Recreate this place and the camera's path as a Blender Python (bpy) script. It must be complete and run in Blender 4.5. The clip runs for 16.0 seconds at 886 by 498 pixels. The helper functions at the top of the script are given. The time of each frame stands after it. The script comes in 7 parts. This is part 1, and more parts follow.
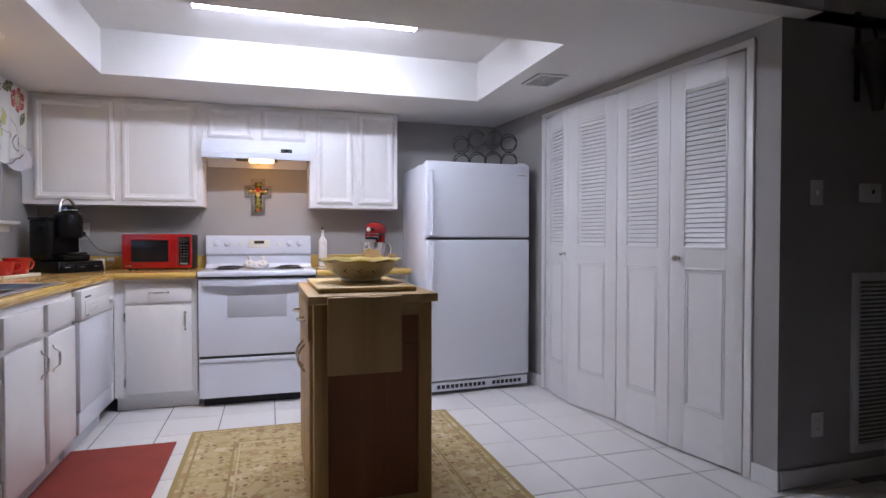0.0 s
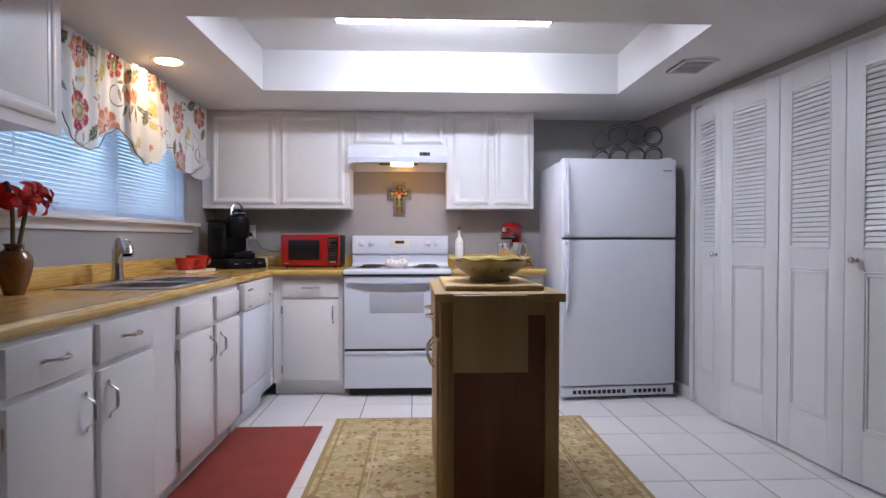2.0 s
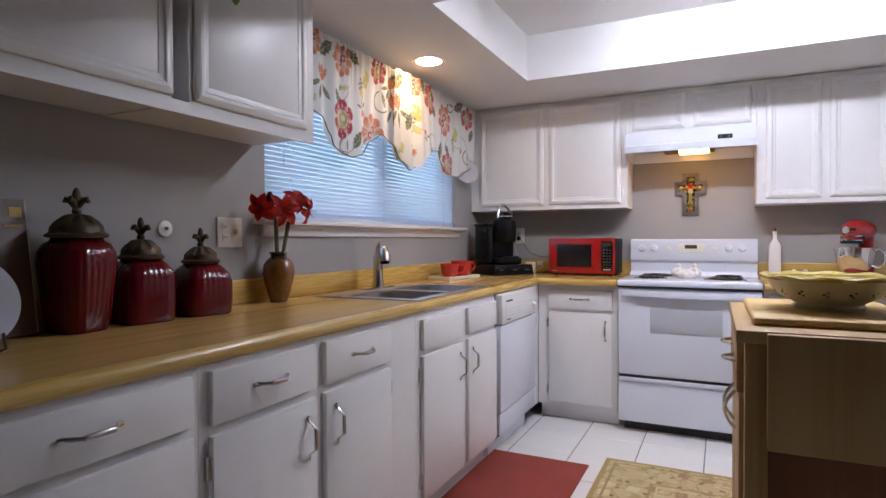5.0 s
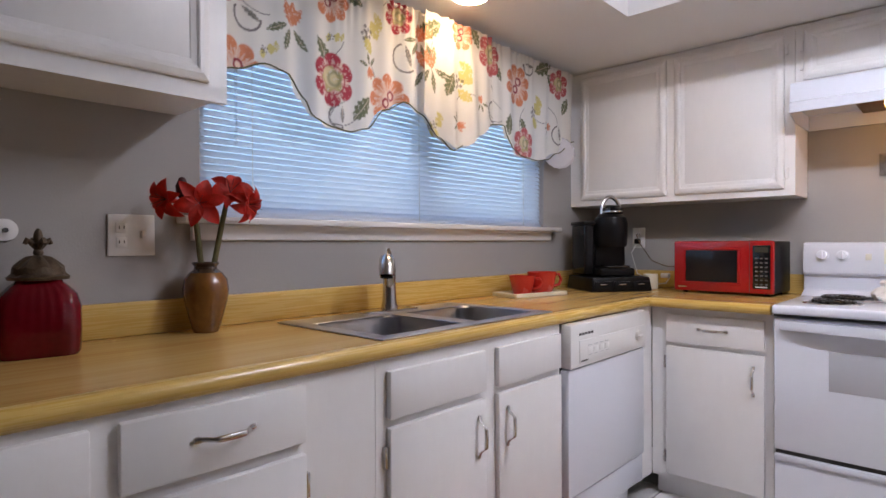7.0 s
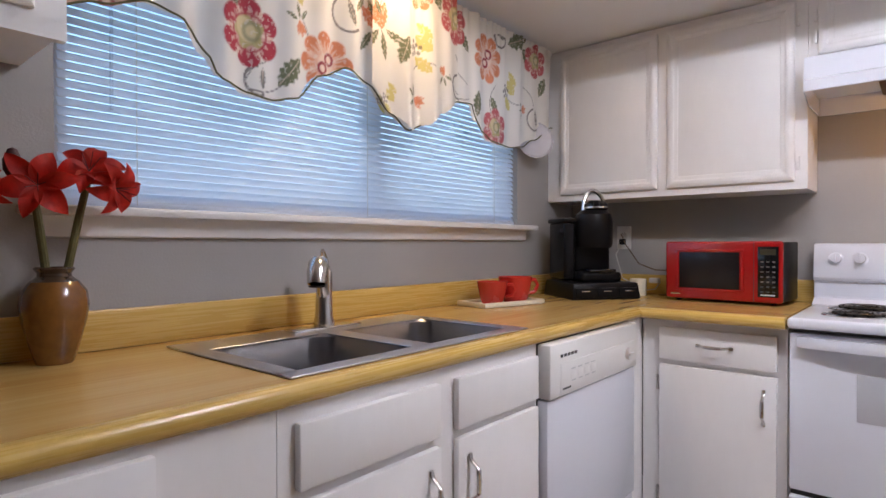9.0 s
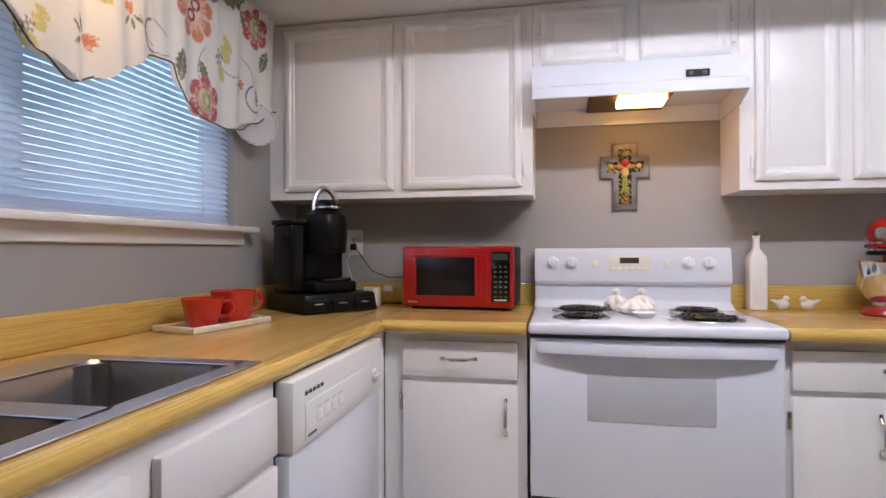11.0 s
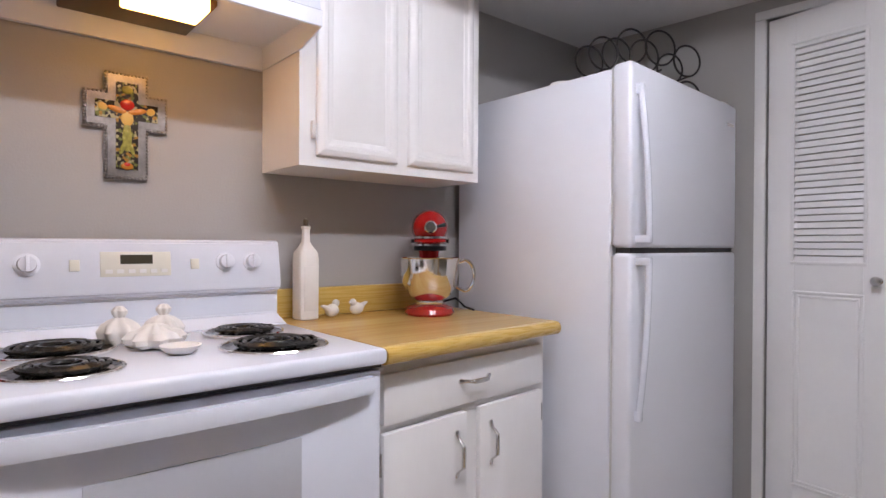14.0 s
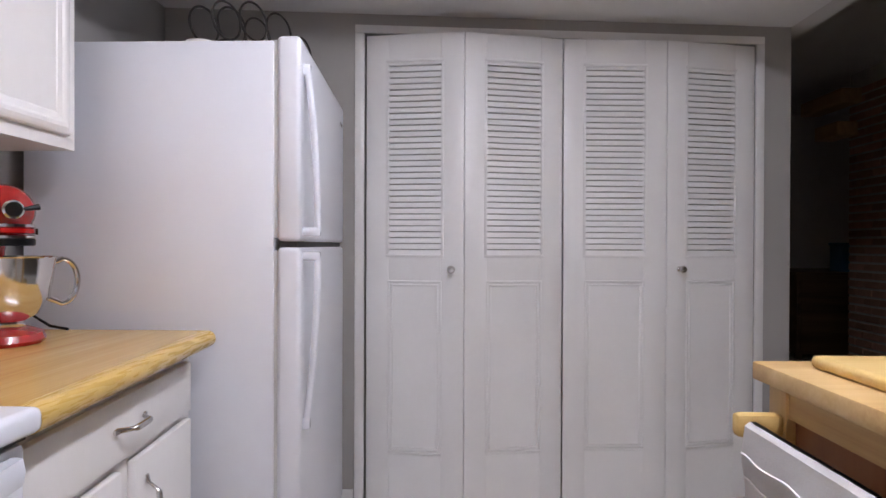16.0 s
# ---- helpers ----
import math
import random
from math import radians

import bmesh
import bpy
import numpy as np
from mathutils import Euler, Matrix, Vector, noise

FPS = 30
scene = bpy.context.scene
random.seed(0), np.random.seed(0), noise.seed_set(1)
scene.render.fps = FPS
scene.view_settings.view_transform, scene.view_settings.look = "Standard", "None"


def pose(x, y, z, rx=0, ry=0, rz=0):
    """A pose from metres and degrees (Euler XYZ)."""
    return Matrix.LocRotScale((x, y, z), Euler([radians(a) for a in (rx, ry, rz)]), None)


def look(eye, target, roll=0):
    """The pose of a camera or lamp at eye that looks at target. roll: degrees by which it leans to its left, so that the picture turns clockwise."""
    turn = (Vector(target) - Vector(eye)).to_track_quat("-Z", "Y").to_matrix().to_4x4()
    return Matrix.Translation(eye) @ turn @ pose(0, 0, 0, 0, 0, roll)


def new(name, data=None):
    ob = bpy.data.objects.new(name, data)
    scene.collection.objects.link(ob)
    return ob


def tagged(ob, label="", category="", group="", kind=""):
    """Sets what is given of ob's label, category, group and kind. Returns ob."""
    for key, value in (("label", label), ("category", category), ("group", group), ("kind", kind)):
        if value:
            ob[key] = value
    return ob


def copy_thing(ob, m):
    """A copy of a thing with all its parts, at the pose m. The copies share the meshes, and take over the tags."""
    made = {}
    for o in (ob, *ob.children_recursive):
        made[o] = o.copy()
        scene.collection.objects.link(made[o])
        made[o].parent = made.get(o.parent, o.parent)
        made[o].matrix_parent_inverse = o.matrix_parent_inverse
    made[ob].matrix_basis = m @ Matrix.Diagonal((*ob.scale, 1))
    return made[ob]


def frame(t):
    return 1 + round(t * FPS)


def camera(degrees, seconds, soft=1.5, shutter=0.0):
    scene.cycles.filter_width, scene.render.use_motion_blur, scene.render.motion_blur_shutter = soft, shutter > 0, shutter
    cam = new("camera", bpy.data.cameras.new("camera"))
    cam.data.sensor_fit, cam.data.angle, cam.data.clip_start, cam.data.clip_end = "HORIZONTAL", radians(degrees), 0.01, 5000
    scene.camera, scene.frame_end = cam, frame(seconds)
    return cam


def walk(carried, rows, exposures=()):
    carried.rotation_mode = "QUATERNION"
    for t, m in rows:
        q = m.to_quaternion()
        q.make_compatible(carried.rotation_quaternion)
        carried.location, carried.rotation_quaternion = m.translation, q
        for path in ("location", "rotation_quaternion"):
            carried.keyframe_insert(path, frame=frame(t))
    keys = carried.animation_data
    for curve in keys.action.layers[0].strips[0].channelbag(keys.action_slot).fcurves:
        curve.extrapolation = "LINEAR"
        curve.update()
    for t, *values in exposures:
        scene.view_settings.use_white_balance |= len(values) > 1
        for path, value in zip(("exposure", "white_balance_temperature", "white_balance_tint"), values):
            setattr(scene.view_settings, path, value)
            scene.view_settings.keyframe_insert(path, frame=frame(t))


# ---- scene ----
cam = camera(75.5, 16.0)
PATH = [
    (0, (0.336, 0.149, 1.156), (0.914, 2.063, 1.117), -0.0),
    (0.5, (0.38, 0.138, 1.154), (0.794, 2.095, 1.117), -0.0),
    (1, (0.397, 0.13, 1.15), (0.707, 2.105, 1.116), 0.0),
    (1.5, (0.407, 0.137, 1.145), (0.61, 2.126, 1.111), 0.0),
    (2, (0.412, 0.157, 1.143), (0.495, 2.155, 1.11), 0.0),
    (2.5, (0.403, 0.18, 1.146), (0.346, 2.179, 1.113), 0.0),
    (3, (0.39, 0.205, 1.156), (0.182, 2.194, 1.124), -0.1),
    (3.5, (0.394, 0.233, 1.158), (0.029, 2.199, 1.128), -0.1),
    (4, (0.391, 0.289, 1.153), (-0.089, 2.231, 1.125), -0.2),
    (4.5, (0.392, 0.451, 1.146), (-0.225, 2.353, 1.119), -0.2),
    (5, (0.437, 0.678, 1.171), (-0.438, 2.476, 1.141), -0.2),
    (5.2, (0.475, 0.792, 1.18), (-0.498, 2.539, 1.144), -0.0),
    (7.5, (0.428, 1.869, 1.176), (-0.962, 3.306, 1.162), -0.4),
    (8, (0.364, 1.944, 1.178), (-1.049, 3.359, 1.157), -0.2),
    (8.2, (0.339, 1.967, 1.182), (-1.077, 3.379, 1.159), -0.1),
    (10.3, (0.044, 2.278, 1.157), (-0.695, 4.136, 1.159), -0.1),
    (10.5, (0.025, 2.301, 1.158), (-0.617, 4.195, 1.162), -0.1),
    (11, (-0.038, 2.378, 1.168), (-0.431, 4.34, 1.172), -0.2),
    (11.5, (-0.106, 2.472, 1.185), (-0.262, 4.461, 1.181), -0.4),
    (12, (-0.128, 2.648, 1.176), (-0.082, 4.647, 1.171), -0.4),
    (12.5, (-0.133, 2.82, 1.181), (0.125, 4.803, 1.17), -0.3),
    (13, (-0.113, 2.951, 1.194), (0.437, 4.874, 1.155), -0.0),
    (13.5, (-0.092, 3.062, 1.182), (0.819, 4.839, 1.152), 0.2),
    (14, (-0.095, 3.195, 1.163), (1.194, 4.73, 1.15), 0.3),
    (14.5, (-0.095, 3.316, 1.159), (1.477, 4.553, 1.145), 0.4),
    (15, (-0.100, 3.437, 1.157), (1.707, 4.294, 1.141), 0.4),
    (15.5, (-0.108, 3.561, 1.159), (1.832, 4.044, 1.138), 0.3),
    (16, (-0.120, 3.700, 1.149), (1.879, 3.759, 1.136), 0.2),
]
walk(cam, [(t, look(eye, target, roll)) for t, eye, target, roll in PATH], [(0.0, 2.2, 6300, 10), (4.0, 2.2, 6450, 10), (7.5, 2.2, 6850, 10), (16.0, 2.2, 7000, 10)])

# ---- world and lights ----
world = bpy.data.worlds.new("dusk_sky")
scene.world = world
world.use_nodes = True
wn = world.node_tree.nodes
sky = wn.new("ShaderNodeTexSky")
sky.sky_type, sky.sun_disc, sky.sun_elevation, sky.sun_rotation = "NISHITA", False, radians(35), radians(200)
sky.ozone_density, sky.dust_density, sky.air_density = 5.0, 0.0, 1.0
wn["Background"].inputs["Strength"].default_value = 0.10
world.node_tree.links.new(sky.outputs[0], wn["Background"].inputs["Color"])
TUBE_LIGHT, CAN_LIGHT, HOOD_LIGHT = 22.6, 20.0, 2.9


# ---- materials ----
def nodes_of(name):
    m = bpy.data.materials.new(name)
    m.use_nodes = True
    nt = m.node_tree
    return m, nt, nt.nodes["Principled BSDF"]


def shade(c, k):
    return (min(c[0] * k, 1), min(c[1] * k, 1), min(c[2] * k, 1), 1)


def surface(name, col, rough=0.5, var=0.05, scale=3.0, bump=0.1, fine=90.0, metal=0.0, stretch=(1, 1, 1), coat=0.0, spec=0.5, per_piece=0.0):
    """Paint, metal, stone and the like: two scales of tone, uneven gloss, fine relief."""
    m, nt, p = nodes_of(name)
    tc = nt.nodes.new("ShaderNodeTexCoord")
    mp = nt.nodes.new("ShaderNodeMapping")
    mp.inputs["Scale"].default_value = stretch
    nt.links.new(tc.outputs["Object"], mp.inputs["Vector"])
    big, small = nt.nodes.new("ShaderNodeTexNoise"), nt.nodes.new("ShaderNodeTexNoise")
    big.inputs["Scale"].default_value, big.inputs["Detail"].default_value = scale, 5
    small.inputs["Scale"].default_value, small.inputs["Detail"].default_value = fine, 4
    add = nt.nodes.new("ShaderNodeMath")
    add.operation = "MULTIPLY_ADD"
    add.inputs[1].default_value = 0.35
    for n in (big, small):
        nt.links.new(mp.outputs[0], n.inputs["Vector"])
    nt.links.new(small.outputs["Fac"], add.inputs[0])
    nt.links.new(big.outputs["Fac"], add.inputs[2])
    ramp = nt.nodes.new("ShaderNodeValToRGB")
    ramp.color_ramp.elements[0].position, ramp.color_ramp.elements[1].position = 0.4, 0.95
    ramp.color_ramp.elements[0].color, ramp.color_ramp.elements[1].color = shade(col, 1 - var), shade(col, 1 + var)
    nt.links.new(add.outputs[0], ramp.inputs[0])
    last = ramp.outputs[0]
    if per_piece:
        info = nt.nodes.new("ShaderNodeObjectInfo")
        rng = nt.nodes.new("ShaderNodeMapRange")
        rng.inputs["To Min"].default_value, rng.inputs["To Max"].default_value = 1 - per_piece, 1 + per_piece
        hsv = nt.nodes.new("ShaderNodeHueSaturation")
        nt.links.new(info.outputs["Random"], rng.inputs["Value"])
        nt.links.new(rng.outputs[0], hsv.inputs["Value"])
        nt.links.new(last, hsv.inputs["Color"])
        last = hsv.outputs[0]
    nt.links.new(last, p.inputs["Base Color"])
    rr = nt.nodes.new("ShaderNodeMapRange")
    rr.inputs["To Min"].default_value, rr.inputs["To Max"].default_value = max(rough - 0.06, 0.02), min(rough + 0.08, 1)
    nt.links.new(big.outputs["Fac"], rr.inputs["Value"])
    nt.links.new(rr.outputs[0], p.inputs["Roughness"])
    p.inputs["Metallic"].default_value, p.inputs["Coat Weight"].default_value = metal, coat
    p.inputs["Specular IOR Level"].default_value = spec
    if bump:
        b = nt.nodes.new("ShaderNodeBump")
        b.inputs["Strength"].default_value, b.inputs["Distance"].default_value = bump, 0.002
        nt.links.new(small.outputs["Fac"], b.inputs["Height"])
        nt.links.new(b.outputs[0], p.inputs["Normal"])
    return m


def wood(name, dark, mid, light, axis, rough=0.3, coat=0.0, ring=14.0):
    """Wood grain that runs along one axis: bands, then fine streaks."""
    m, nt, p = nodes_of(name)
    tc, mp, mp2 = nt.nodes.new("ShaderNodeTexCoord"), nt.nodes.new("ShaderNodeMapping"), nt.nodes.new("ShaderNodeMapping")
    a, b = [1.0] * 3, [1.0] * 3
    a[axis], b[axis] = 0.06, 0.03
    mp.inputs["Scale"].default_value, mp2.inputs["Scale"].default_value = a, b
    bands, streak = nt.nodes.new("ShaderNodeTexNoise"), nt.nodes.new("ShaderNodeTexNoise")
    bands.inputs["Scale"].default_value, bands.inputs["Detail"].default_value, bands.inputs["Distortion"].default_value = ring, 3, 0.6
    streak.inputs["Scale"].default_value, streak.inputs["Detail"].default_value = ring * 12, 6
    for q, n in ((mp, bands), (mp2, streak)):
        nt.links.new(tc.outputs["Object"], q.inputs["Vector"])
        nt.links.new(q.outputs[0], n.inputs["Vector"])
    mix = nt.nodes.new("ShaderNodeMath")
    mix.operation, mix.inputs[1].default_value = "MULTIPLY_ADD", 0.45
    nt.links.new(streak.outputs["Fac"], mix.inputs[0])
    nt.links.new(bands.outputs["Fac"], mix.inputs[2])
    ramp = nt.nodes.new("ShaderNodeValToRGB")
    e = ramp.color_ramp.elements
    e[0].position, e[0].color = 0.5, (*dark, 1)
    e[1].position, e[1].color = 0.95, (*light, 1)
    e.new(0.7).color = (*mid, 1)
    nt.links.new(mix.outputs[0], ramp.inputs[0])
    nt.links.new(ramp.outputs[0], p.inputs["Base Color"])
    rr = nt.nodes.new("ShaderNodeMapRange")
    rr.inputs["To Min"].default_value, rr.inputs["To Max"].default_value = rough - 0.05, rough + 0.1
    nt.links.new(streak.outputs["Fac"], rr.inputs["Value"])
    nt.links.new(rr.outputs[0], p.inputs["Roughness"])
    bm_ = nt.nodes.new("ShaderNodeBump")
    bm_.inputs["Strength"].default_value, bm_.inputs["Distance"].default_value = 0.08, 0.001
    nt.links.new(streak.outputs["Fac"], bm_.inputs["Height"])
    nt.links.new(bm_.outputs[0], p.inputs["Normal"])
    p.inputs["Coat Weight"].default_value = coat
    return m


def glow(name, col, strength):
    m, nt, p = nodes_of(name)
    p.inputs["Base Color"].default_value = (0.8, 0.8, 0.8, 1)
    p.inputs["Emission Color"].default_value, p.inputs["Emission Strength"].default_value = (*col, 1), strength
    return m


def glassy(name, col, rough=0.02, ior=1.45, weight=1.0):
    m, nt, p = nodes_of(name)
    p.inputs["Base Color"].default_value, p.inputs["Roughness"].default_value = (*col, 1), rough
    p.inputs["IOR"].default_value, p.inputs["Transmission Weight"].default_value = ior, weight
    return m


M = {
    "wall": surface("grey_wall_paint", (0.36, 0.347, 0.335), 0.75, 0.03, 1.2, 0.25, 160),
    "ceiling": surface("white_ceiling_paint", (0.74, 0.73, 0.72), 0.8, 0.03, 1.5, 0.35, 120),
    "trim": surface("white_trim_paint", (0.74, 0.735, 0.73), 0.35, 0.03, 4, 0.08, 60),
    "cab": surface("white_cabinet_paint", (0.78, 0.765, 0.76), 0.32, 0.035, 3, 0.12, 45, stretch=(1, 1, 0.3)),
    # near-black colour that stands in for deep shade between wall cabinets
    "gap_shade": surface("painted_gap_shade", (0.03, 0.028, 0.026), 0.8, 0.1),
    "door": surface("white_bifold_paint", (0.76, 0.75, 0.75), 0.38, 0.03, 3, 0.08, 60),
    "enamel": surface("white_enamel", (0.71, 0.735, 0.81), 0.16, 0.015, 2, 0.0, 60, coat=0.3),
    "fridge": surface("white_fridge_enamel", (0.71, 0.725, 0.785), 0.3, 0.015, 3, 0.22, 420),
    "plastic": surface("white_plastic", (0.75, 0.74, 0.725), 0.35, 0.03, 6, 0.03, 200),
    "panel": surface("cream_panel", (0.68, 0.66, 0.58), 0.4, 0.03),
    "grey_glass": surface("grey_oven_glass", (0.48, 0.49, 0.53), 0.12, 0.03, 5, 0),
    "black": surface("black_plastic", (0.005, 0.005, 0.006), 0.34, 0.2, 8, 0.05, 200, spec=0.16),
    "black_gloss": surface("black_gloss", (0.006, 0.006, 0.007), 0.08, 0.2, 8, 0),
    "dark_gap": surface("dark_gap", (0.02, 0.02, 0.022), 0.6, 0.1),
    "coil": surface("black_coil_iron", (0.012, 0.012, 0.012), 0.26, 0.3, 30, 0.3, 200),
    "chrome": surface("chrome", (0.75, 0.74, 0.73), 0.1, 0.03, 10, 0, 90, metal=1.0),
    "nickel": surface("brushed_nickel", (0.60, 0.58, 0.56), 0.22, 0.08, 20, 0.05, 300, metal=1.0),
    "steel": surface("brushed_steel", (0.61, 0.60, 0.62), 0.31, 0.08, 4, 0.06, 220, metal=1.0, stretch=(1, 0.15, 1)),
    "iron": surface("black_wrought_iron", (0.02, 0.017, 0.015), 0.5, 0.3, 20, 0.3, 90),
    "red": surface("red_enamel", (0.34, 0.008, 0.008), 0.22, 0.06, 5, 0.02, 120, coat=0.3),
    "red_cup": surface("red_glazed_stoneware", (0.50, 0.02, 0.015), 0.25, 0.08, 6, 0.03, 80, coat=0.4),
    "red_glass": surface("dark_red_glass", (0.12, 0.003, 0.008), 0.06, 0.3, 6, 0.0, 60, coat=0.0, spec=0.42),
    "bronze": surface("antique_bronze", (0.095, 0.066, 0.042), 0.5, 0.45, 25, 0.6, 160, metal=0.5),
    "cream": surface("cream_glaze", (0.72, 0.66, 0.52), 0.3, 0.05, 8, 0.03, 90),
    "ceramic": surface("white_ceramic", (0.74, 0.71, 0.68), 0.4, 0.05, 12, 0.3, 60),
    "yellow_glaze": surface("yellow_glaze", (0.52, 0.40, 0.09), 0.25, 0.12, 14, 0.05, 60, coat=0.3),
    "bowl": surface("cream_bowl_glaze", (0.62, 0.54, 0.34), 0.3, 0.15, 10, 0.1, 60, coat=0.3),
    "vase_neck": surface("dark_brown_glaze", (0.055, 0.034, 0.020), 0.2, 0.4, 12, 0.05, 60, coat=0.5),
    "vase": surface("brown_green_glaze", (0.18, 0.075, 0.016), 0.2, 0.45, 7, 0.05, 60, coat=0.5),
    "petal": surface("red_petals", (0.62, 0.028, 0.016), 0.55, 0.3, 30, 0.2, 150),
    "petal_dark": surface("wilted_dark_petal", (0.05, 0.008, 0.010), 0.6, 0.3, 30, 0.2, 150),
    "stem": surface("olive_stem", (0.10, 0.09, 0.03), 0.6, 0.3, 30, 0.2, 120),
    "leaf": surface("green_leaf", (0.07, 0.16, 0.02), 0.4, 0.3, 25, 0.2, 120),
    "terracotta": surface("clay_pot", (0.30, 0.13, 0.07), 0.8, 0.1),
    "mat": surface("rust_red_mat", (0.28, 0.045, 0.03), 0.9, 0.2, 5, 0.8, 260),
    "towel": surface("white_towel", (0.84, 0.83, 0.84), 0.95, 0.03, 10, 0.25, 180),
    "vinyl": surface("white_tile_glaze", (0.80, 0.775, 0.75), 0.36, 0.04, 3, 0.04, 40, per_piece=0.03),
    "grout": surface("grey_grout", (0.30, 0.29, 0.285), 0.9, 0.12, 8, 0.4, 150),
    "carpet": surface("dark_carpet", (0.30, 0.26, 0.22), 0.95, 0.2, 6, 1.0, 300),
    "dusk": surface("dark_room_wall_paint", (0.60, 0.575, 0.55), 0.8, 0.05, 1.5, 0.2, 120),
    "brick": surface("brown_brick", (0.36, 0.20, 0.14), 0.85, 0.25, 10, 0.7, 90, per_piece=0.25),
    "mortar": surface("grey_mortar", (0.42, 0.39, 0.36), 0.9, 0.1, 8, 0.5, 120),
    "duct": surface("dusty_metal", (0.25, 0.24, 0.22), 0.6, 0.15, 20, 0.1, 90),
    "cable": surface("white_cable", (0.6, 0.58, 0.55), 0.5, 0.05),
    "cable_brown": surface("brown_cable", (0.12, 0.07, 0.03), 0.5, 0.05),
    "counter_y": wood("oak_laminate_lengthwise", (0.49, 0.275, 0.085), (0.555, 0.34, 0.112), (0.62, 0.42, 0.155), 1, 0.2, 0.15),
    "counter_x": wood("oak_laminate_crosswise", (0.49, 0.275, 0.085), (0.555, 0.34, 0.112), (0.62, 0.42, 0.155), 0, 0.2, 0.15),
    "edge_y": wood("yellow_laminate_edge_lengthwise", (0.545, 0.35, 0.088), (0.57, 0.375, 0.098), (0.60, 0.40, 0.112), 1, 0.25, 0.1),
    "edge_x": wood("yellow_laminate_edge_crosswise", (0.545, 0.35, 0.088), (0.57, 0.375, 0.098), (0.60, 0.40, 0.112), 0, 0.25, 0.1),
    "pine": wood("pine_boards", (0.44, 0.265, 0.10), (0.53, 0.345, 0.145), (0.60, 0.42, 0.205), 1, 0.45, 0, 10),
    "pine_x": wood("pine_boards_crosswise", (0.44, 0.265, 0.10), (0.53, 0.345, 0.145), (0.60, 0.42, 0.205), 0, 0.45, 0, 10),
    "pine_z": wood("pine_upright", (0.44, 0.265, 0.10), (0.52, 0.335, 0.14), (0.57, 0.39, 0.18), 2, 0.45, 0, 10),
    "maple": wood("yellow_maple", (0.52, 0.33, 0.11), (0.62, 0.43, 0.17), (0.70, 0.52, 0.25), 1, 0.5, 0, 8),
    "brown_panel": wood("dark_brown_board", (0.21, 0.080, 0.034), (0.25, 0.10, 0.042), (0.29, 0.125, 0.055), 2, 0.5, 0, 8),
    "walnut": wood("dark_timber", (0.05, 0.025, 0.012), (0.08, 0.04, 0.02), (0.11, 0.06, 0.03), 1, 0.5, 0, 8),
    "mantel": wood("tan_timber", (0.30, 0.19, 0.09), (0.38, 0.25, 0.12), (0.45, 0.31, 0.16), 0, 0.6, 0, 8),
    "tube": glow("lit_fluorescent_diffuser", (0.80, 0.83, 1.0), TUBE_LIGHT),
    "can": glow("lit_recessed_bulb", (1.0, 0.70, 0.42), CAN_LIGHT),
    "hoodlight": glow("lit_hood_lens", (1.0, 0.50, 0.13), HOOD_LIGHT),
    "glass": glassy("window_glass", (1, 1, 1), 0.0),
    "clear": glassy("clear_plastic", (0.8, 0.82, 0.85), 0.1),
    "smoke": surface("smoked_tank_plastic", (0.007, 0.007, 0.008), 0.15, 0.1, 5, 0, spec=0.22),
    "navy": surface("blue_lampshade", (0.05, 0.16, 0.26), 0.8, 0.1),
    "lcd": surface("dark_display", (0.05, 0.045, 0.03), 0.15, 0.05),
    "oven_dark": surface("dark_door_mesh", (0.014, 0.012, 0.013), 0.12, 0.1, 8, 0, spec=0.3),
    "pewter": surface("dark_pewter", (0.28, 0.255, 0.24), 0.3, 0.3, 30, 0.3, 160, metal=0.85),
    "print": surface("pale_print", (0.55, 0.55, 0.55), 0.5, 0.02),
    "ink": surface("dark_print", (0.06, 0.06, 0.06), 0.5, 0.02),
    "gold": surface("gold_print", (0.55, 0.36, 0.08), 0.5, 0.05),
    "orange": surface("orange_glaze", (0.45, 0.17, 0.025), 0.25, 0.2, 40, 0.05, 120),
    "lime": surface("yellow_green_glaze", (0.26, 0.25, 0.05), 0.25, 0.4, 60, 0.05, 120),
    "net": surface("pale_grey_net", (0.52, 0.51, 0.55), 0.8, 0.06, 20, 0.4, 300),
    "cover": surface("brown_book_cover", (0.12, 0.065, 0.04), 0.5, 0.35, 5, 0.02, 60),
    "pages": surface("paper_pages", (0.7, 0.66, 0.58), 0.8, 0.05),
}


def blind_material():
    m, nt, p = nodes_of("white_blind_vinyl")
    p.inputs["Base Color"].default_value, p.inputs["Roughness"].default_value = (0.82, 0.84, 0.88, 1), 0.4
    tr, mix = nt.nodes.new("ShaderNodeBsdfTranslucent"), nt.nodes.new("ShaderNodeMixShader")
    tr.inputs["Color"].default_value = (0.75, 0.83, 0.95, 1)
    mix.inputs[0].default_value = 0.5
    nt.links.new(p.outputs[0], mix.inputs[1])
    nt.links.new(tr.outputs[0], mix.inputs[2])
    nt.links.new(mix.outputs[0], nt.nodes["Material Output"].inputs["Surface"])
    return m


M["blind"] = blind_material()


def math_node(nt, op, a, b=None):
    n = nt.nodes.new("ShaderNodeMath")
    n.operation = op
    for i, v in enumerate((a, b)):
        if v is None:
            continue
        if isinstance(v, (int, float)):
            n.inputs[i].default_value = v
        else:
            nt.links.new(v, n.inputs[i])
    return n.outputs[0]


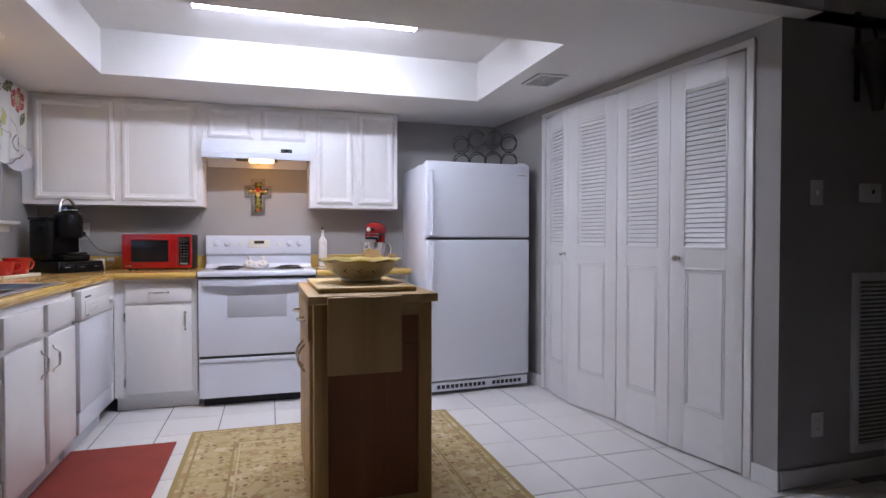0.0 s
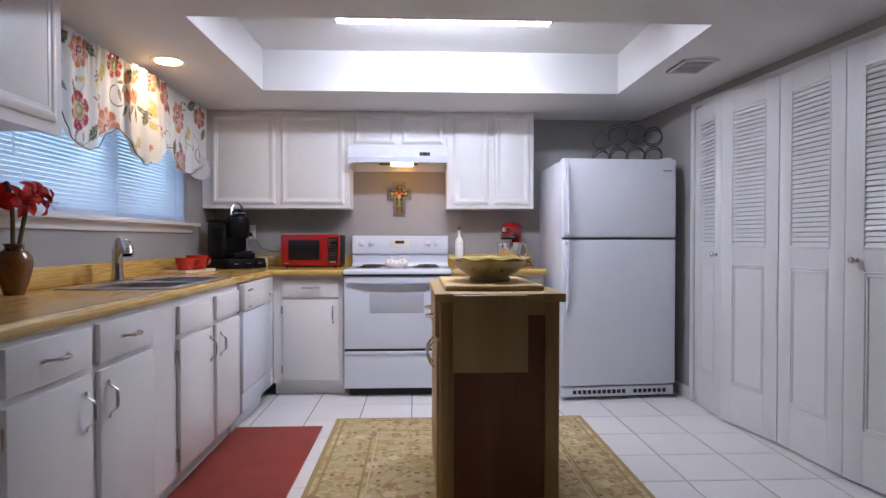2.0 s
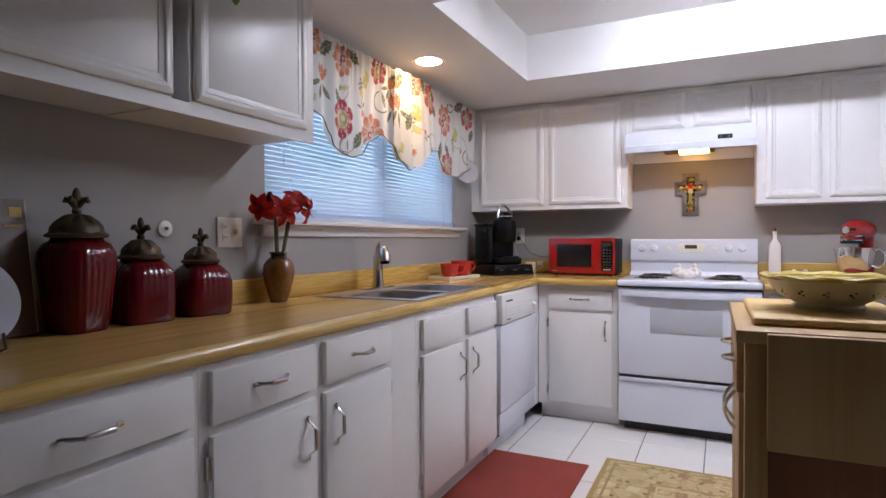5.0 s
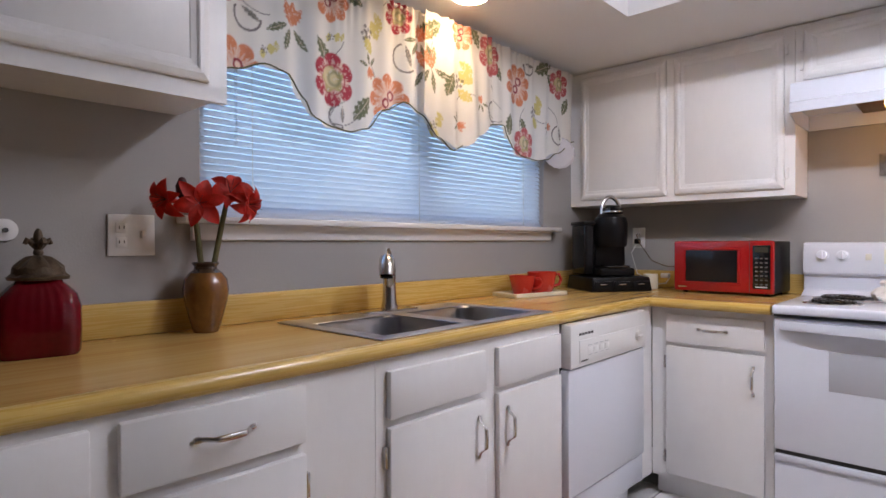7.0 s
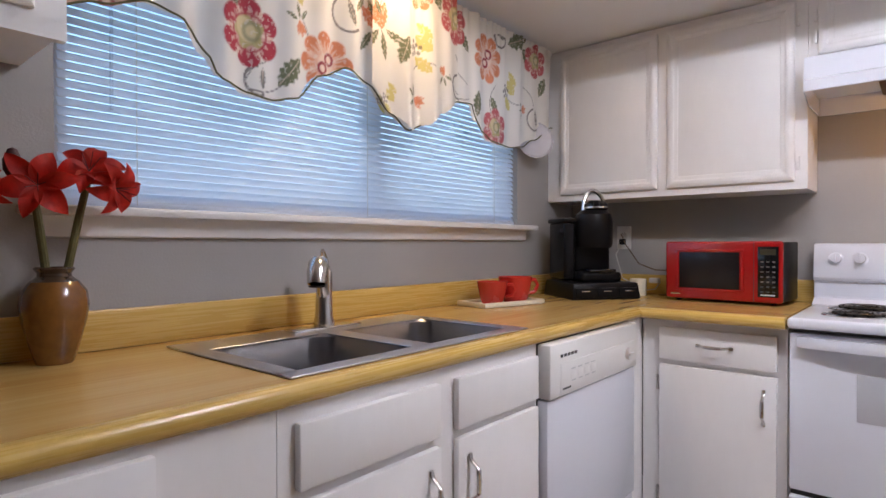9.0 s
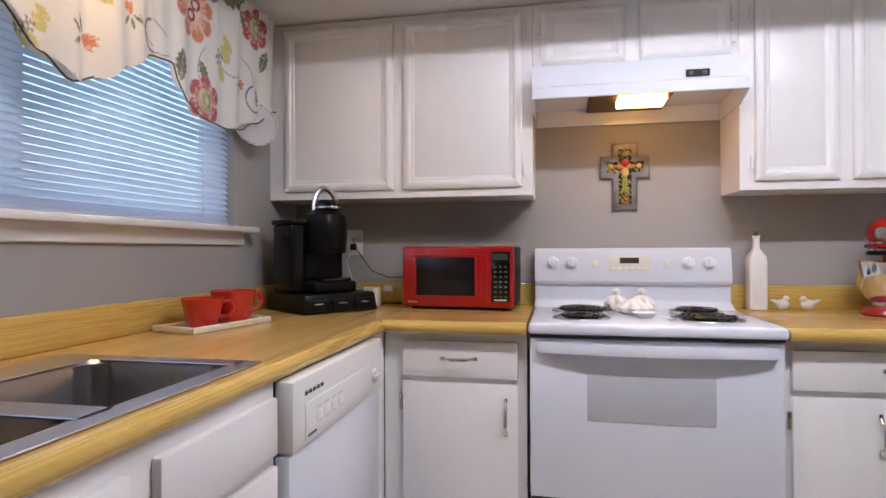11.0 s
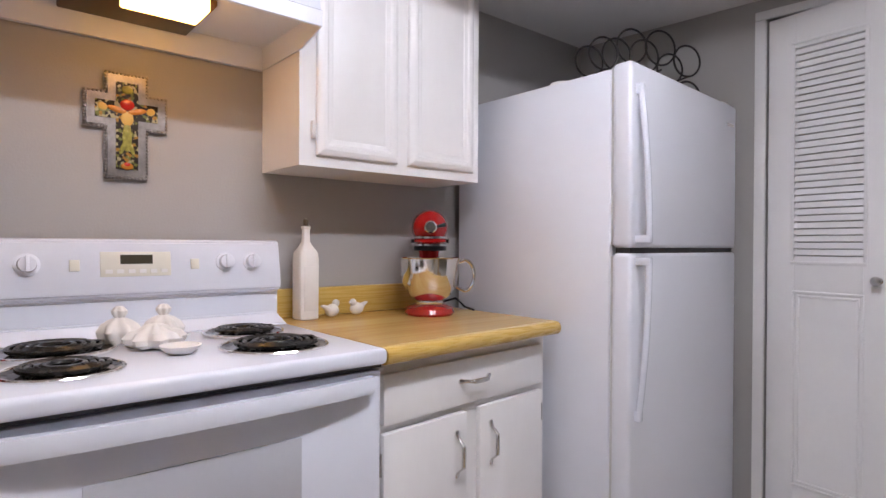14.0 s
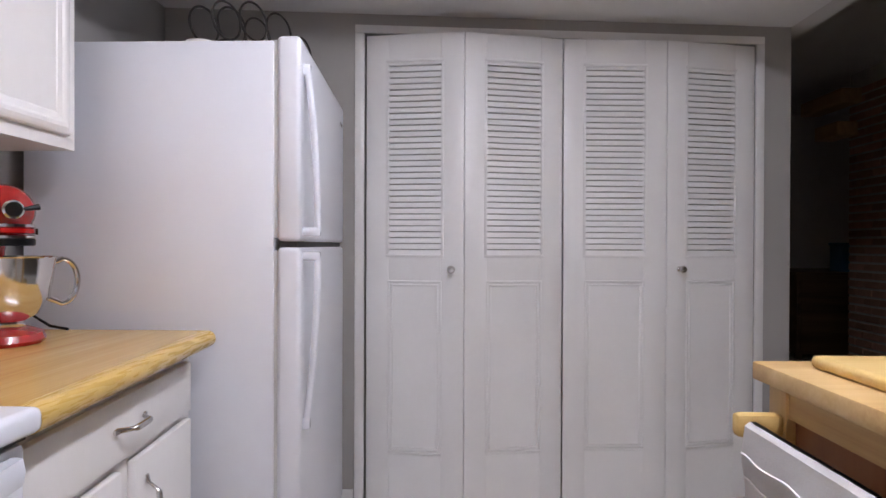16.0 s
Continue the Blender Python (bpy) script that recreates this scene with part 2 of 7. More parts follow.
def mix_colour(nt, fac, a, b):
    n = nt.nodes.new("ShaderNodeMix")
    n.data_type = "RGBA"
    for sock, v in ((n.inputs[0], fac), (n.inputs[6], a), (n.inputs[7], b)):
        if isinstance(v, tuple):
            sock.default_value = (*v, 1)
        elif isinstance(v, float):
            sock.default_value = v
        else:
            nt.links.new(v, sock)
    return n.outputs[2]


def blossom_layer(nt, vec, scale, petals, size, shift, palette, keep):
    """Printed blossoms: one per cell, with petals, in a random colour of the palette. Returns mask, colour, radius and heart."""
    mp = nt.nodes.new("ShaderNodeMapping")
    mp.inputs["Location"].default_value = shift
    nt.links.new(vec, mp.inputs["Vector"])
    vo = nt.nodes.new("ShaderNodeTexVoronoi")
    vo.voronoi_dimensions = "2D"
    vo.inputs["Scale"].default_value, vo.inputs["Randomness"].default_value = scale, 0.55
    nt.links.new(mp.outputs[0], vo.inputs["Vector"])
    d = nt.nodes.new("ShaderNodeVectorMath")
    d.operation = "SUBTRACT"
    nt.links.new(mp.outputs[0], d.inputs[0])
    nt.links.new(vo.outputs["Position"], d.inputs[1])
    s = nt.nodes.new("ShaderNodeSeparateXYZ")
    nt.links.new(d.outputs[0], s.inputs[0])
    sc = nt.nodes.new("ShaderNodeSeparateColor")
    nt.links.new(vo.outputs["Color"], sc.inputs[0])
    ang = math_node(nt, "ARCTAN2", s.outputs[1], s.outputs[0])
    wave = math_node(nt, "ABSOLUTE", math_node(nt, "COSINE", math_node(nt, "ADD", math_node(nt, "MULTIPLY", ang, petals / 2), math_node(nt, "MULTIPLY", sc.outputs[1], 6.3))))
    edge = math_node(nt, "MULTIPLY", math_node(nt, "ADD", math_node(nt, "MULTIPLY", wave, 0.45), 0.62), size)
    mask = math_node(nt, "MULTIPLY", math_node(nt, "LESS_THAN", vo.outputs["Distance"], edge), math_node(nt, "LESS_THAN", sc.outputs[2], keep))
    ramp = nt.nodes.new("ShaderNodeValToRGB")
    ramp.color_ramp.interpolation = "CONSTANT"
    e = ramp.color_ramp.elements
    e[0].color, e[1].color, e[1].position = (*palette[0], 1), (*palette[-1], 1), (len(palette) - 1) / len(palette)
    for i in range(1, len(palette) - 1):
        e.new(i / len(palette)).color = (*palette[i], 1)
    nt.links.new(sc.outputs[0], ramp.inputs[0])
    rel = math_node(nt, "DIVIDE", vo.outputs["Distance"], edge)
    return mask, ramp.outputs[0], rel, wave


def floral_material():
    """Cotton dyed with the printed pattern that the cloth carries, woven and slightly see-through."""
    m, nt, p = nodes_of("floral_cotton_print")
    dye = nt.nodes.new("ShaderNodeAttribute")
    dye.attribute_name = "print"
    tc = nt.nodes.new("ShaderNodeTexCoord")
    brush = nt.nodes.new("ShaderNodeTexNoise")
    brush.inputs["Scale"].default_value, brush.inputs["Detail"].default_value = 70, 3
    nt.links.new(tc.outputs["Object"], brush.inputs["Vector"])
    faded = math_node(nt, "MULTIPLY", math_node(nt, "GREATER_THAN", brush.outputs["Fac"], 0.60), 0.35)
    col = mix_colour(nt, faded, dye.outputs["Color"], (0.82, 0.79, 0.74))
    weave = nt.nodes.new("ShaderNodeTexNoise")
    weave.inputs["Scale"].default_value = 350
    nt.links.new(tc.outputs["Object"], weave.inputs["Vector"])
    b = nt.nodes.new("ShaderNodeBump")
    b.inputs["Strength"].default_value, b.inputs["Distance"].default_value = 0.3, 0.001
    nt.links.new(weave.outputs["Fac"], b.inputs["Height"])
    nt.links.new(b.outputs[0], p.inputs["Normal"])
    nt.links.new(col, p.inputs["Base Color"])
    p.inputs["Roughness"].default_value = 0.9
    tr, mix = nt.nodes.new("ShaderNodeBsdfTranslucent"), nt.nodes.new("ShaderNodeMixShader")
    nt.links.new(col, tr.inputs["Color"])
    mix.inputs[0].default_value = 0.3
    nt.links.new(p.outputs[0], mix.inputs[1])
    nt.links.new(tr.outputs[0], mix.inputs[2])
    nt.links.new(mix.outputs[0], nt.nodes["Material Output"].inputs["Surface"])
    return m


def rug_material():
    m, nt, p = nodes_of("gold_floral_rug_pile")
    tc = nt.nodes.new("ShaderNodeTexCoord")
    sep = nt.nodes.new("ShaderNodeSeparateXYZ")
    nt.links.new(tc.outputs["Object"], sep.inputs[0])
    hx = math_node(nt, "SUBTRACT", 0.78, math_node(nt, "ABSOLUTE", sep.outputs[0]))
    hy = math_node(nt, "SUBTRACT", 1.10, math_node(nt, "ABSOLUTE", sep.outputs[1]))
    inset = math_node(nt, "MINIMUM", hx, hy)
    base, deep, olive = (0.60, 0.48, 0.27), (0.50, 0.37, 0.18), (0.42, 0.32, 0.13)
    no = nt.nodes.new("ShaderNodeTexNoise")
    no.inputs["Scale"].default_value, no.inputs["Detail"].default_value = 9, 6
    nt.links.new(tc.outputs["Object"], no.inputs["Vector"])
    col = mix_colour(nt, no.outputs["Fac"], deep, base)
    scroll = math_node(nt, "LESS_THAN", math_node(nt, "ABSOLUTE", math_node(nt, "SUBTRACT", no.outputs["Fac"], 0.5)), 0.02)
    col = mix_colour(nt, scroll, col, olive)
    mk, c, rel, w = blossom_layer(nt, tc.outputs["Object"], 9.0, 4, 0.3, (0.2, 0.6, 0), [(0.46, 0.30, 0.15), (0.38, 0.23, 0.12), (0.66, 0.55, 0.34), (0.46, 0.36, 0.15)], 0.7)
    col = mix_colour(nt, mk, col, c)
    mk, c, rel, w = blossom_layer(nt, tc.outputs["Object"], 22.0, 2, 0.30, (0.5, 0.1, 0), [(0.26, 0.16, 0.08), (0.34, 0.23, 0.11), olive, (0.60, 0.49, 0.28)], 0.6)
    col = mix_colour(nt, mk, col, c)
    for lo, hi, cc in ((0.0, 0.025, (0.40, 0.29, 0.11)), (0.05, 0.062, (0.36, 0.26, 0.10)), (0.245, 0.257, (0.36, 0.26, 0.10)), (0.275, 0.285, (0.60, 0.49, 0.28))):
        band = math_node(nt, "MULTIPLY", math_node(nt, "GREATER_THAN", inset, lo), math_node(nt, "LESS_THAN", inset, hi))
        col = mix_colour(nt, band, col, cc)
    pile = nt.nodes.new("ShaderNodeTexNoise")
    pile.inputs["Scale"].default_value = 420
    nt.links.new(tc.outputs["Object"], pile.inputs["Vector"])
    b = nt.nodes.new("ShaderNodeBump")
    b.inputs["Strength"].default_value, b.inputs["Distance"].default_value = 0.8, 0.003
    nt.links.new(pile.outputs["Fac"], b.inputs["Height"])
    nt.links.new(b.outputs[0], p.inputs["Normal"])
    nt.links.new(col, p.inputs["Base Color"])
    p.inputs["Roughness"].default_value = 0.95
    return m


def mosaic_material():
    m, nt, p = nodes_of("painted_cross_enamel")
    tc = nt.nodes.new("ShaderNodeTexCoord")
    vo = nt.nodes.new("ShaderNodeTexVoronoi")
    vo.inputs["Scale"].default_value = 130
    nt.links.new(tc.outputs["Object"], vo.inputs["Vector"])
    s = nt.nodes.new("ShaderNodeSeparateColor")
    nt.links.new(vo.outputs["Color"], s.inputs[0])
    ramp = nt.nodes.new("ShaderNodeValToRGB")
    ramp.color_ramp.interpolation = "CONSTANT"
    e = ramp.color_ramp.elements
    e[0].color, e[1].color, e[1].position = (0.025, 0.02, 0.015, 1), (0.34, 0.30, 0.16, 1), 0.55
    e.new(0.75).color = (0.14, 0.15, 0.04, 1)
    e.new(0.93).color = (0.30, 0.16, 0.03, 1)
    nt.links.new(s.outputs[0], ramp.inputs[0])
    nt.links.new(ramp.outputs[0], p.inputs["Base Color"])
    p.inputs["Roughness"].default_value = 0.25
    return m


M["floral"], M["rug"], M["mosaic"] = floral_material(), rug_material(), mosaic_material()


# ---- mesh helpers ----
def box(bm, x0, x1, y0, y1, z0, z1, bevel=0.0, seg=2):
    r = bmesh.ops.create_cube(bm, size=1.0, matrix=Matrix.Translation(((x0 + x1) / 2, (y0 + y1) / 2, (z0 + z1) / 2)) @ Matrix.Diagonal((abs(x1 - x0), abs(y1 - y0), abs(z1 - z0), 1)))
    if bevel:
        edges = list({e for v in r["verts"] for e in v.link_edges})
        bmesh.ops.bevel(bm, geom=edges, offset=bevel, segments=seg, profile=0.5, affect="EDGES")
    return bm


def a_box(x0, x1, y0, y1, z0, z1, bevel=0.0, seg=2):
    return box(bmesh.new(), x0, x1, y0, y1, z0, z1, bevel, seg)


def lathe(profile, seg=32, centre=(0, 0, 0), squash=None):
    """A turned shape from (radius, height) pairs. squash: a power that squares off the plan."""
    bm = bmesh.new()
    rings = []
    for r, z in profile:
        ring = []
        for i in range(seg):
            a = 2 * math.pi * i / seg
            c, s = math.cos(a), math.sin(a)
            k = 1.0 if not squash else (abs(c) ** squash + abs(s) ** squash) ** (-1 / squash)
            ring.append(bm.verts.new((centre[0] + r * k * c, centre[1] + r * k * s, centre[2] + z)))
        rings.append(ring)
    for a, b in zip(rings, rings[1:]):
        for i in range(seg):
            bm.faces.new((a[i], a[(i + 1) % seg], b[(i + 1) % seg], b[i]))
    bm.faces.new(rings[0][::-1])
    bm.faces.new(rings[-1])
    return bm


def tube(points, r, seg=10, bm=None, closed=False):
    """A round bar along a line of points; r: one radius, or one for each point."""
    bm = bm or bmesh.new()
    pts = [Vector(p) for p in points]
    n = len(pts)
    rings, side = [], None
    for i, p in enumerate(pts):
        d = (pts[(i + 1) % n] - pts[i - 1]) if closed else (pts[min(i + 1, n - 1)] - pts[max(i - 1, 0)])
        d.normalize()
        if side is None:
            side = d.orthogonal().normalized()
        side = (side - d * side.dot(d)).normalized()
        other = d.cross(side)
        rad = r[i] if isinstance(r, (list, tuple)) else r
        rings.append([bm.verts.new(p + rad * (math.cos(2 * math.pi * k / seg) * side + math.sin(2 * math.pi * k / seg) * other)) for k in range(seg)])
    pairs = list(zip(rings, rings[1:])) + ([(rings[-1], rings[0])] if closed else [])
    for a, b in pairs:
        for k in range(seg):
            bm.faces.new((a[k], a[(k + 1) % seg], b[(k + 1) % seg], b[k]))
    if not closed:
        bm.faces.new(rings[0][::-1])
        bm.faces.new(rings[-1])
    return bm


def extrude_profile(pts, axis, lo, hi, bm=None):
    """A prism: a closed outline in the plane across the axis (0 x, 1 y, 2 z), from lo to hi."""
    bm = bm or bmesh.new()
    rows = []
    for v in (lo, hi):
        row = []
        for a, b in pts:
            row.append(bm.verts.new({0: (v, a, b), 1: (a, v, b), 2: (a, b, v)}[axis]))
        rows.append(row)
    n = len(pts)
    for i in range(n):
        bm.faces.new((rows[0][i], rows[0][(i + 1) % n], rows[1][(i + 1) % n], rows[1][i]))
    bm.faces.new(rows[0][::-1])
    bm.faces.new(rows[1])
    bmesh.ops.recalc_face_normals(bm, faces=bm.faces)
    return bm


ORIGIN = {}


def mesh_of(name, bm, material, smooth=True):
    bmesh.ops.recalc_face_normals(bm, faces=bm.faces)
    me = bpy.data.meshes.new(name)
    bm.to_mesh(me)
    bm.free()
    me.materials.append(material)
    if smooth:
        for p in me.polygons:
            p.use_smooth = True
        me.set_sharp_from_angle(angle=radians(35))
    return me


def thing(name, at, label, category, group="", kind="", matrix=None):
    """A thing: an Empty at its base, to which parts are added. With a matrix, its parts are built in its own space."""
    ob = new(name)
    ob.empty_display_size = 0.05
    if matrix is not None:
        ob.matrix_world = matrix
        ORIGIN[ob] = Vector((0, 0, 0))
    else:
        ob.location = at
        ORIGIN[ob] = Vector(at)
    return tagged(ob, label, category, group, kind)


def part(name, bm, material, parent, label="", smooth=True):
    o = ORIGIN[parent]
    bmesh.ops.translate(bm, verts=bm.verts, vec=-o)
    ob = new(name, mesh_of(name, bm, material, smooth))
    ob.parent = parent
    ORIGIN[ob] = o
    if label:
        ob["label"] = label
    return ob


def solo(name, bm, material, at, label, category, group="", kind="", smooth=True):
    """A thing that is one mesh."""
    bmesh.ops.translate(bm, verts=bm.verts, vec=-Vector(at))
    ob = new(name, mesh_of(name, bm, material, smooth))
    ob.location = at
    ORIGIN[ob] = Vector(at)
    return tagged(ob, label, category, group, kind)


def setting(name, bm, material, label="", smooth=False):
    ob = solo(name, bm, material, (0, 0, 0), label, "", "", "structure", smooth)
    return ob


def along(axis, u0, u1, d0, d1, z0, z1, bevel=0.0, bm=None):
    """A box whose length lies along x (axis 0) or y (axis 1); d is the other direction."""
    bm = bm or bmesh.new()
    if axis == 0:
        return box(bm, u0, u1, min(d0, d1), max(d0, d1), z0, z1, bevel)
    return box(bm, min(d0, d1), max(d0, d1), u0, u1, z0, z1, bevel)


def pt(axis, u, d, z):
    return (u, d, z) if axis == 0 else (d, u, z)


def pull(parent, axis, out, u, d, z, length, upright, name="handle"):
    """A metal bracket pull on the face at d, which looks towards out (+1 or -1): flat flared feet, slanting risers, a straight thick grip."""
    half = length / 2
    line = ((-1.0, 0.004, 0.0058, 0.0030), (-0.86, 0.005, 0.0072, 0.0034), (-0.74, 0.008, 0.0052, 0.0042), (-0.52, 0.0265, 0.0046, 0.0046), (-0.46, 0.0295, 0.0062, 0.0056),
            (-0.40, 0.030, 0.0066, 0.0060), (0.0, 0.031, 0.0070, 0.0062))
    line = line + tuple((-k, h, a, b) for k, h, a, b in reversed(line[:-1]))
    bm = bmesh.new()
    rings = []
    for k, h, wide, deep in line:
        ring = []
        for n in range(10):
            a = 2 * math.pi * n / 10
            across, off = wide * math.cos(a), h + deep * math.sin(a)
            ring.append(bm.verts.new(pt(axis, u + across, d + out * off, z + k * half) if upright else pt(axis, u + k * half, d + out * off, z + across)))
        rings.append(ring)
    for a, b in zip(rings, rings[1:]):
        for n in range(10):
            bm.faces.new((a[n], a[(n + 1) % 10], b[(n + 1) % 10], b[n]))
    bm.faces.new(rings[0][::-1])
    bm.faces.new(rings[-1])
    return part(name, bm, M["nickel"], parent, "brushed nickel bracket handle")


# ---- structure ----
XW, YB, XP, YS = -1.275, 4.95, 2.37, 2.19   # window wall, stove wall, pantry wall, edge towards the dark room
CEIL, HIGH = 2.15, 2.75
WY0, WY1, WZ0, WZ1 = 2.50, 4.40, 1.262, 2.06  # window opening
PY0, PY1, PZ = 2.36, 4.115, 2.065             # pantry opening

bm = bmesh.new()
box(bm, XW - 0.15, XW, -3.0, WY0, 0, HIGH)
box(bm, XW - 0.15, XW, WY1, YB + 0.15, 0, HIGH)
box(bm, XW - 0.15, XW, WY0, WY1, 0, WZ0)
box(bm, XW - 0.15, XW, WY0, WY1, WZ1, HIGH)
setting("wall_west", bm, M["wall"], "warm grey painted kitchen wall with a window")
setting("wall_north", a_box(XW, XP + 1.0, YB, YB + 0.15, 0, HIGH), M["wall"], "warm grey painted wall behind the stove")
def lean(bm):
    """The pantry wall stands out of square with the stove wall, by one in ten."""
    for v in bm.verts:
        v.co.x += (3.953 - v.co.y) * 0.1
    return bm


bm = bmesh.new()
box(bm, XP, XP + 0.12, PY1, YB, 0, CEIL)
box(bm, XP, XP + 0.12, YS, PY0, 0, CEIL)
box(bm, XP, XP + 0.12, PY0, PY1, PZ, CEIL)
setting("wall_east", lean(bm), M["wall"], "warm grey painted wall round the pantry closet")
setting("wall_hall", a_box(XP + 0.295, 7.0, YS, YS + 0.12, 0, HIGH), M["wall"], "grey wall in the unlit room")
bm = bmesh.new()
box(bm, XP + 0.75, XP + 0.87, YS + 0.12, YB, 0, CEIL)
setting("wall_closet", bm, M["wall"], "back wall of the pantry closet")
setting("wall_south", a_box(XW, 7.0, -3.15, -3.0, 0, HIGH), M["dusk"], "wall of the unlit room")
setting("wall_far", a_box(7.0, 7.15, -3.0, YS + 0.12, 0, HIGH), M["dusk"], "far wall of the unlit room")
setting("ceiling_living", a_box(XW, 7.0, -3.0, YS, HIGH, HIGH + 0.1), M["dusk"], "ceiling of the unlit room")
# kitchen ceiling with a raised tray
TX0, TX1, TY0, TY1, TZ = -0.64, 1.785, 2.80, 4.08, 2.425
bm = bmesh.new()
box(bm, XW, TX0, YS, YB, CEIL, CEIL + 0.06)
box(bm, TX1, XP + 0.87, YS, YB, CEIL, CEIL + 0.06)
box(bm, TX0, TX1, YS, TY0, CEIL, CEIL + 0.06)
box(bm, TX0, TX1, TY1, YB, CEIL, CEIL + 0.06)
box(bm, TX0 - 0.05, TX0, TY0 - 0.05, TY1 + 0.05, CEIL + 0.06, TZ)
box(bm, TX1, TX1 + 0.05, TY0 - 0.05, TY1 + 0.05, CEIL + 0.06, TZ)
box(bm, TX0, TX1, TY0 - 0.05, TY0, CEIL + 0.06, TZ)
box(bm, TX0, TX1, TY1, TY1 + 0.05, CEIL + 0.06, TZ)
box(bm, TX0 - 0.05, TX1 + 0.05, TY0 - 0.05, TY1 + 0.05, TZ, TZ + 0.05)
setting("ceiling", bm, M["ceiling"], "white painted ceiling with a raised tray")
setting("header_beam", a_box(XW, XP + 0.30, YS - 0.1, YS, CEIL, HIGH), M["dusk"], "painted drop of the kitchen ceiling")

# floor: grout bed, tiles on it, dark carpet in the other room
setting("floor", a_box(XW - 0.15, XP + 1.0, 0.9, YB + 0.15, -0.12, -0.004), M["grout"], "grey grout bed of the tiled kitchen floor")
setting("floor_carpet", a_box(XW - 0.15, 7.15, -3.15, 0.9, -0.12, 0.004), M["carpet"], "dark carpet of the unlit room")
setting("floor_hall", a_box(XP + 1.0, 7.15, 0.9, YS + 0.12, -0.12, 0.004), M["carpet"], "dark carpet of the unlit room")

# baseboards
bm = bmesh.new()
box(bm, XP - 0.014, XP - 0.001, YS - 0.014, PY0 - 0.045, 0.0, 0.09, 0.004)
box(bm, XP - 0.014, XP - 0.001, PY1 + 0.045, YB - 0.001, 0.0, 0.09, 0.004)
lean(bm)
box(bm, XP + 0.185, 7.0, YS - 0.014, YS - 0.001, 0.004, 0.09, 0.004)
setting("baseboard", bm, M["trim"], "white painted baseboard")

# pantry frame
frame_ob = setting("door_frame", bmesh.new(), M["trim"], "white painted casing of the pantry opening")
for nm, b in (("jamb", (XP - 0.012, XP + 0.12, PY0 - 0.04, PY0, 0, PZ)), ("jamb", (XP - 0.012, XP + 0.12, PY1, PY1 + 0.04, 0, PZ)), ("head", (XP - 0.012, XP + 0.12, PY0 - 0.04, PY1 + 0.04, PZ, PZ + 0.035))):
    part(nm, lean(a_box(*b, 0.003)), M["trim"], frame_ob)
part("track", lean(a_box(XP + 0.03, XP + 0.07, PY0, PY1, PZ - 0.02, PZ)), M["dark_gap"], frame_ob, "dark metal sliding track")


def bifold_leaf(p, q, knob_at=None):
    """One louvred leaf between two floor points; its face looks towards the kitchen."""
    p, q = Vector(p), Vector(q)
    w = (q - p).length - 0.004
    ux = (q - p).normalized()
    m = Matrix(((ux.x, -ux.y, 0, p.x), (ux.y, ux.x, 0, p.y), (0, 0, 1, 0.012), (0, 0, 0, 1))) @ Matrix.Translation((0.002, -0.028, 0))
    leaf = thing("bifold_door", None, "white painted louvred bifold closet door, folded slightly open", "door", "pantry bifold doors", matrix=m)
    H, T = PZ - 0.024, 0.028
    sx, lz0, lz1, pz0, pz1 = 0.098, 1.093, 1.931, 0.255, 0.975
    for a, b in ((0, sx), (w - sx, w)):
        part("stile", a_box(a, b, 0, T, 0, H, 0.002), M["door"], leaf)
    for a, b in ((0, 0.235), (0.995, 1.085), (1.935, H)):
        part("rail", a_box(sx, w - sx, 0.0005, T - 0.0005, a, b), M["door"], leaf)
    # the leaf's face lies at y = T (towards the kitchen)
    n = 33
    for i in range(n):
        z = lz0 + (i + 0.5) * (lz1 - lz0) / n
        bm = bmesh.new()
        box(bm, sx - 0.002, w - sx + 0.002, -0.003, 0.003, -0.0108, 0.0108)
        bmesh.ops.rotate(bm, verts=bm.verts, matrix=Matrix.Rotation(radians(20), 3, "X"))
        bmesh.ops.translate(bm, verts=bm.verts, vec=(0, T - 0.0055, z))
        part("slat", bm, M["door"], leaf, smooth=False)
    bm = bmesh.new()
    for x0, x1, z0, z1 in ((sx - 0.012, w - sx + 0.012, 1.085, 1.097), (sx - 0.012, w - sx + 0.012, 1.923, 1.935), (sx - 0.012, sx, 1.097, 1.923), (w - sx, w - sx + 0.012, 1.097, 1.923)):
        box(bm, x0, x1, T - 0.001, T + 0.0025, z0, z1, 0.001)
    part("louvre_moulding", bm, M["door"], leaf)
    part("panel", a_box(sx, w - sx, 0.006, T - 0.003, 0.235, 0.995), M["door"], leaf)
    bm = bmesh.new()
    for k, t in ((0.0, 0.0035), (0.015, 0.0025)):
        a, b, c, d = sx - 0.004 + k, w - sx + 0.004 - k, 0.240 + k, 0.985 - k
        for x0, x1, z0, z1 in ((a, b, c, c + 0.009), (a, b, d - 0.009, d), (a, a + 0.009, c + 0.009, d - 0.009), (b - 0.009, b, c + 0.009, d - 0.009)):
            box(bm, x0, x1, T - 0.009, T + t, z0, z1, 0.002)
    part("panel_moulding", bm, M["door"], leaf)
    if knob_at is not None:
        bm = lathe([(0.012, 0), (0.012, 0.004), (0.006, 0.008), (0.006, 0.02), (0.015, 0.026), (0.017, 0.034), (0.012, 0.041), (0.0, 0.043)], 20)
        bmesh.ops.rotate(bm, verts=bm.verts, matrix=Matrix.Rotation(radians(-90), 3, "X"))
        bmesh.ops.translate(bm, verts=bm.verts, vec=(knob_at if knob_at > 0 else w + knob_at, T, 1.035))
        part("knob", bm, M["nickel"], leaf, "small round nickel knob")
    return leaf


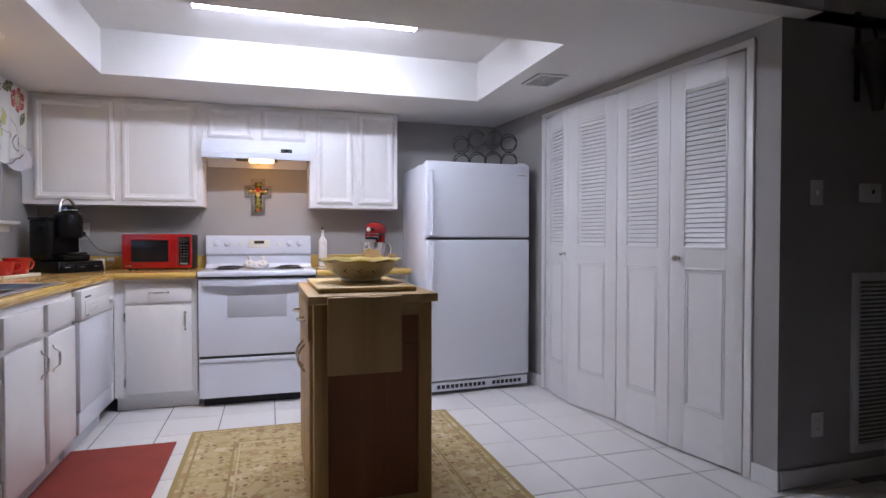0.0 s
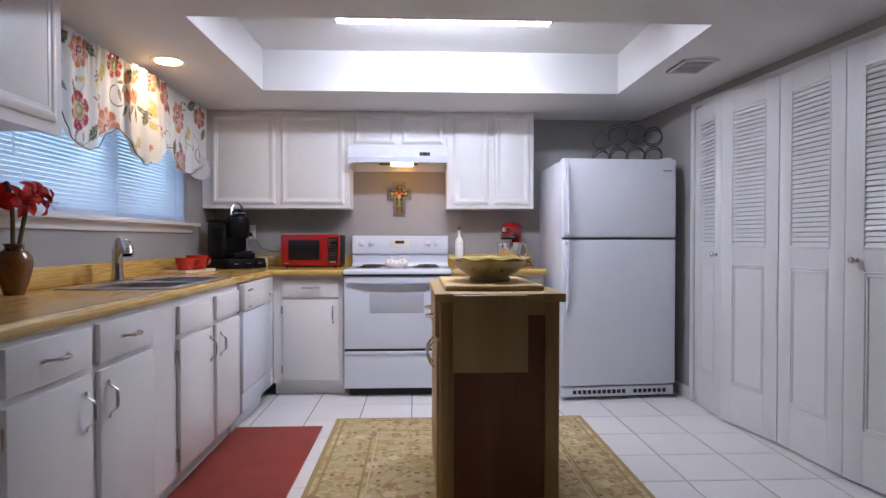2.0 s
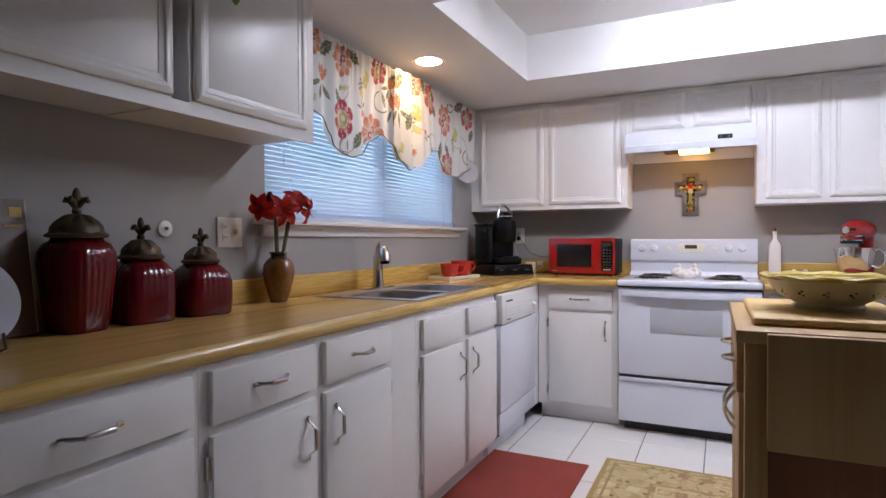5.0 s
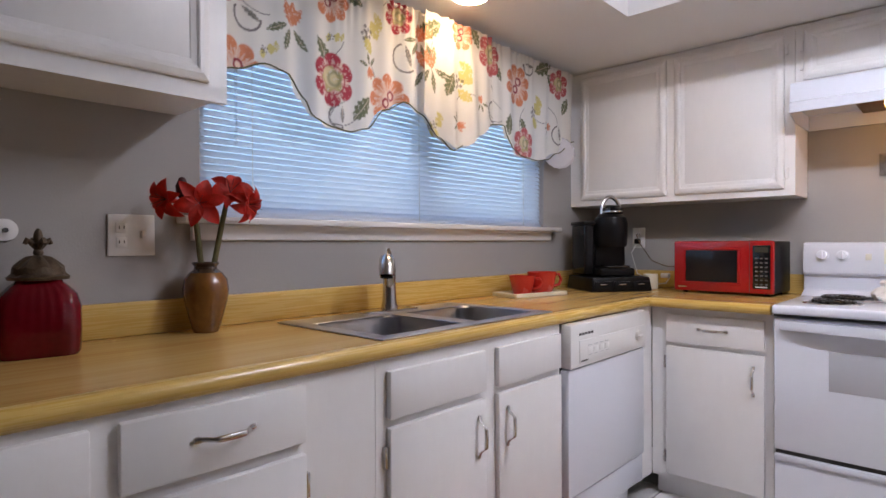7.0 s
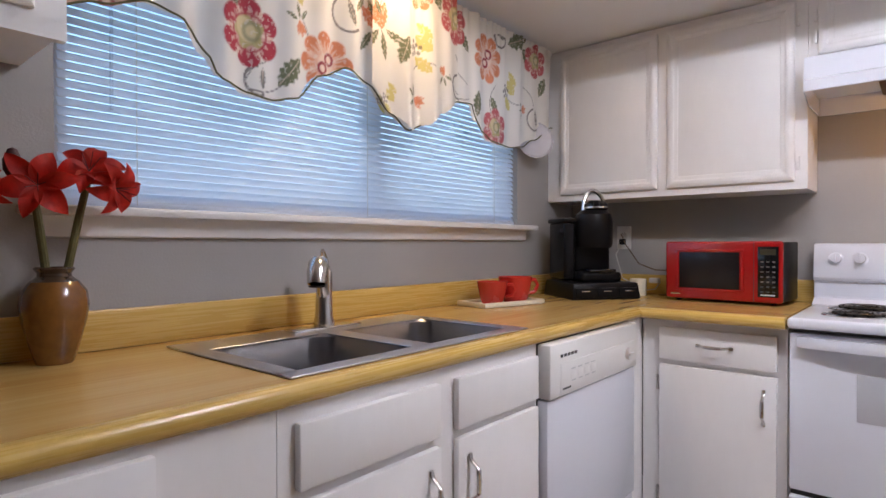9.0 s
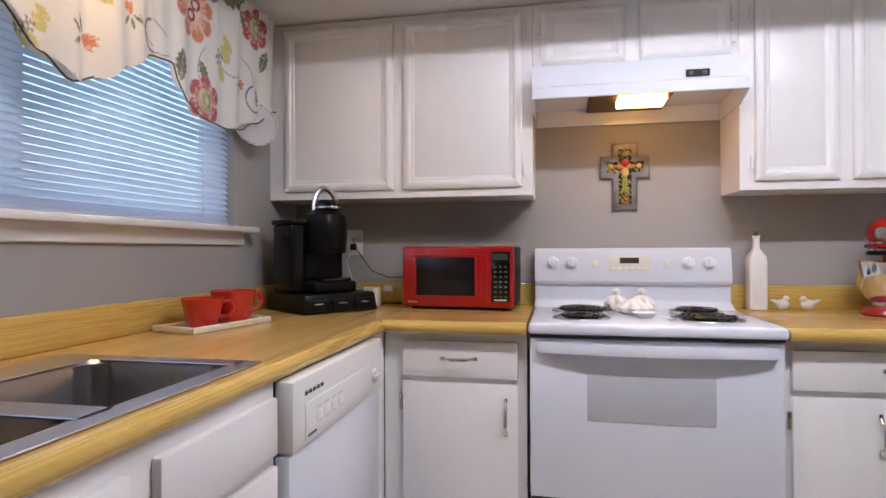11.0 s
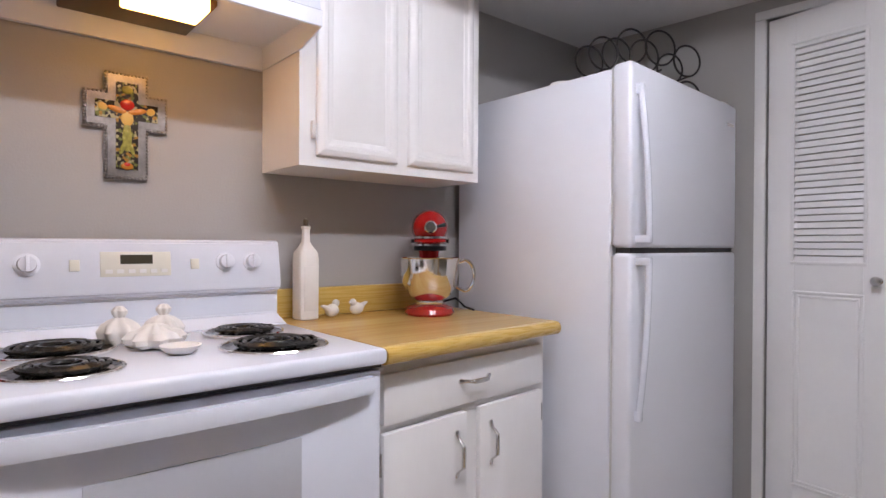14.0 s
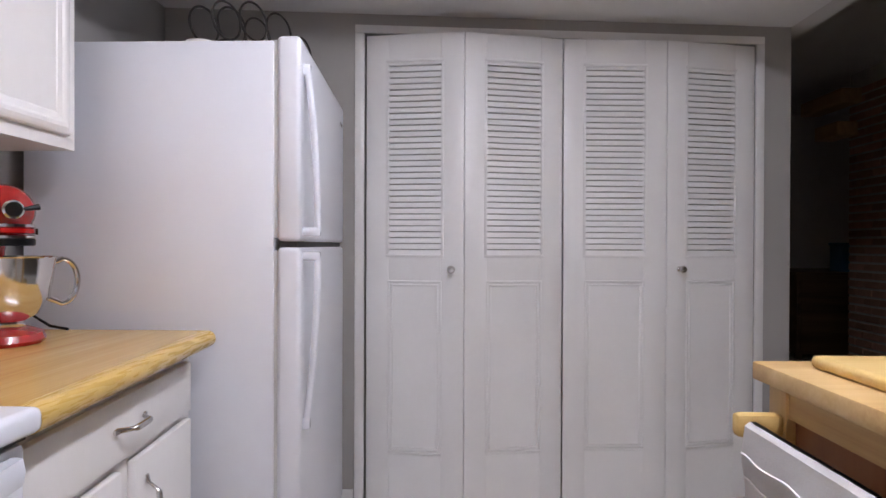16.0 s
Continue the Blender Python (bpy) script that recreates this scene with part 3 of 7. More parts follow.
# seen from the kitchen, each leaf runs so that its face (local +y) looks towards -x
E1, E2, E3, E4, E5 = (2.350, 4.108), (2.306, 3.682), (2.402, 3.25), (2.428, 2.79), (2.517, 2.366)
for a, b, k in ((E2, E1, 0.05), ((E3[0], E3[1] + 0.001), E2, None), (E4, (E3[0], E3[1] - 0.001), None), (E5, E4, -0.06)):
    bifold_leaf((*a, 0), (*b, 0), k)

# window: frame, sash, panes, sill
win = setting("window_1", bmesh.new(), M["trim"], "white window with closed blinds, pale evening light behind")
for nm, b in (("window_frame", (XW - 0.12, XW - 0.05, WY0, WY0 + 0.04, WZ0, WZ1)), ("window_frame", (XW - 0.12, XW - 0.05, WY1 - 0.04, WY1, WZ0, WZ1)),
              ("window_frame", (XW - 0.12, XW - 0.05, WY0 + 0.04, WY1 - 0.04, WZ1 - 0.04, WZ1)), ("window_frame", (XW - 0.12, XW - 0.05, WY0 + 0.04, WY1 - 0.04, WZ0, WZ0 + 0.04)),
              ("mullion", (XW - 0.115, XW - 0.055, 3.50, 3.56, WZ0 + 0.04, WZ1 - 0.04))):
    part(nm, a_box(*b, 0.003), M["trim"], win)
for y0, y1 in ((WY0 + 0.04, 3.50), (3.56, WY1 - 0.04)):
    pane = part("pane", a_box(XW - 0.088, XW - 0.083, y0, y1, WZ0 + 0.04, WZ1 - 0.04), M["glass"], win, smooth=False)
    pane.visible_shadow = False
part("window_sill", a_box(XW - 0.05, XW + 0.065, 2.43, 4.49, WZ0 - 0.022, WZ0, 0.005), M["trim"], win, "white painted wooden sill")
bm = extrude_profile([(XW + 0.001, 1.19), (XW + 0.016, 1.193), (XW + 0.019, 1.205), (XW + 0.017, 1.224), (XW + 0.024, 1.239), (XW + 0.001, 1.239)], 1, 2.47, 4.45)
part("apron", bm, M["trim"], win, "white moulded apron under the sill")

# blinds
blind = thing("window_blind", (XW - 0.02, 3.45, WZ0), "closed white horizontal blind lit from behind", "blind")
nsl = 36
for i in range(nsl):
    z = WZ0 + 0.03 + i * 0.0212
    bm = bmesh.new()
    r = 5
    rows = []
    for y in (WY0 + 0.012, WY1 - 0.012):
        row = []
        for j in range(r):
            s = j / (r - 1) - 0.5
            a = radians(57)
            row.append(bm.verts.new((XW - 0.022 + s * 0.0265 * math.cos(a) + 0.002 * (1 - 4 * s * s), y, z - s * 0.0265 * math.sin(a))))
        rows.append(row)
    for j in range(r - 1):
        bm.faces.new((rows[0][j], rows[0][j + 1], rows[1][j + 1], rows[1][j]))
    bmesh.ops.solidify(bm, geom=list(bm.faces), thickness=0.0008)
    part("slat", bm, M["blind"], blind)
part("bottom_rail", a_box(XW - 0.034, XW - 0.010, WY0 + 0.012, WY1 - 0.012, WZ0 + 0.003, WZ0 + 0.018, 0.004), M["blind"], blind)
part("head_rail", a_box(XW - 0.04, XW - 0.005, WY0 + 0.008, WY1 - 0.008, WZ1 - 0.035, WZ1 - 0.002, 0.003), M["trim"], blind)
for y in (2.68, 3.45, 4.22):
    part("ladder_cord", tube([(XW - 0.008, y, WZ0 + 0.01), (XW - 0.008, y, WZ1 - 0.03)], 0.0012, 6), M["cable"], blind)
part("wand", tube([(XW - 0.002, 2.62, 1.50), (XW - 0.002, 2.62, WZ1 - 0.03)], 0.004, 8), M["clear"], blind)


# ---- cabinets ----
def raised_door(parent, axis, out, d, u0, u1, z0, z1, hinge=None):
    """A door with a raised edge frame and a recessed moulded field, on the face at d."""
    t = 0.019
    b = 0.052
    dr = part("door", along(axis, u0 + 0.002, u1 - 0.002, d, d + out * (t - 0.008), z0 + 0.002, z1 - 0.002, 0.002), M["cab"], parent)
    bm = bmesh.new()
    rings = []
    for inset, h in ((0.0, 0.001), (0.0, 0.010), (0.003, 0.0135), (0.009, 0.0165), (0.017, 0.0195), (0.026, 0.0200), (0.030, 0.0185), (0.034, 0.0150), (0.040, 0.0140), (0.047, 0.0130), (b, 0.0095)):
        corners = ((u0 + inset, z0 + inset), (u1 - inset, z0 + inset), (u1 - inset, z1 - inset), (u0 + inset, z1 - inset))
        rings.append([bm.verts.new((u, d + out * h, z) if axis == 0 else (d + out * h, u, z)) for u, z in corners])
    for r0, r1 in zip(rings, rings[1:]):
        for n in range(4):
            bm.faces.new((r0[n], r0[(n + 1) % 4], r1[(n + 1) % 4], r1[n]))
    bmesh.ops.recalc_face_normals(bm, faces=list(bm.faces))
    part("door_frame", bm, M["cab"], dr, smooth=False)
    if hinge is not None:
        for z in (z0 + 0.07, z1 - 0.07):
            part("hinge", along(axis, hinge - 0.006, hinge + 0.006, d - out * 0.001, d + out * 0.014, z - 0.025, z + 0.025, 0.002), M["cab"], dr)
    return dr


def slab_door(parent, axis, out, d, u0, u1, z0, z1, handle=None, hinge=None):
    """A flat overlay door. handle: (u, z) of an upright pull."""
    dr = part("door", along(axis, u0, u1, d, d + out * 0.019, z0, z1, 0.004), M["cab"], parent)
    if handle:
        pull(dr, axis, out, handle[0], d + out * 0.019, handle[1], 0.128, True)
    if hinge is not None:
        for z in (z0 + 0.075, z1 - 0.075):
            part("hinge", along(axis, hinge - 0.007, hinge + 0.007, d - out * 0.002, d + out * 0.012, z - 0.028, z + 0.028, 0.002), M["nickel"], dr, "worn metal hinge")
    return dr


def drawer(parent, axis, out, d, u0, u1, z0, z1, handle=True):
    dr = part("drawer_front", along(axis, u0, u1, d, d + out * 0.019, z0, z1, 0.004), M["cab"], parent)
    if handle:
        pull(dr, axis, out, (u0 + u1) / 2, d + out * 0.019, (z0 + z1) / 2 + 0.004, 0.128, False)
    return dr


def base_body(parent, axis, u0, u1, back, face, toe=True):
    out = 1 if face > back else -1
    part("body", along(axis, u0, u1, back, face, 0.10, 0.886), M["cab"], parent)
    part("toe_kick", along(axis, u0, u1, back, face - out * 0.065, 0.0, 0.10), M["cab"], parent, "scuffed white toe kick")


FX = -0.649  # face of the window-side base cabinets
c = thing("base_cabinet", (-0.95, 1.35, 0), "white painted base cabinet with a stack of drawers", "cabinet", "base cabinets")
base_body(c, 1, 1.09, 1.612, XW + 0.002, FX)
for z0, z1 in ((0.752, 0.866), (0.565, 0.728), (0.36, 0.54), (0.125, 0.335)):
    drawer(c, 1, 1, FX, 1.115, 1.587, z0, z1)
c = thing("base_cabinet", (-0.95, 2.14, 0), "white painted base cabinet with two drawers over two doors", "cabinet", "base cabinets")
base_body(c, 1, 1.614, 2.658, XW + 0.002, FX)
drawer(c, 1, 1, FX, 1.640, 2.022, 0.737, 0.866)
drawer(c, 1, 1, FX, 2.068, 2.446, 0.737, 0.866)
slab_door(c, 1, 1, FX, 1.640, 2.022, 0.125, 0.712, (1.978, 0.605), 1.634)
slab_door(c, 1, 1, FX, 2.068, 2.446, 0.125, 0.712, (2.112, 0.610), 2.452)
c = thing("base_cabinet", (-0.95, 3.1, 0), "white painted sink base cabinet with two doors", "cabinet", "base cabinets")
part("body", a_box(XW + 0.002, FX, 2.660, 3.532, 0.10, 0.70), M["cab"], c)
part("face_frame", a_box(FX - 0.02, FX, 2.660, 3.532, 0.70, 0.886), M["cab"], c)
for y in (2.660, 3.514):
    part("side", a_box(XW + 0.002, FX - 0.02, y, y + 0.018, 0.70, 0.872), M["cab"], c)
part("toe_kick", a_box(XW + 0.002, FX - 0.065, 2.660, 3.532, 0.0, 0.10), M["cab"], c, "scuffed white toe kick")
for u0, u1, hu, hg in ((2.695, 3.085, 3.045, 2.689), (3.148, 3.518, 3.188, 3.524)):
    drawer(c, 1, 1, FX, u0, u1, 0.728, 0.852, False)
    slab_door(c, 1, 1, FX, u0, u1, 0.125, 0.706, (hu, 0.60), hg)
FY = 4.345  # face of the stove-side base cabinets
c = thing("base_cabinet", (-0.36, 4.65, 0), "white painted corner base cabinet with drawer and door", "cabinet", "base cabinets")
base_body(c, 0, -0.645, -0.142, YB - 0.002, FY)
drawer(c, 0, -1, FY, -0.575, -0.172, 0.728, 0.852)
slab_door(c, 0, -1, FY, -0.575, -0.172, 0.125, 0.708, (-0.212, 0.60), -0.581)
part("corner_filler", along(1, 4.195, FY, FX - 0.05, FX, 0.10, 0.886), M["cab"], c)
c = right_base = thing("base_cabinet", (1.0, 4.65, 0), "white painted base cabinet with a drawer over two doors", "cabinet", "base cabinets")
base_body(c, 0, 0.652, 1.345, YB - 0.002, FY)
drawer(c, 0, -1, FY, 0.675, 1.315, 0.728, 0.852)
slab_door(c, 0, -1, FY, 0.675, 0.968, 0.125, 0.708, (0.925, 0.60), 0.669)
slab_door(c, 0, -1, FY, 1.022, 1.315, 0.125, 0.708, (1.065, 0.60), 1.321)

UY = 4.69
c = thing("wall_cabinet", (-0.7, 4.8, 1.388), "white painted wall cabinet with two raised-edge doors", "cabinet", "wall cabinets")
part("body", a_box(XW + 0.002, -0.134, UY, YB - 0.002, 1.388, 2.146), M["cab"], c)
raised_door(c, 0, -1, UY, -1.200, -0.711, 1.42, 2.118)
raised_door(c, 0, -1, UY, -0.668, -0.176, 1.42, 2.118, -0.166)
c = thing("wall_cabinet", (0.25, 4.8, 1.865), "short white wall cabinet above the range hood", "cabinet", "wall cabinets")
part("body", a_box(-0.132, 0.628, UY, YB - 0.002, 1.866, 2.146), M["cab"], c)
raised_door(c, 0, -1, UY, -0.100, 0.221, 1.895, 2.118, -0.108)
raised_door(c, 0, -1, UY, 0.275, 0.600, 1.895, 2.118, 0.608)
c = thing("wall_cabinet", (1.0, 4.8, 1.388), "white painted wall cabinet with two raised-edge doors", "cabinet", "wall cabinets")
part("body", a_box(0.630, 1.322, UY, YB - 0.002, 1.388, 2.146), M["cab"], c)
raised_door(c, 0, -1, UY, 0.681, 0.963, 1.42, 2.118, 0.671)
raised_door(c, 0, -1, UY, 1.007, 1.290, 1.42, 2.118)
LX = -0.968
c = thing("wall_cabinet", (-1.1, 2.15, 1.545), "white painted wall cabinet beside the window", "cabinet", "wall cabinets")
part("body", a_box(XW + 0.002, LX, 1.868, 2.436, 1.56, 2.30), M["cab"], c)
part("rail", a_box(LX - 0.02, LX, 1.22, 2.436, 1.541, 1.578), M["cab"], c)
raised_door(c, 1, 1, LX, 1.880, 2.385, 1.585, 2.26)
c = thing("wall_cabinet", (-1.1, 1.5, 1.545), "white painted wall cabinet over the canisters", "cabinet", "wall cabinets")
part("body", a_box(XW + 0.002, LX, 1.22, 1.808, 1.56, 2.30), M["cab"], c)
raised_door(c, 1, 1, LX, 1.25, 1.806, 1.585, 2.26)
# solid strip set back in the gap; its near-black colour imitates the shade there
part("gap_strip", a_box(XW + 0.002, LX - 0.09, 1.809, 1.867, 1.564, 2.30), M["gap_shade"], c, "near-black strip painted as the shade between the units")
part("bottom_panel", a_box(XW + 0.002, LX - 0.021, 1.809, 1.867, 1.556, 1.5625), M["cab"], c)

# ---- worktops ----
ZT, EX, EY = 0.925, -0.626, 4.275


def bullnose(axis, out, edge, lo, hi):
    """The rounded front edge of a worktop."""
    pts = []
    for i in range(9):
        a = -math.pi / 2 + math.pi * i / 8
        pts.append((edge - out * 0.02 + out * 0.02 * math.cos(a), ZT - 0.0205 + 0.0205 * math.sin(a)))
    pts += [(edge - out * 0.035, ZT), (edge - out * 0.035, ZT - 0.041)]
    return extrude_profile(pts, 1 if axis == 1 else 0, lo, hi)


wt = thing("worktop", (-0.95, 3.0, 0.88), "oak-pattern laminate worktop with rounded yellow edge and upstand", "worktop")
SX0, SX1, SY0, SY1 = -1.175, -0.665, 2.70, 3.515     # cut-out for the sink
bm = bmesh.new()
for b in ((XW + 0.001, EX - 0.035, 1.075, SY0 + 0.02), (XW + 0.001, SX0 + 0.02, SY0 + 0.02, SY1 - 0.02), (SX1 - 0.02, EX - 0.035, SY0 + 0.02, SY1 - 0.02), (XW + 0.001, EX - 0.035, SY1 - 0.02, YB - 0.001)):
    box(bm, b[0], b[1], b[2], b[3], ZT - 0.038, ZT)
part("window_side", bm, M["counter_y"], wt)
part("stove_side", a_box(EX - 0.035, -0.140, EY + 0.035, YB - 0.001, ZT - 0.038, ZT), M["counter_x"], wt)
part("front_edge", bullnose(1, 1, EX, 1.075, EY + 0.012), M["edge_y"], wt, "rounded yellow front edge")
part("front_edge", bullnose(0, -1, EY, EX - 0.012, -0.140), M["edge_x"], wt, "rounded yellow front edge")
part("backsplash", a_box(XW + 0.001, XW + 0.022, 1.075, YB - 0.001, ZT, 1.02, 0.006), M["edge_y"], wt, "low laminate upstand")
part("backsplash", a_box(XW + 0.022, -0.138, YB - 0.022, YB - 0.001, ZT, 1.02, 0.006), M["edge_x"], wt, "low laminate upstand")
wt2 = thing("worktop", (1.0, 4.6, 0.88), "oak-pattern laminate worktop between stove and refrigerator", "worktop")
part("top", a_box(0.652, 1.350, EY + 0.035, YB - 0.001, ZT - 0.038, ZT), M["counter_x"], wt2)
part("front_edge", bullnose(0, -1, EY, 0.652, 1.350), M["edge_x"], wt2, "rounded yellow front edge")
part("backsplash", a_box(0.652, 1.36, YB - 0.022, YB - 0.001, ZT, 1.02, 0.006), M["edge_x"], wt2, "low laminate upstand")



def skew(ob, by, x0=0.652):
    """The run right of the stove stands a little out of square: its front recedes towards the refrigerator."""
    for o in ob.children_recursive:
        o2 = ORIGIN[o]
        for v in o.data.vertices:
            x, y = v.co.x + o2.x, v.co.y + o2.y
            if y < 4.6:
                v.co.y += (x - x0) * by


skew(wt2, 0.085)
skew(right_base, 0.085)

# ---- sink and tap ----
def basin(x0, x1, y0, y1, depth):
    """An open bowl with rounded corners: inner wall, floor and outer wall."""
    bm = bmesh.new()
    loops = []
    for inset, z, rad in ((0, ZT + 0.004, 0.06), (0.006, ZT - 0.004, 0.06), (0.014, ZT - depth + 0.03, 0.05), (0.04, ZT - depth, 0.04)):
        loop = []
        a0, a1, b0, b1 = x0 + inset, x1 - inset, y0 + inset, y1 - inset
        for cx, cy, st in ((a1 - rad, b1 - rad, 0), (a0 + rad, b1 - rad, 90), (a0 + rad, b0 + rad, 180), (a1 - rad, b0 + rad, 270)):
            for k in range(7):
                a = radians(st + 15 * k)
                loop.append(bm.verts.new((cx + rad * math.cos(a), cy + rad * math.sin(a), z)))
        loops.append(loop)
    n = len(loops[0])
    for a, b in zip(loops, loops[1:]):
        for i in range(n):
            bm.faces.new((a[i], a[(i + 1) % n], b[(i + 1) % n], b[i]))
    bm.faces.new(loops[-1])
    bmesh.ops.solidify(bm, geom=list(bm.faces), thickness=-0.0015)
    return bm


sk = thing("kitchen_sink", (-0.92, 3.1, ZT), "double-bowl brushed steel sink set in the worktop", "sink")
bowls = ((SX0 + 0.115, SX1 - 0.035, SY0 + 0.035, 3.085), (SX0 + 0.115, SX1 - 0.035, 3.125, SY1 - 0.035))
bm = bmesh.new()
for b in ((SX0, bowls[0][0] + 0.012, SY0, SY1), (bowls[0][1] - 0.012, SX1, SY0, SY1), (bowls[0][0], bowls[0][1], SY0, bowls[0][2] + 0.012), (bowls[0][0], bowls[0][1], 3.073, 3.137), (bowls[0][0], bowls[0][1], bowls[1][3] - 0.012, SY1)):
    box(bm, *b, ZT + 0.001, ZT + 0.005, 0.0015, 1)
part("rim", bm, M["steel"], sk, "flat steel rim")
for b in bowls:
    bs = part("bowl", basin(*b, 0.19), M["steel"], sk)
    cx, cy = (b[0] + b[1]) / 2, (b[2] + b[3]) / 2
    part("drain", lathe([(0.0, 0.0005), (0.02, 0.001), (0.034, 0.004), (0.040, 0.002), (0.040, 0)], 24, (cx, cy, ZT - 0.188)), M["chrome"], bs)
tp = thing("kitchen_tap", (-1.125, 3.135, ZT + 0.005), "brushed nickel single-lever pull-out kitchen tap", "tap")
tx, ty, tz = -1.125, 3.135, ZT + 0.005
part("base_plate", a_box(tx - 0.028, tx + 0.028, ty - 0.12, ty + 0.12, tz, tz + 0.006, 0.002), M["nickel"], tp)
part("body", lathe([(0.030, 0), (0.031, 0.012), (0.026, 0.03), (0.0235, 0.10), (0.024, 0.15), (0.020, 0.165), (0.0, 0.168)], 24, (tx, ty, tz + 0.005)), M["nickel"], tp)
ca, sa = math.cos(radians(-45)), math.sin(radians(-45))


def reach(r, z):
    return (tx + r * ca, ty + r * sa, tz + z)


part("spout", tube([reach(0.0, 0.085), reach(0.03, 0.130), reach(0.06, 0.166), reach(0.095, 0.190), reach(0.124, 0.188), reach(0.144, 0.170), reach(0.153, 0.138)], [0.017, 0.018, 0.020, 0.024, 0.027, 0.028, 0.026], 16), M["nickel"], tp)
part("spray_face", lathe([(0.023, 0.0), (0.021, -0.004), (0.0, -0.004)], 16, reach(0.1535, 0.134)), M["black"], tp)
part("lever", tube([reach(0.0, 0.150), reach(-0.002, 0.180), reach(0.004, 0.208), reach(0.030, 0.226)], [0.021, 0.016, 0.011, 0.006], 12), M["nickel"], tp)

# ---- dishwasher ----
dw = thing("dishwasher", (-0.9, 3.87, 0), "white dishwasher with a cream control strip, closed", "dishwasher")
DX = -0.612
part("tub", a_box(XW + 0.03, FX - 0.004, 3.542, 4.190, 0.10, 0.868), M["dark_gap"], dw)
part("door", a_box(FX - 0.004, DX - 0.004, 3.542, 4.186, 0.245, 0.715, 0.006), M["enamel"], dw)
cp = part("control_panel", a_box(FX - 0.004, DX + 0.006, 3.542, 4.186, 0.718, 0.880, 0.008), M["plastic"], dw, "cream plastic control strip")
part("inset", a_box(DX + 0.004, DX + 0.0085, 3.60, 4.17, 0.732, 0.818, 0.002), M["plastic"], cp)
for i in range(5):
    part("vent_slot", a_box(DX + 0.003, DX + 0.0075, 3.60 + i * 0.022, 3.615 + i * 0.022, 0.836, 0.845), M["dark_gap"], cp)
for i in range(4):
    part("button", a_box(DX + 0.007, DX + 0.0096, 3.66 + i * 0.045, 3.695 + i * 0.045, 0.765, 0.785, 0.001), M["plastic"], cp)
    part("print_bar", a_box(DX + 0.008, DX + 0.0090, 3.665 + i * 0.045, 3.692 + i * 0.045, 0.756, 0.760), M["print"], cp)
    part("print_bar", a_box(DX + 0.008, DX + 0.0092, 3.663 + i * 0.045, 3.69 + i * 0.045, 0.792, 0.796), M["print"], cp)
part("nameplate", a_box(DX + 0.008, DX + 0.0092, 3.61, 3.66, 0.738, 0.744), M["ink"], cp)
kb = lathe([(0.022, 0), (0.021, 0.012), (0.0, 0.0125)], 20)
box(kb, -0.004, 0.004, -0.02, 0.02, 0.012, 0.02, 0.001)
bmesh.ops.rotate(kb, verts=kb.verts, matrix=Matrix.Rotation(radians(90), 3, "Y"))
bmesh.ops.translate(kb, verts=kb.verts, vec=(DX + 0.008, 4.09, 0.778))
part("dial", kb, M["plastic"], cp)
part("kick_panel", a_box(FX - 0.004, DX - 0.012, 3.545, 4.186, 0.125, 0.238, 0.004), M["enamel"], dw)
part("toe_panel", a_box(XW + 0.03, FX - 0.045, 3.545, 4.186, 0.0, 0.12), M["enamel"], dw)

# ---- stove ----
st = thing("stove", (0.256, 4.6, 0), "white electric coil range with a closed oven door", "stove")
S0, S1, SF = -0.134, 0.647, 4.312
part("body", a_box(S0 + 0.004, S1 - 0.004, SF + 0.03, 4.93, 0.06, 0.888, 0.003), M["enamel"], st)
part("base", a_box(S0 + 0.03, S1 - 0.03, SF + 0.06, 4.90, 0.0, 0.06), M["dark_gap"], st)
part("cooktop", a_box(S0, S1, SF - 0.045, 4.80, 0.892, ZT + 0.004, 0.012, 3), M["enamel"], st, "white enamel cooktop")
part("trim_gap", a_box(S0 + 0.004, S1 - 0.004, SF - 0.02, 4.75, 0.882, 0.893), M["dark_gap"], st)
bm = extrude_profile([(4.80, 0.90), (4.935, 0.90), (4.935, 1.175), (4.875, 1.175), (4.862, 1.168), (4.842, 1.045), (4.846, 1.030), (4.868, 1.018), (4.868, 0.955), (4.80, 0.929)], 0, S0, S1)
bmesh.ops.bevel(bm, geom=list(bm.edges), offset=0.004, segments=2, affect="EDGES")
bg = part("backguard", bm, M["enamel"], st)


def on_guard(bm, x, z, tilt=9):
    """Puts a shape built with its face along +z on the sloping control panel."""
    bmesh.ops.rotate(bm, verts=bm.verts, matrix=Matrix.Rotation(radians(90 - tilt), 3, "X"))
    bmesh.ops.translate(bm, verts=bm.verts, vec=(x, 4.842 + (z - 1.045) * 0.163, z))
    return bm


for x in (-0.058, 0.020, 0.482, 0.560):
    bm = lathe([(0.027, -0.004), (0.027, 0.003), (0.020, 0.005), (0.018, 0.020), (0.0, 0.021)], 24)
    box(bm, -0.004, 0.004, -0.019, 0.019, 0.018, 0.027, 0.0015)
    part("knob", on_guard(bm, x, 1.112), M["enamel"], bg, "white round knob")
disp = part("control_panel", on_guard(a_box(-0.083, 0.083, -0.032, 0.032, -0.003, 0.002, 0.001), 0.253, 1.110), M["panel"], bg, "cream clock panel")
part("display", on_guard(a_box(-0.038, 0.038, -0.0, 0.024, -0.002, 0.0035), 0.253, 1.110), M["lcd"], disp)
for i in range(6):
    part("button", on_guard(a_box(-0.072 + i * 0.026, -0.056 + i * 0.026, -0.024, -0.014, -0.002, 0.004), 0.253, 1.110), M["plastic"], disp)
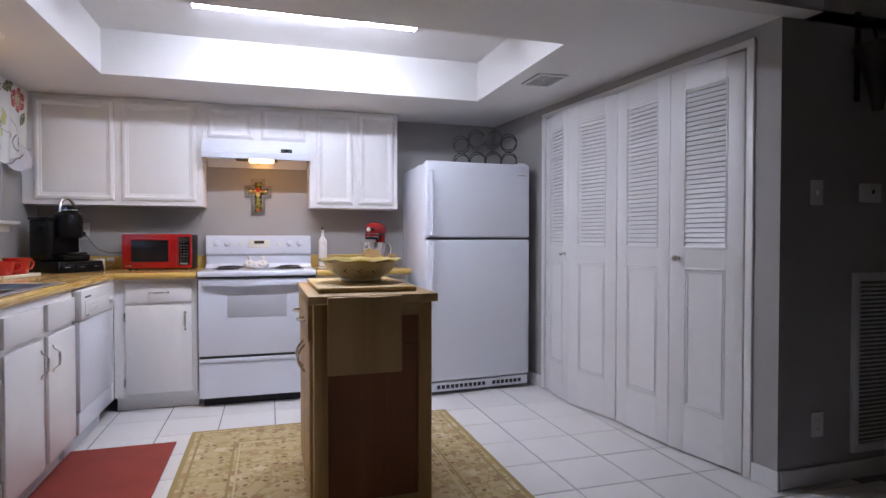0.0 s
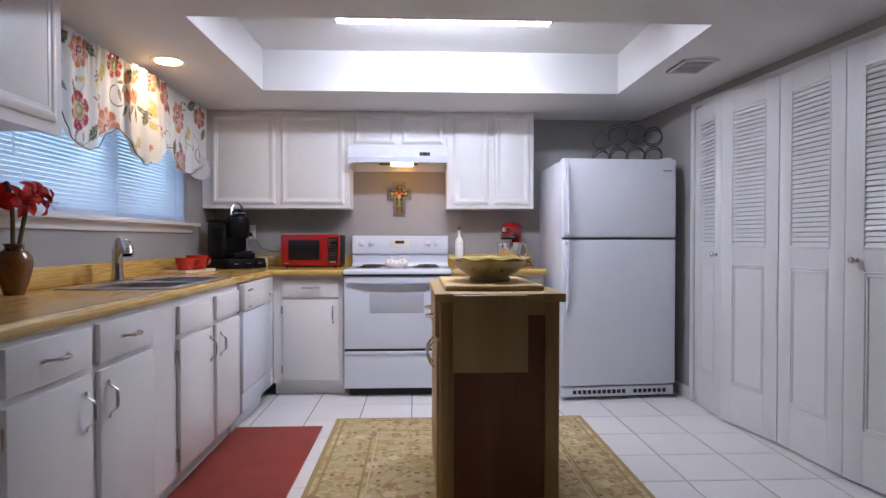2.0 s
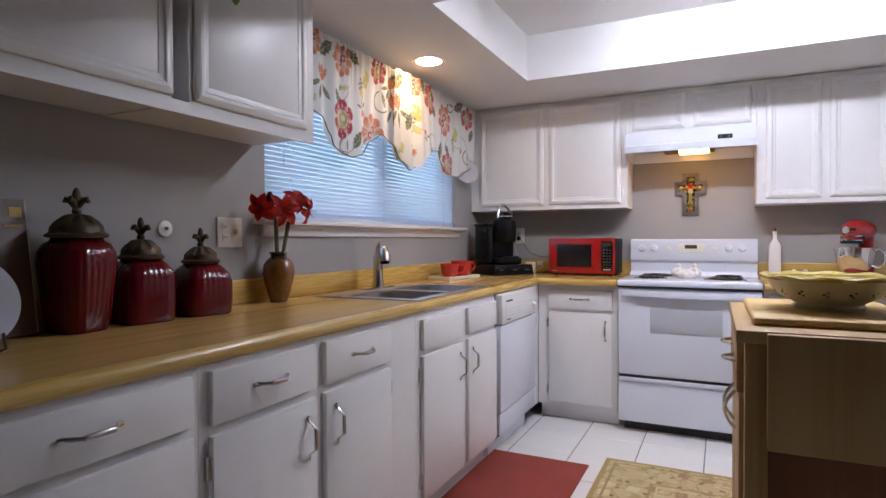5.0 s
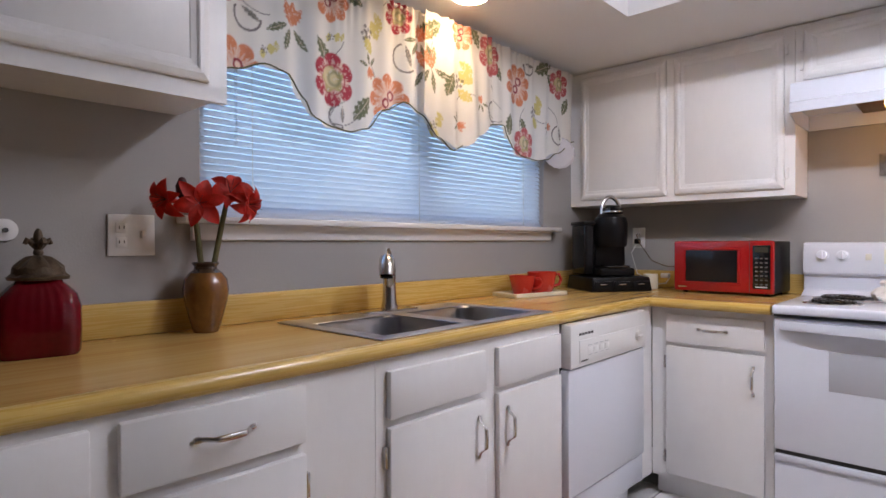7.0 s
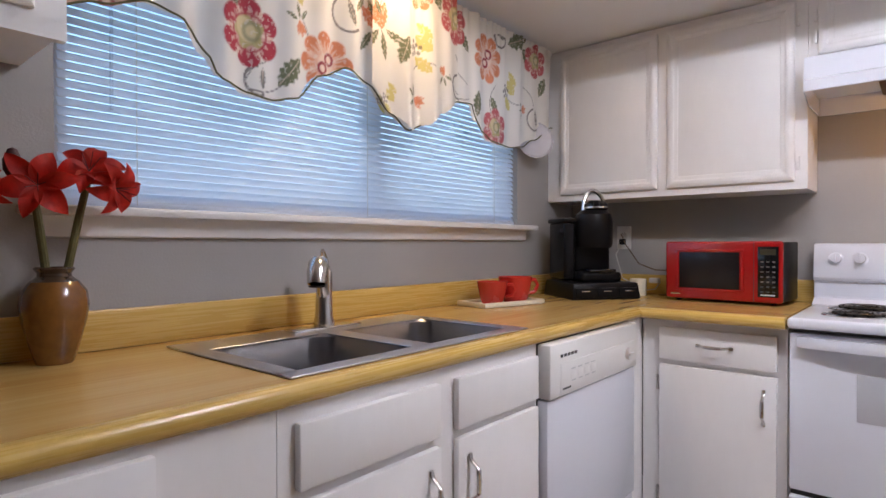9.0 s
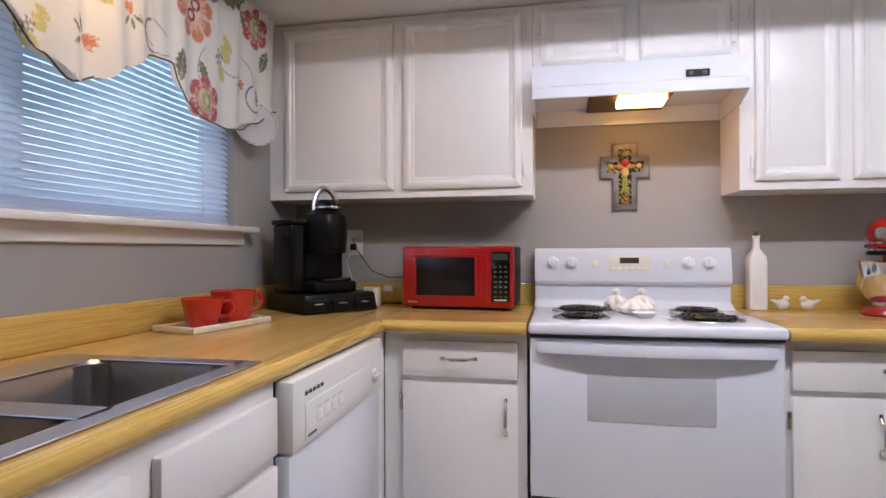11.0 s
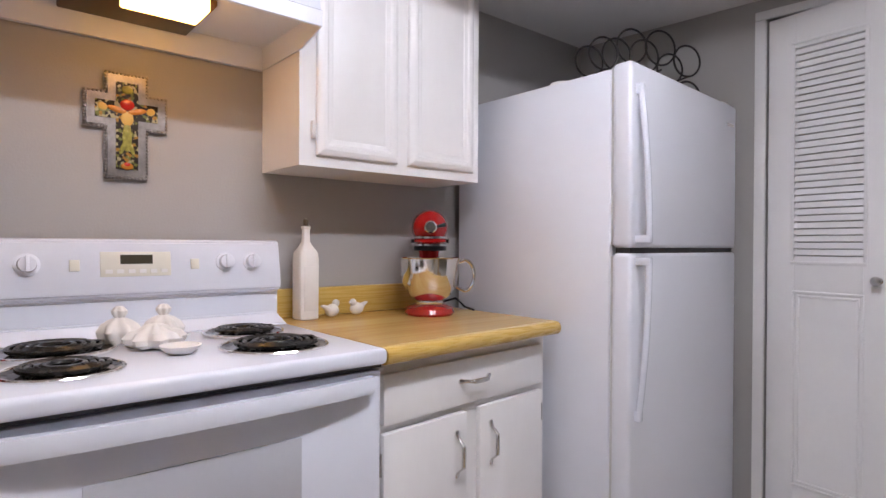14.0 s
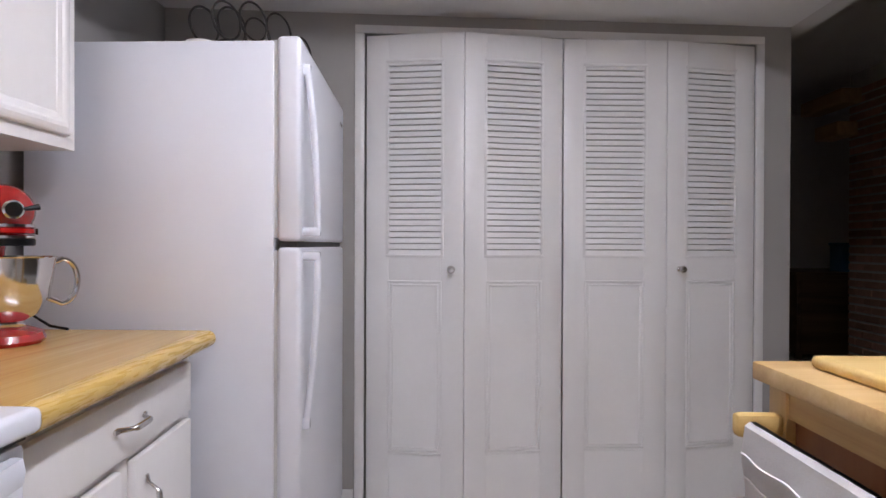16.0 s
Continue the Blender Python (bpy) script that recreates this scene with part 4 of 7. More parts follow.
for x in (0.115, 0.398):
    part("switch", on_guard(a_box(-0.011, 0.011, -0.014, 0.014, -0.003, 0.004, 0.001), x, 1.108), M["panel"], bg)


def burner(x, y, r):
    """A chrome drip bowl with a spiral coil."""
    dp = part("drip_bowl", lathe([(r + 0.022, 0.0015), (r + 0.020, 0.005), (r + 0.010, 0.003), (r * 0.6, -0.008), (0.0, -0.010)], 36, (x, y, ZT + 0.004)), M["black_gloss"], st, "dark shiny drip bowl")
    ring = []
    for k in range(36):
        a = 2 * math.pi * k / 36
        ring.append((x + (r + 0.020) * math.cos(a), y + (r + 0.020) * math.sin(a), ZT + 0.0075))
    part("trim_ring", tube(ring, 0.004, 8, closed=True), M["chrome"], dp, "chrome ring")
    turns, pts = 4, []
    for k in range(turns * 22 + 1):
        a = 2 * math.pi * k / 22
        q = 0.022 + (r - 0.026) * k / (turns * 22)
        pts.append((x + q * math.cos(a), y + q * math.sin(a), ZT + 0.016))
    pts.append((x, y + r + 0.016, ZT + 0.012))
    part("coil", tube(pts, 0.0058, 6), M["coil"], dp, "black spiral heating coil")


for x, y, r in ((0.045, 4.435, 0.078), (0.055, 4.675, 0.095), (0.475, 4.69, 0.078), (0.455, 4.45, 0.098)):
    burner(x, y, r)
od = part("oven_door", a_box(S0 + 0.004, S1 - 0.004, SF - 0.02, SF + 0.03, 0.352, 0.878, 0.008), M["enamel"], st)
part("window", a_box(0.055, 0.445, SF - 0.0225, SF - 0.018, 0.612, 0.763, 0.002), M["grey_glass"], od, "grey glass oven window")
pts = []
for i in range(15):
    s = i / 14 * 2 - 1
    pts.append((0.256 + s * 0.355, SF - 0.032 - 0.024 * (1 - abs(s) ** 2.6), 0.850))
hd = bmesh.new()
for i in range(14):
    a, b = pts[i], pts[i + 1]
    vs = []
    for q in (a, b):
        for dy, dz in ((-0.009, -0.018), (-0.013, 0.0), (-0.009, 0.018), (0.009, 0.018), (0.009, -0.018)):
            vs.append((q[0], q[1] + dy, q[2] + dz))
    v = [hd.verts.new(p) for p in vs]
    for k in range(5):
        hd.faces.new((v[k], v[(k + 1) % 5], v[5 + (k + 1) % 5], v[5 + k]))
    if i == 0:
        hd.faces.new(v[:5])
    if i == 13:
        hd.faces.new(v[5:])
bmesh.ops.remove_doubles(hd, verts=hd.verts, dist=0.0001)
for s in (-1, 1):
    box(hd, 0.256 + s * 0.345 - 0.02, 0.256 + s * 0.345 + 0.02, SF - 0.03, SF - 0.016, 0.834, 0.866, 0.003)
part("handle", hd, M["enamel"], od, "white bowed door handle")
drw = part("drawer", a_box(S0 + 0.004, S1 - 0.004, SF - 0.016, SF + 0.03, 0.065, 0.335, 0.008), M["enamel"], st, "white storage drawer")
part("lip", a_box(S0 + 0.006, S1 - 0.006, SF - 0.026, SF - 0.014, 0.312, 0.335, 0.004), M["enamel"], drw)
part("shadow_gap", a_box(S0 + 0.008, S1 - 0.008, SF - 0.008, SF + 0.03, 0.335, 0.352), M["dark_gap"], st)

# ---- range hood ----
hood = thing("range_hood", (0.25, 4.75, 1.70), "white metal range hood with a lit lamp under the wall cabinet", "range hood")
HX0, HX1, HF, HZ0, HZ1 = -0.130, 0.626, 4.545, 1.705, 1.863
bm = extrude_profile([(YB - 0.003, HZ1), (HF + 0.03, HZ1), (HF + 0.012, HZ0 + 0.075), (HF, HZ0 + 0.068), (HF, HZ0 + 0.028), (HF + 0.006, HZ0 + 0.026), (HF + 0.014, HZ0 + 0.070), (YB - 0.003, HZ0 + 0.070)], 0, HX0 + 0.002, HX1 - 0.002)
part("shell", bm, M["enamel"], hood)
for x in (HX0, HX1 - 0.004):
    part("side", extrude_profile([(YB - 0.003, HZ0), (YB - 0.003, HZ1 - 0.001), (HF + 0.03, HZ1 - 0.001), (HF + 0.012, HZ0 + 0.075), (HF + 0.004, HZ0 + 0.028), (4.66, HZ0)], 0, x, x + 0.004), M["enamel"], hood)
part("back_plate", a_box(HX0 + 0.005, HX1 - 0.005, YB - 0.02, YB - 0.003, HZ0, HZ0 + 0.07), M["enamel"], hood)
part("filter", a_box(0.085, 0.395, 4.66, 4.926, HZ0 + 0.052, HZ0 + 0.0695, 0.004), M["walnut"], hood, "brown greasy filter")
part("lamp_lens", a_box(0.190, 0.365, 4.62, 4.735, HZ0 + 0.018, HZ0 + 0.051, 0.006), M["hoodlight"], hood, "glowing yellow lamp lens")
sw = part("switch_plate", a_box(0.415, 0.495, HF + 0.010, HF + 0.022, HZ0 + 0.080, HZ0 + 0.106), M["black"], hood, "black switch plate")
for x in (0.425, 0.470):
    part("switch", a_box(x, x + 0.014, HF + 0.007, HF + 0.012, HZ0 + 0.085, HZ0 + 0.100, 0.001), M["ink"], sw)

# ---- refrigerator ----
fr = thing("refrigerator", (1.83, 4.5, 0), "white top-freezer refrigerator with bowed handles, closed", "refrigerator")
R0, R1, RF, RT = 1.412, 2.252, 4.130, 1.715
part("cabinet", a_box(R0 + 0.004, R1 - 0.004, RF + 0.075, 4.90, 0.03, RT - 0.012, 0.006), M["fridge"], fr)
for z0, z1, nm in ((1.158, RT, "freezer_door"), (0.105, 1.142, "fridge_door")):
    d = part(nm, a_box(R0, R1, RF, RF + 0.066, z0, z1, 0.014, 3), M["fridge"], fr)
    part("gasket", a_box(R0 + 0.012, R1 - 0.012, RF + 0.064, RF + 0.077, z0 + 0.01, z1 - 0.01), M["print"], d)
    pts, rad = [], []
    lo, hi = (1.185, 1.635) if nm == "freezer_door" else (0.66, 1.118)
    for i in range(21):
        s = i / 20
        q = 1 - s if nm == "freezer_door" else s
        z = lo + (hi - lo) * s
        bow = 0.010 + 0.030 * (1 - (1 - q) ** 2)
        pts.append((R0 + 0.038, RF - bow, z))
        rad.append(0.010)
    hb = tube(pts, rad, 10)
    end = pts[0] if nm == "freezer_door" else pts[-1]
    box(hb, R0 + 0.026, R0 + 0.050, RF - 0.048, RF + 0.004, end[2] - 0.012, end[2] + 0.012, 0.005)
    far = pts[-1] if nm == "freezer_door" else pts[0]
    box(hb, R0 + 0.028, R0 + 0.048, RF - 0.02, RF + 0.004, far[2] - 0.02, far[2] + 0.012, 0.004)
    part("handle", hb, M["enamel"], d, "white bowed plastic handle")
    if nm == "freezer_door":
        part("badge", a_box(R1 - 0.10, R1 - 0.035, RF - 0.0012, RF + 0.001, 1.628, 1.640), M["nickel"], d, "small metal maker's badge")
part("door_gap", a_box(R0 + 0.015, R1 - 0.015, RF + 0.012, RF + 0.06, 1.140, 1.160), M["dark_gap"], fr)
part("hinge_cover", a_box(R1 - 0.09, R1 - 0.02, RF + 0.02, RF + 0.10, RT - 0.004, RT + 0.014, 0.006), M["plastic"], fr)
part("top_cap", lathe([(0.045, 0), (0.043, 0.008), (0.02, 0.013), (0, 0.014)], 20, (R0 + 0.05, 4.42, RT - 0.013)), M["plastic"], fr)
gr = part("toe_grille", a_box(R0 + 0.01, R1 - 0.01, RF + 0.01, RF + 0.06, 0.028, 0.098, 0.005), M["fridge"], fr)
for x0, n in ((R0 + 0.085, 11), (R0 + 0.53, 7)):
    for i in range(n):
        part("slot", a_box(x0 + i * 0.036, x0 + i * 0.036 + 0.026, RF + 0.007, RF + 0.012, 0.048, 0.075, 0.001), M["dark_gap"], gr)
for x in (R0 + 0.08, R1 - 0.08):
    for y in (RF + 0.12, 4.84):
        part("foot", lathe([(0.018, 0), (0.018, 0.03), (0.012, 0.035)], 12, (x, y, 0.0)), M["black"], fr)
skew(fr, 0.067, R0)

# ---- lights ----
tl = thing("ceiling_light", (0.545, 3.355, TZ), "lit white fluorescent strip light in the ceiling tray", "ceiling light")
part("housing", a_box(-0.06, 1.16, 3.30, 3.41, TZ - 0.045, TZ - 0.001, 0.006), M["trim"], tl)
part("diffuser", a_box(-0.04, 1.14, 3.315, 3.395, TZ - 0.075, TZ - 0.046, 0.012), M["tube"], tl, "glowing white diffuser")
for x in (-0.062, 1.142):
    part("end_cap", a_box(x, x + 0.022, 3.30, 3.41, TZ - 0.078, TZ - 0.001, 0.004), M["trim"], tl)
cl = thing("recessed_light", (-1.0, 3.46, CEIL), "lit recessed ceiling downlight with a warm bulb", "ceiling light")
part("trim_ring", lathe([(0.068, -0.001), (0.072, -0.006), (0.090, -0.006), (0.096, -0.001), (0.096, 0.0)], 40, (-1.0, 3.46, CEIL)), M["trim"], cl, "white trim ring")
part("bulb", lathe([(0.0, -0.0085), (0.05, -0.0085), (0.066, -0.0065), (0.066, -0.003)], 32, (-1.0, 3.46, CEIL)), M["can"], cl, "warm glowing bulb face")
vt = thing("ceiling_vent", (1.99, 3.43, CEIL), "white metal ceiling air vent", "vent")
part("backing", a_box(1.89, 2.09, 3.30, 3.55, CEIL - 0.004, CEIL - 0.001), M["dark_gap"], vt)
for b in ((1.895, 2.09, 3.295, 3.31), (1.895, 2.09, 3.54, 3.555), (1.895, 1.91, 3.31, 3.54), (2.075, 2.09, 3.31, 3.54)):
    part("frame", a_box(*b, CEIL - 0.012, CEIL - 0.001, 0.003), M["trim"], vt)
for i in range(10):
    bm = a_box(1.91, 2.075, -0.008, 0.008, -0.0008, 0.0008)
    bmesh.ops.rotate(bm, verts=bm.verts, matrix=Matrix.Rotation(radians(8), 3, "X"))
    bmesh.ops.translate(bm, verts=bm.verts, vec=(0, 3.318 + i * 0.0235, CEIL - 0.010))
    part("slat", bm, M["trim"], vt, smooth=False)

# ---- kitchen island cart ----
IM = Matrix.Translation((0.472, 2.375, 0.010)) @ Matrix.Rotation(radians(0.5), 4, "Z")
isl = thing("kitchen_cart", None, "pine kitchen cart with brown end panel and drop leaf", "kitchen cart", matrix=IM)
IW, ID, IH = 0.518, 0.765, 0.922
part("top", a_box(0, IW, 0, ID, IH - 0.034, IH, 0.004), M["pine"], isl, "worn pine butcher-block top")
for x in (0.022, IW - 0.077):
    for y in (0.02, ID - 0.075):
        part("leg", a_box(x, x + 0.055, y, y + 0.055, 0.0, IH - 0.034, 0.004), M["pine_z"], isl)
part("end_panel", a_box(0.077, IW - 0.077, 0.034, 0.050, 0.10, IH - 0.088), M["brown_panel"], isl, "dark brown recessed end panel")
part("end_panel", a_box(0.077, IW - 0.077, ID - 0.050, ID - 0.038, 0.10, IH - 0.09), M["brown_panel"], isl, "dark brown recessed end panel")
for y0, y1 in ((0.026, 0.068), (ID - 0.068, ID - 0.026)):
    part("rail", a_box(0.077, IW - 0.077, y0, y1, IH - 0.088, IH - 0.034), M["pine_x"], isl)
    part("rail", a_box(0.077, IW - 0.077, y0, y1, 0.03, 0.10), M["pine_x"], isl)
for z in (IH - 0.255,):
    part("slat", a_box(0.077, IW - 0.077, 0.027, 0.034, z, z + 0.050), M["brown_panel"], isl)
part("inner_back", a_box(0.08, IW - 0.08, 0.075, 0.085, 0.10, IH - 0.04), M["brown_panel"], isl)
part("side_panel", a_box(IW - 0.062, IW - 0.048, 0.075, ID - 0.075, 0.06, IH - 0.034), M["pine"], isl)
part("bottom", a_box(0.03, IW - 0.03, 0.075, ID - 0.075, 0.06, 0.08), M["pine"], isl)
part("drop_leaf", a_box(0.072, 0.362, -0.024, -0.002, IH - 0.305, IH - 0.004, 0.004), M["pine_z"], isl, "hanging pine drop leaf")
for y0, y1 in ((0.08, ID / 2 - 0.004), (ID / 2 + 0.004, ID - 0.08)):
    dw_ = part("drawer_front", a_box(0.004, 0.024, y0, y1, IH - 0.185, IH - 0.045, 0.003), M["pine"], isl)
    dd = part("door", a_box(0.010, 0.030, y0, y1, 0.085, IH - 0.20, 0.003), M["pine_z"], isl)
    for prt, zz, ln, up, yy in ((dw_, IH - 0.115, 0.10, False, (y0 + y1) / 2), (dd, IH - 0.30, 0.12, True, y0 + 0.05 if y0 > 0.2 else y1 - 0.05)):
        pts = []
        for i in range(11):
            s = i / 10 * 2 - 1
            h = (0.004 if prt is dw_ else 0.010) - 0.032 * (1 - s * s)
            pts.append((h, yy, zz + s * ln / 2) if up else (h, yy + s * ln / 2, zz))
        part("handle", tube(pts, 0.0055, 8), M["nickel"], prt, "curved nickel handle")
for x in (0.06, IW - 0.06):
    part("towel_bar_arm", a_box(x - 0.014, x + 0.014, ID - 0.022, ID + 0.062, IH - 0.125, IH - 0.082, 0.010), M["maple"], isl, "rounded wooden bracket")
part("towel_bar", tube([(0.05, ID + 0.042, IH - 0.105), (IW - 0.05, ID + 0.042, IH - 0.105)], 0.009, 12), M["maple"], isl)

# towel over the bar
rows = []
bm = bmesh.new()
prof = [(ID + 0.026, IH - 0.40), (ID + 0.027, IH - 0.25), (ID + 0.028, IH - 0.12)] + [(ID + 0.042 + 0.015 * math.cos(a), IH - 0.105 + 0.015 * math.sin(a)) for a in (math.pi * 0.85, math.pi * 0.6, math.pi * 0.4, math.pi * 0.15)] + [(ID + 0.058, IH - 0.12)]
prof += [(ID + 0.060 + 0.004 * math.sin(i * 1.1), IH - 0.12 - i * 0.022) for i in range(1, 19)]
for i in range(25):
    x = 0.085 + i * (IW - 0.17) / 24
    rows.append([bm.verts.new((x, y + (0.004 * math.sin(i * 0.75) if j > 7 else 0), z)) for j, (y, z) in enumerate(prof)])
for a, b in zip(rows, rows[1:]):
    for j in range(len(prof) - 1):
        bm.faces.new((a[j], a[j + 1], b[j + 1], b[j]))
bmesh.ops.solidify(bm, geom=list(bm.faces), thickness=0.003)
tw = thing("hand_towel", None, "white waffle-weave towel hung over the cart's wooden bar", "towel", matrix=IM)
part("cloth", bm, M["towel"], tw)
for k in range(8):
    part("rib", tube([(0.087 + (IW - 0.174) * i / 24, ID + 0.0615 + 0.004 * math.sin((0.025 + k * 0.042) / 0.022 * 1.1) + 0.004 * math.sin(i * 0.75), IH - 0.145 - k * 0.042) for i in range(25)], 0.0018, 6), M["towel"], tw)

# chopping board and bowl on the cart
cb = solo("cutting_board", a_box(0.045, 0.455, 0.10, 0.695, IH + 0.0105, IH + 0.0335, 0.009, 3), M["maple"], (0, 0, 0), "pale wooden cutting board lying on the cart", "cutting board")
cb.matrix_world = IM @ Matrix.Translation((0.0, 0.0, -0.010))
bw = thing("serving_bowl", None, "yellow-rimmed cream ceramic bowl with a scalloped edge on the board", "bowl", matrix=IM @ Matrix.Translation((0.266, 0.40, IH + 0.0235)) @ Matrix.Diagonal((1.05, 1.05, 0.88, 1)))
prof = [(0.0, 0.004), (0.085, 0.0), (0.09, 0.012), (0.085, 0.022), (0.125, 0.05), (0.152, 0.085), (0.165, 0.108), (0.182, 0.114), (0.176, 0.119), (0.160, 0.112), (0.146, 0.088), (0.118, 0.055), (0.07, 0.03), (0.0, 0.026)]


def scalloped(prof, amount):
    bm = lathe(prof, 64)
    for v in bm.verts:
        r = math.hypot(v.co.x, v.co.y)
        if r > 0.15:
            a = math.atan2(v.co.y, v.co.x)
            v.co.z += amount * math.sin(10 * a) * (r - 0.15) / 0.03
            k = 1 + 0.02 * math.sin(10 * a)
            v.co.x *= k
            v.co.y *= k
    return bm


part("body", scalloped(prof[:6] + [(0.163, 0.1045), (0.158, 0.106)] + prof[10:], 0.002), M["bowl"], bw, "cream glazed body with dark sprigs")
part("rim", scalloped([(0.1625, 0.1045), (0.182, 0.113), (0.183, 0.118), (0.176, 0.121), (0.160, 0.113), (0.157, 0.106)], 0.004), M["yellow_glaze"], bw, "wavy yellow glazed rim")
for i in range(14):
    a = 2 * math.pi * i / 14
    for dz, da, s in ((0.062, 0, 0.005), (0.07, 0.07, 0.004), (0.055, 0.06, 0.0035)):
        rr = 0.132 + (dz - 0.055) * 0.75
        bm = bmesh.new()
        bmesh.ops.create_uvsphere(bm, u_segments=8, v_segments=5, radius=s, matrix=Matrix.Rotation(a + da, 4, "Z") @ Matrix.Translation((rr, 0, dz)) @ Matrix.Diagonal((0.3, 1, 0.8, 1)))
        part("sprig", bm, M["iron"] if i % 2 else M["leaf"], bw)

# rug and mat
rug = solo("area_rug", a_box(-0.11, 1.45, 1.60, 3.79, 0.001, 0.010, 0.003), M["rug"], (0.67, 2.69, 0.0), "gold floral patterned area rug on the tiles", "rug")
solo("floor_mat", a_box(-0.700, -0.175, 2.45, 3.65, 0.001, 0.009, 0.003), M["mat"], (-0.44, 3.05, 0.0), "rust red floor mat before the sink", "mat")

# ---- valance ----
val = thing("valance", (XW + 0.085, 3.5, 1.6), "floral cotton window valance with a wavy hem on a rod", "curtain")
VX = XW + 0.075


def hem(y):
    pts = ((2.44, 1.66), (2.55, 1.70), (2.66, 1.738), (2.73, 1.728), (2.80, 1.66), (2.84, 1.605), (2.92, 1.585), (3.0, 1.580), (3.08, 1.60), (3.18, 1.69), (3.28, 1.735), (3.36, 1.70), (3.45, 1.62), (3.53, 1.572), (3.60, 1.60), (3.68, 1.655), (3.80, 1.72), (3.885, 1.728), (3.92, 1.67), (3.97, 1.63), (4.05, 1.605), (4.2, 1.60), (4.30, 1.615), (4.40, 1.66), (4.56, 1.74))
    for (a, za), (b, zb) in zip(pts, pts[1:]):
        if y <= b:
            s = (y - a) / (b - a)
            return za + (zb - za) * (s * s * (3 - 2 * s))
    return pts[-1][1]


RED, ROSE, ORANGE, PALE = (0.42, 0.045, 0.07), (0.52, 0.12, 0.13), (0.66, 0.24, 0.13), (0.82, 0.66, 0.56)
OLIVE, GREEN, YELLOW, INK = (0.45, 0.42, 0.16), (0.15, 0.17, 0.10), (0.64, 0.56, 0.22), (0.12, 0.10, 0.10)


class Print:
    """Dyes motifs onto the cloth; y and z are the places of its vertices."""

    def __init__(self, y, z):
        self.y, self.z = y, z
        self.col = np.empty((len(y), 3))
        self.col[:] = (0.82, 0.79, 0.74)

    def dye(self, mask, colour, amount=1.0):
        a = (np.clip(mask, 0, 1) * amount)[:, None]
        self.col = self.col * (1 - a) + np.array(colour) * a

    def local(self, cy, cz, r, turn=0.0):
        u, v = (self.y - cy) / r, (self.z - cz) / r
        c, sn = math.cos(turn), math.sin(turn)
        return c * u + sn * v, c * v - sn * u

    def leaf(self, cy, cz, length, wide, turn, colour, vein=True):
        u, v = self.local(cy, cz, length, turn)
        edge = wide * np.clip(1 - u * u, 0, 1) * (1 + 0.16 * np.sin(u * 17)) - np.abs(v)
        self.dye(edge / 0.06, colour)
        if vein:
            self.dye((0.035 - np.abs(v)) / 0.03 * (np.abs(u) < 0.8), PALE, 0.7)
            self.dye((0.05 - np.abs(np.mod(u * 3 + np.abs(v) * 2.2, 1) - 0.5)) / 0.05 * (edge > 0.05), PALE, 0.45)

    def stroke(self, cy, cz, r, start, sweep, colour=INK, width=0.0022):
        a = np.mod(np.arctan2(self.z - cz, self.y - cy) - start, 2 * math.pi)
        d = np.abs(np.hypot(self.y - cy, self.z - cz) - r)
        self.dye((width - d) / 0.0012 * (a < sweep), colour, 0.85)

    def lobed(self, cy, cz, r, lobes, turn, colour, heart):
        """A blossom of wide petals: pale seams, a lighter throat and a patterned heart."""
        u, v = self.local(cy, cz, r, turn)
        rad, ang = np.hypot(u, v), np.arctan2(v, u)
        wave = np.abs(np.cos(lobes * ang / 2))
        edge = 0.72 + 0.28 * wave ** 0.55
        inside = (edge - rad) / 0.05
        self.dye(inside, colour)
        self.dye(inside * (wave < 0.22) * (rad > 0.3), PALE, 0.85)
        self.dye((0.60 + 0.14 * np.cos(lobes * 3 * ang) - rad) / 0.06, PALE, 0.55)
        if heart == "leafy":
            self.dye((0.46 + 0.08 * np.cos(5 * ang) - rad) / 0.05, OLIVE, 0.8)
            self.dye((0.30 - np.hypot(u + 0.05, (v - 0.12) * 0.7)) / 0.05, (0.70, 0.60, 0.36))
            self.dye((0.10 - np.abs(np.hypot(u - 0.1, v) - 0.24)) / 0.08, GREEN, 0.55)
            self.dye((0.05 - np.abs(rad - 0.53)) / 0.03, colour, 0.8)
        else:
            self.dye((0.34 - rad) / 0.06, PALE, 0.8)
            for k in (-0.15, 0.15):
                self.dye((0.06 - np.abs(np.hypot(u - k, v - k) - 0.16)) / 0.03, (0.30, 0.03, 0.05))

    def pods(self, cy, cz, r, turn):
        """Yellow blotches with a cluster of dark seed pods."""
        for k, w in ((-0.9, 0.55), (0.3, 0.75), (1.0, 0.45)):
            self.leaf(cy + r * k * math.cos(turn), cz + r * k * math.sin(turn), r * 0.62, w, turn + 1.0, YELLOW, False)
        for n in range(9):
            a = n * 2.4
            q = r * 0.16 * math.sqrt(n)
            u, v = self.local(cy - 0.6 * r + q * math.cos(a), cz - 0.1 * r + q * math.sin(a), r * 0.13)
            self.dye((1 - np.hypot(u, v)) / 0.2, INK, 0.75)

    def tulip(self, cy, cz, r, turn):
        for k, w in ((-0.55, 0.42), (0.0, 0.50), (0.55, 0.42)):
            self.leaf(cy + r * 0.5 * math.cos(turn + k), cz + r * 0.5 * math.sin(turn + k), r * 0.72, w, turn + k * 0.9, ORANGE)
        for k in (2.2, 3.0, 4.0):
            self.leaf(cy + r * math.cos(turn + k), cz + r * math.sin(turn + k), r * 0.7, 0.3, turn + k, GREEN)


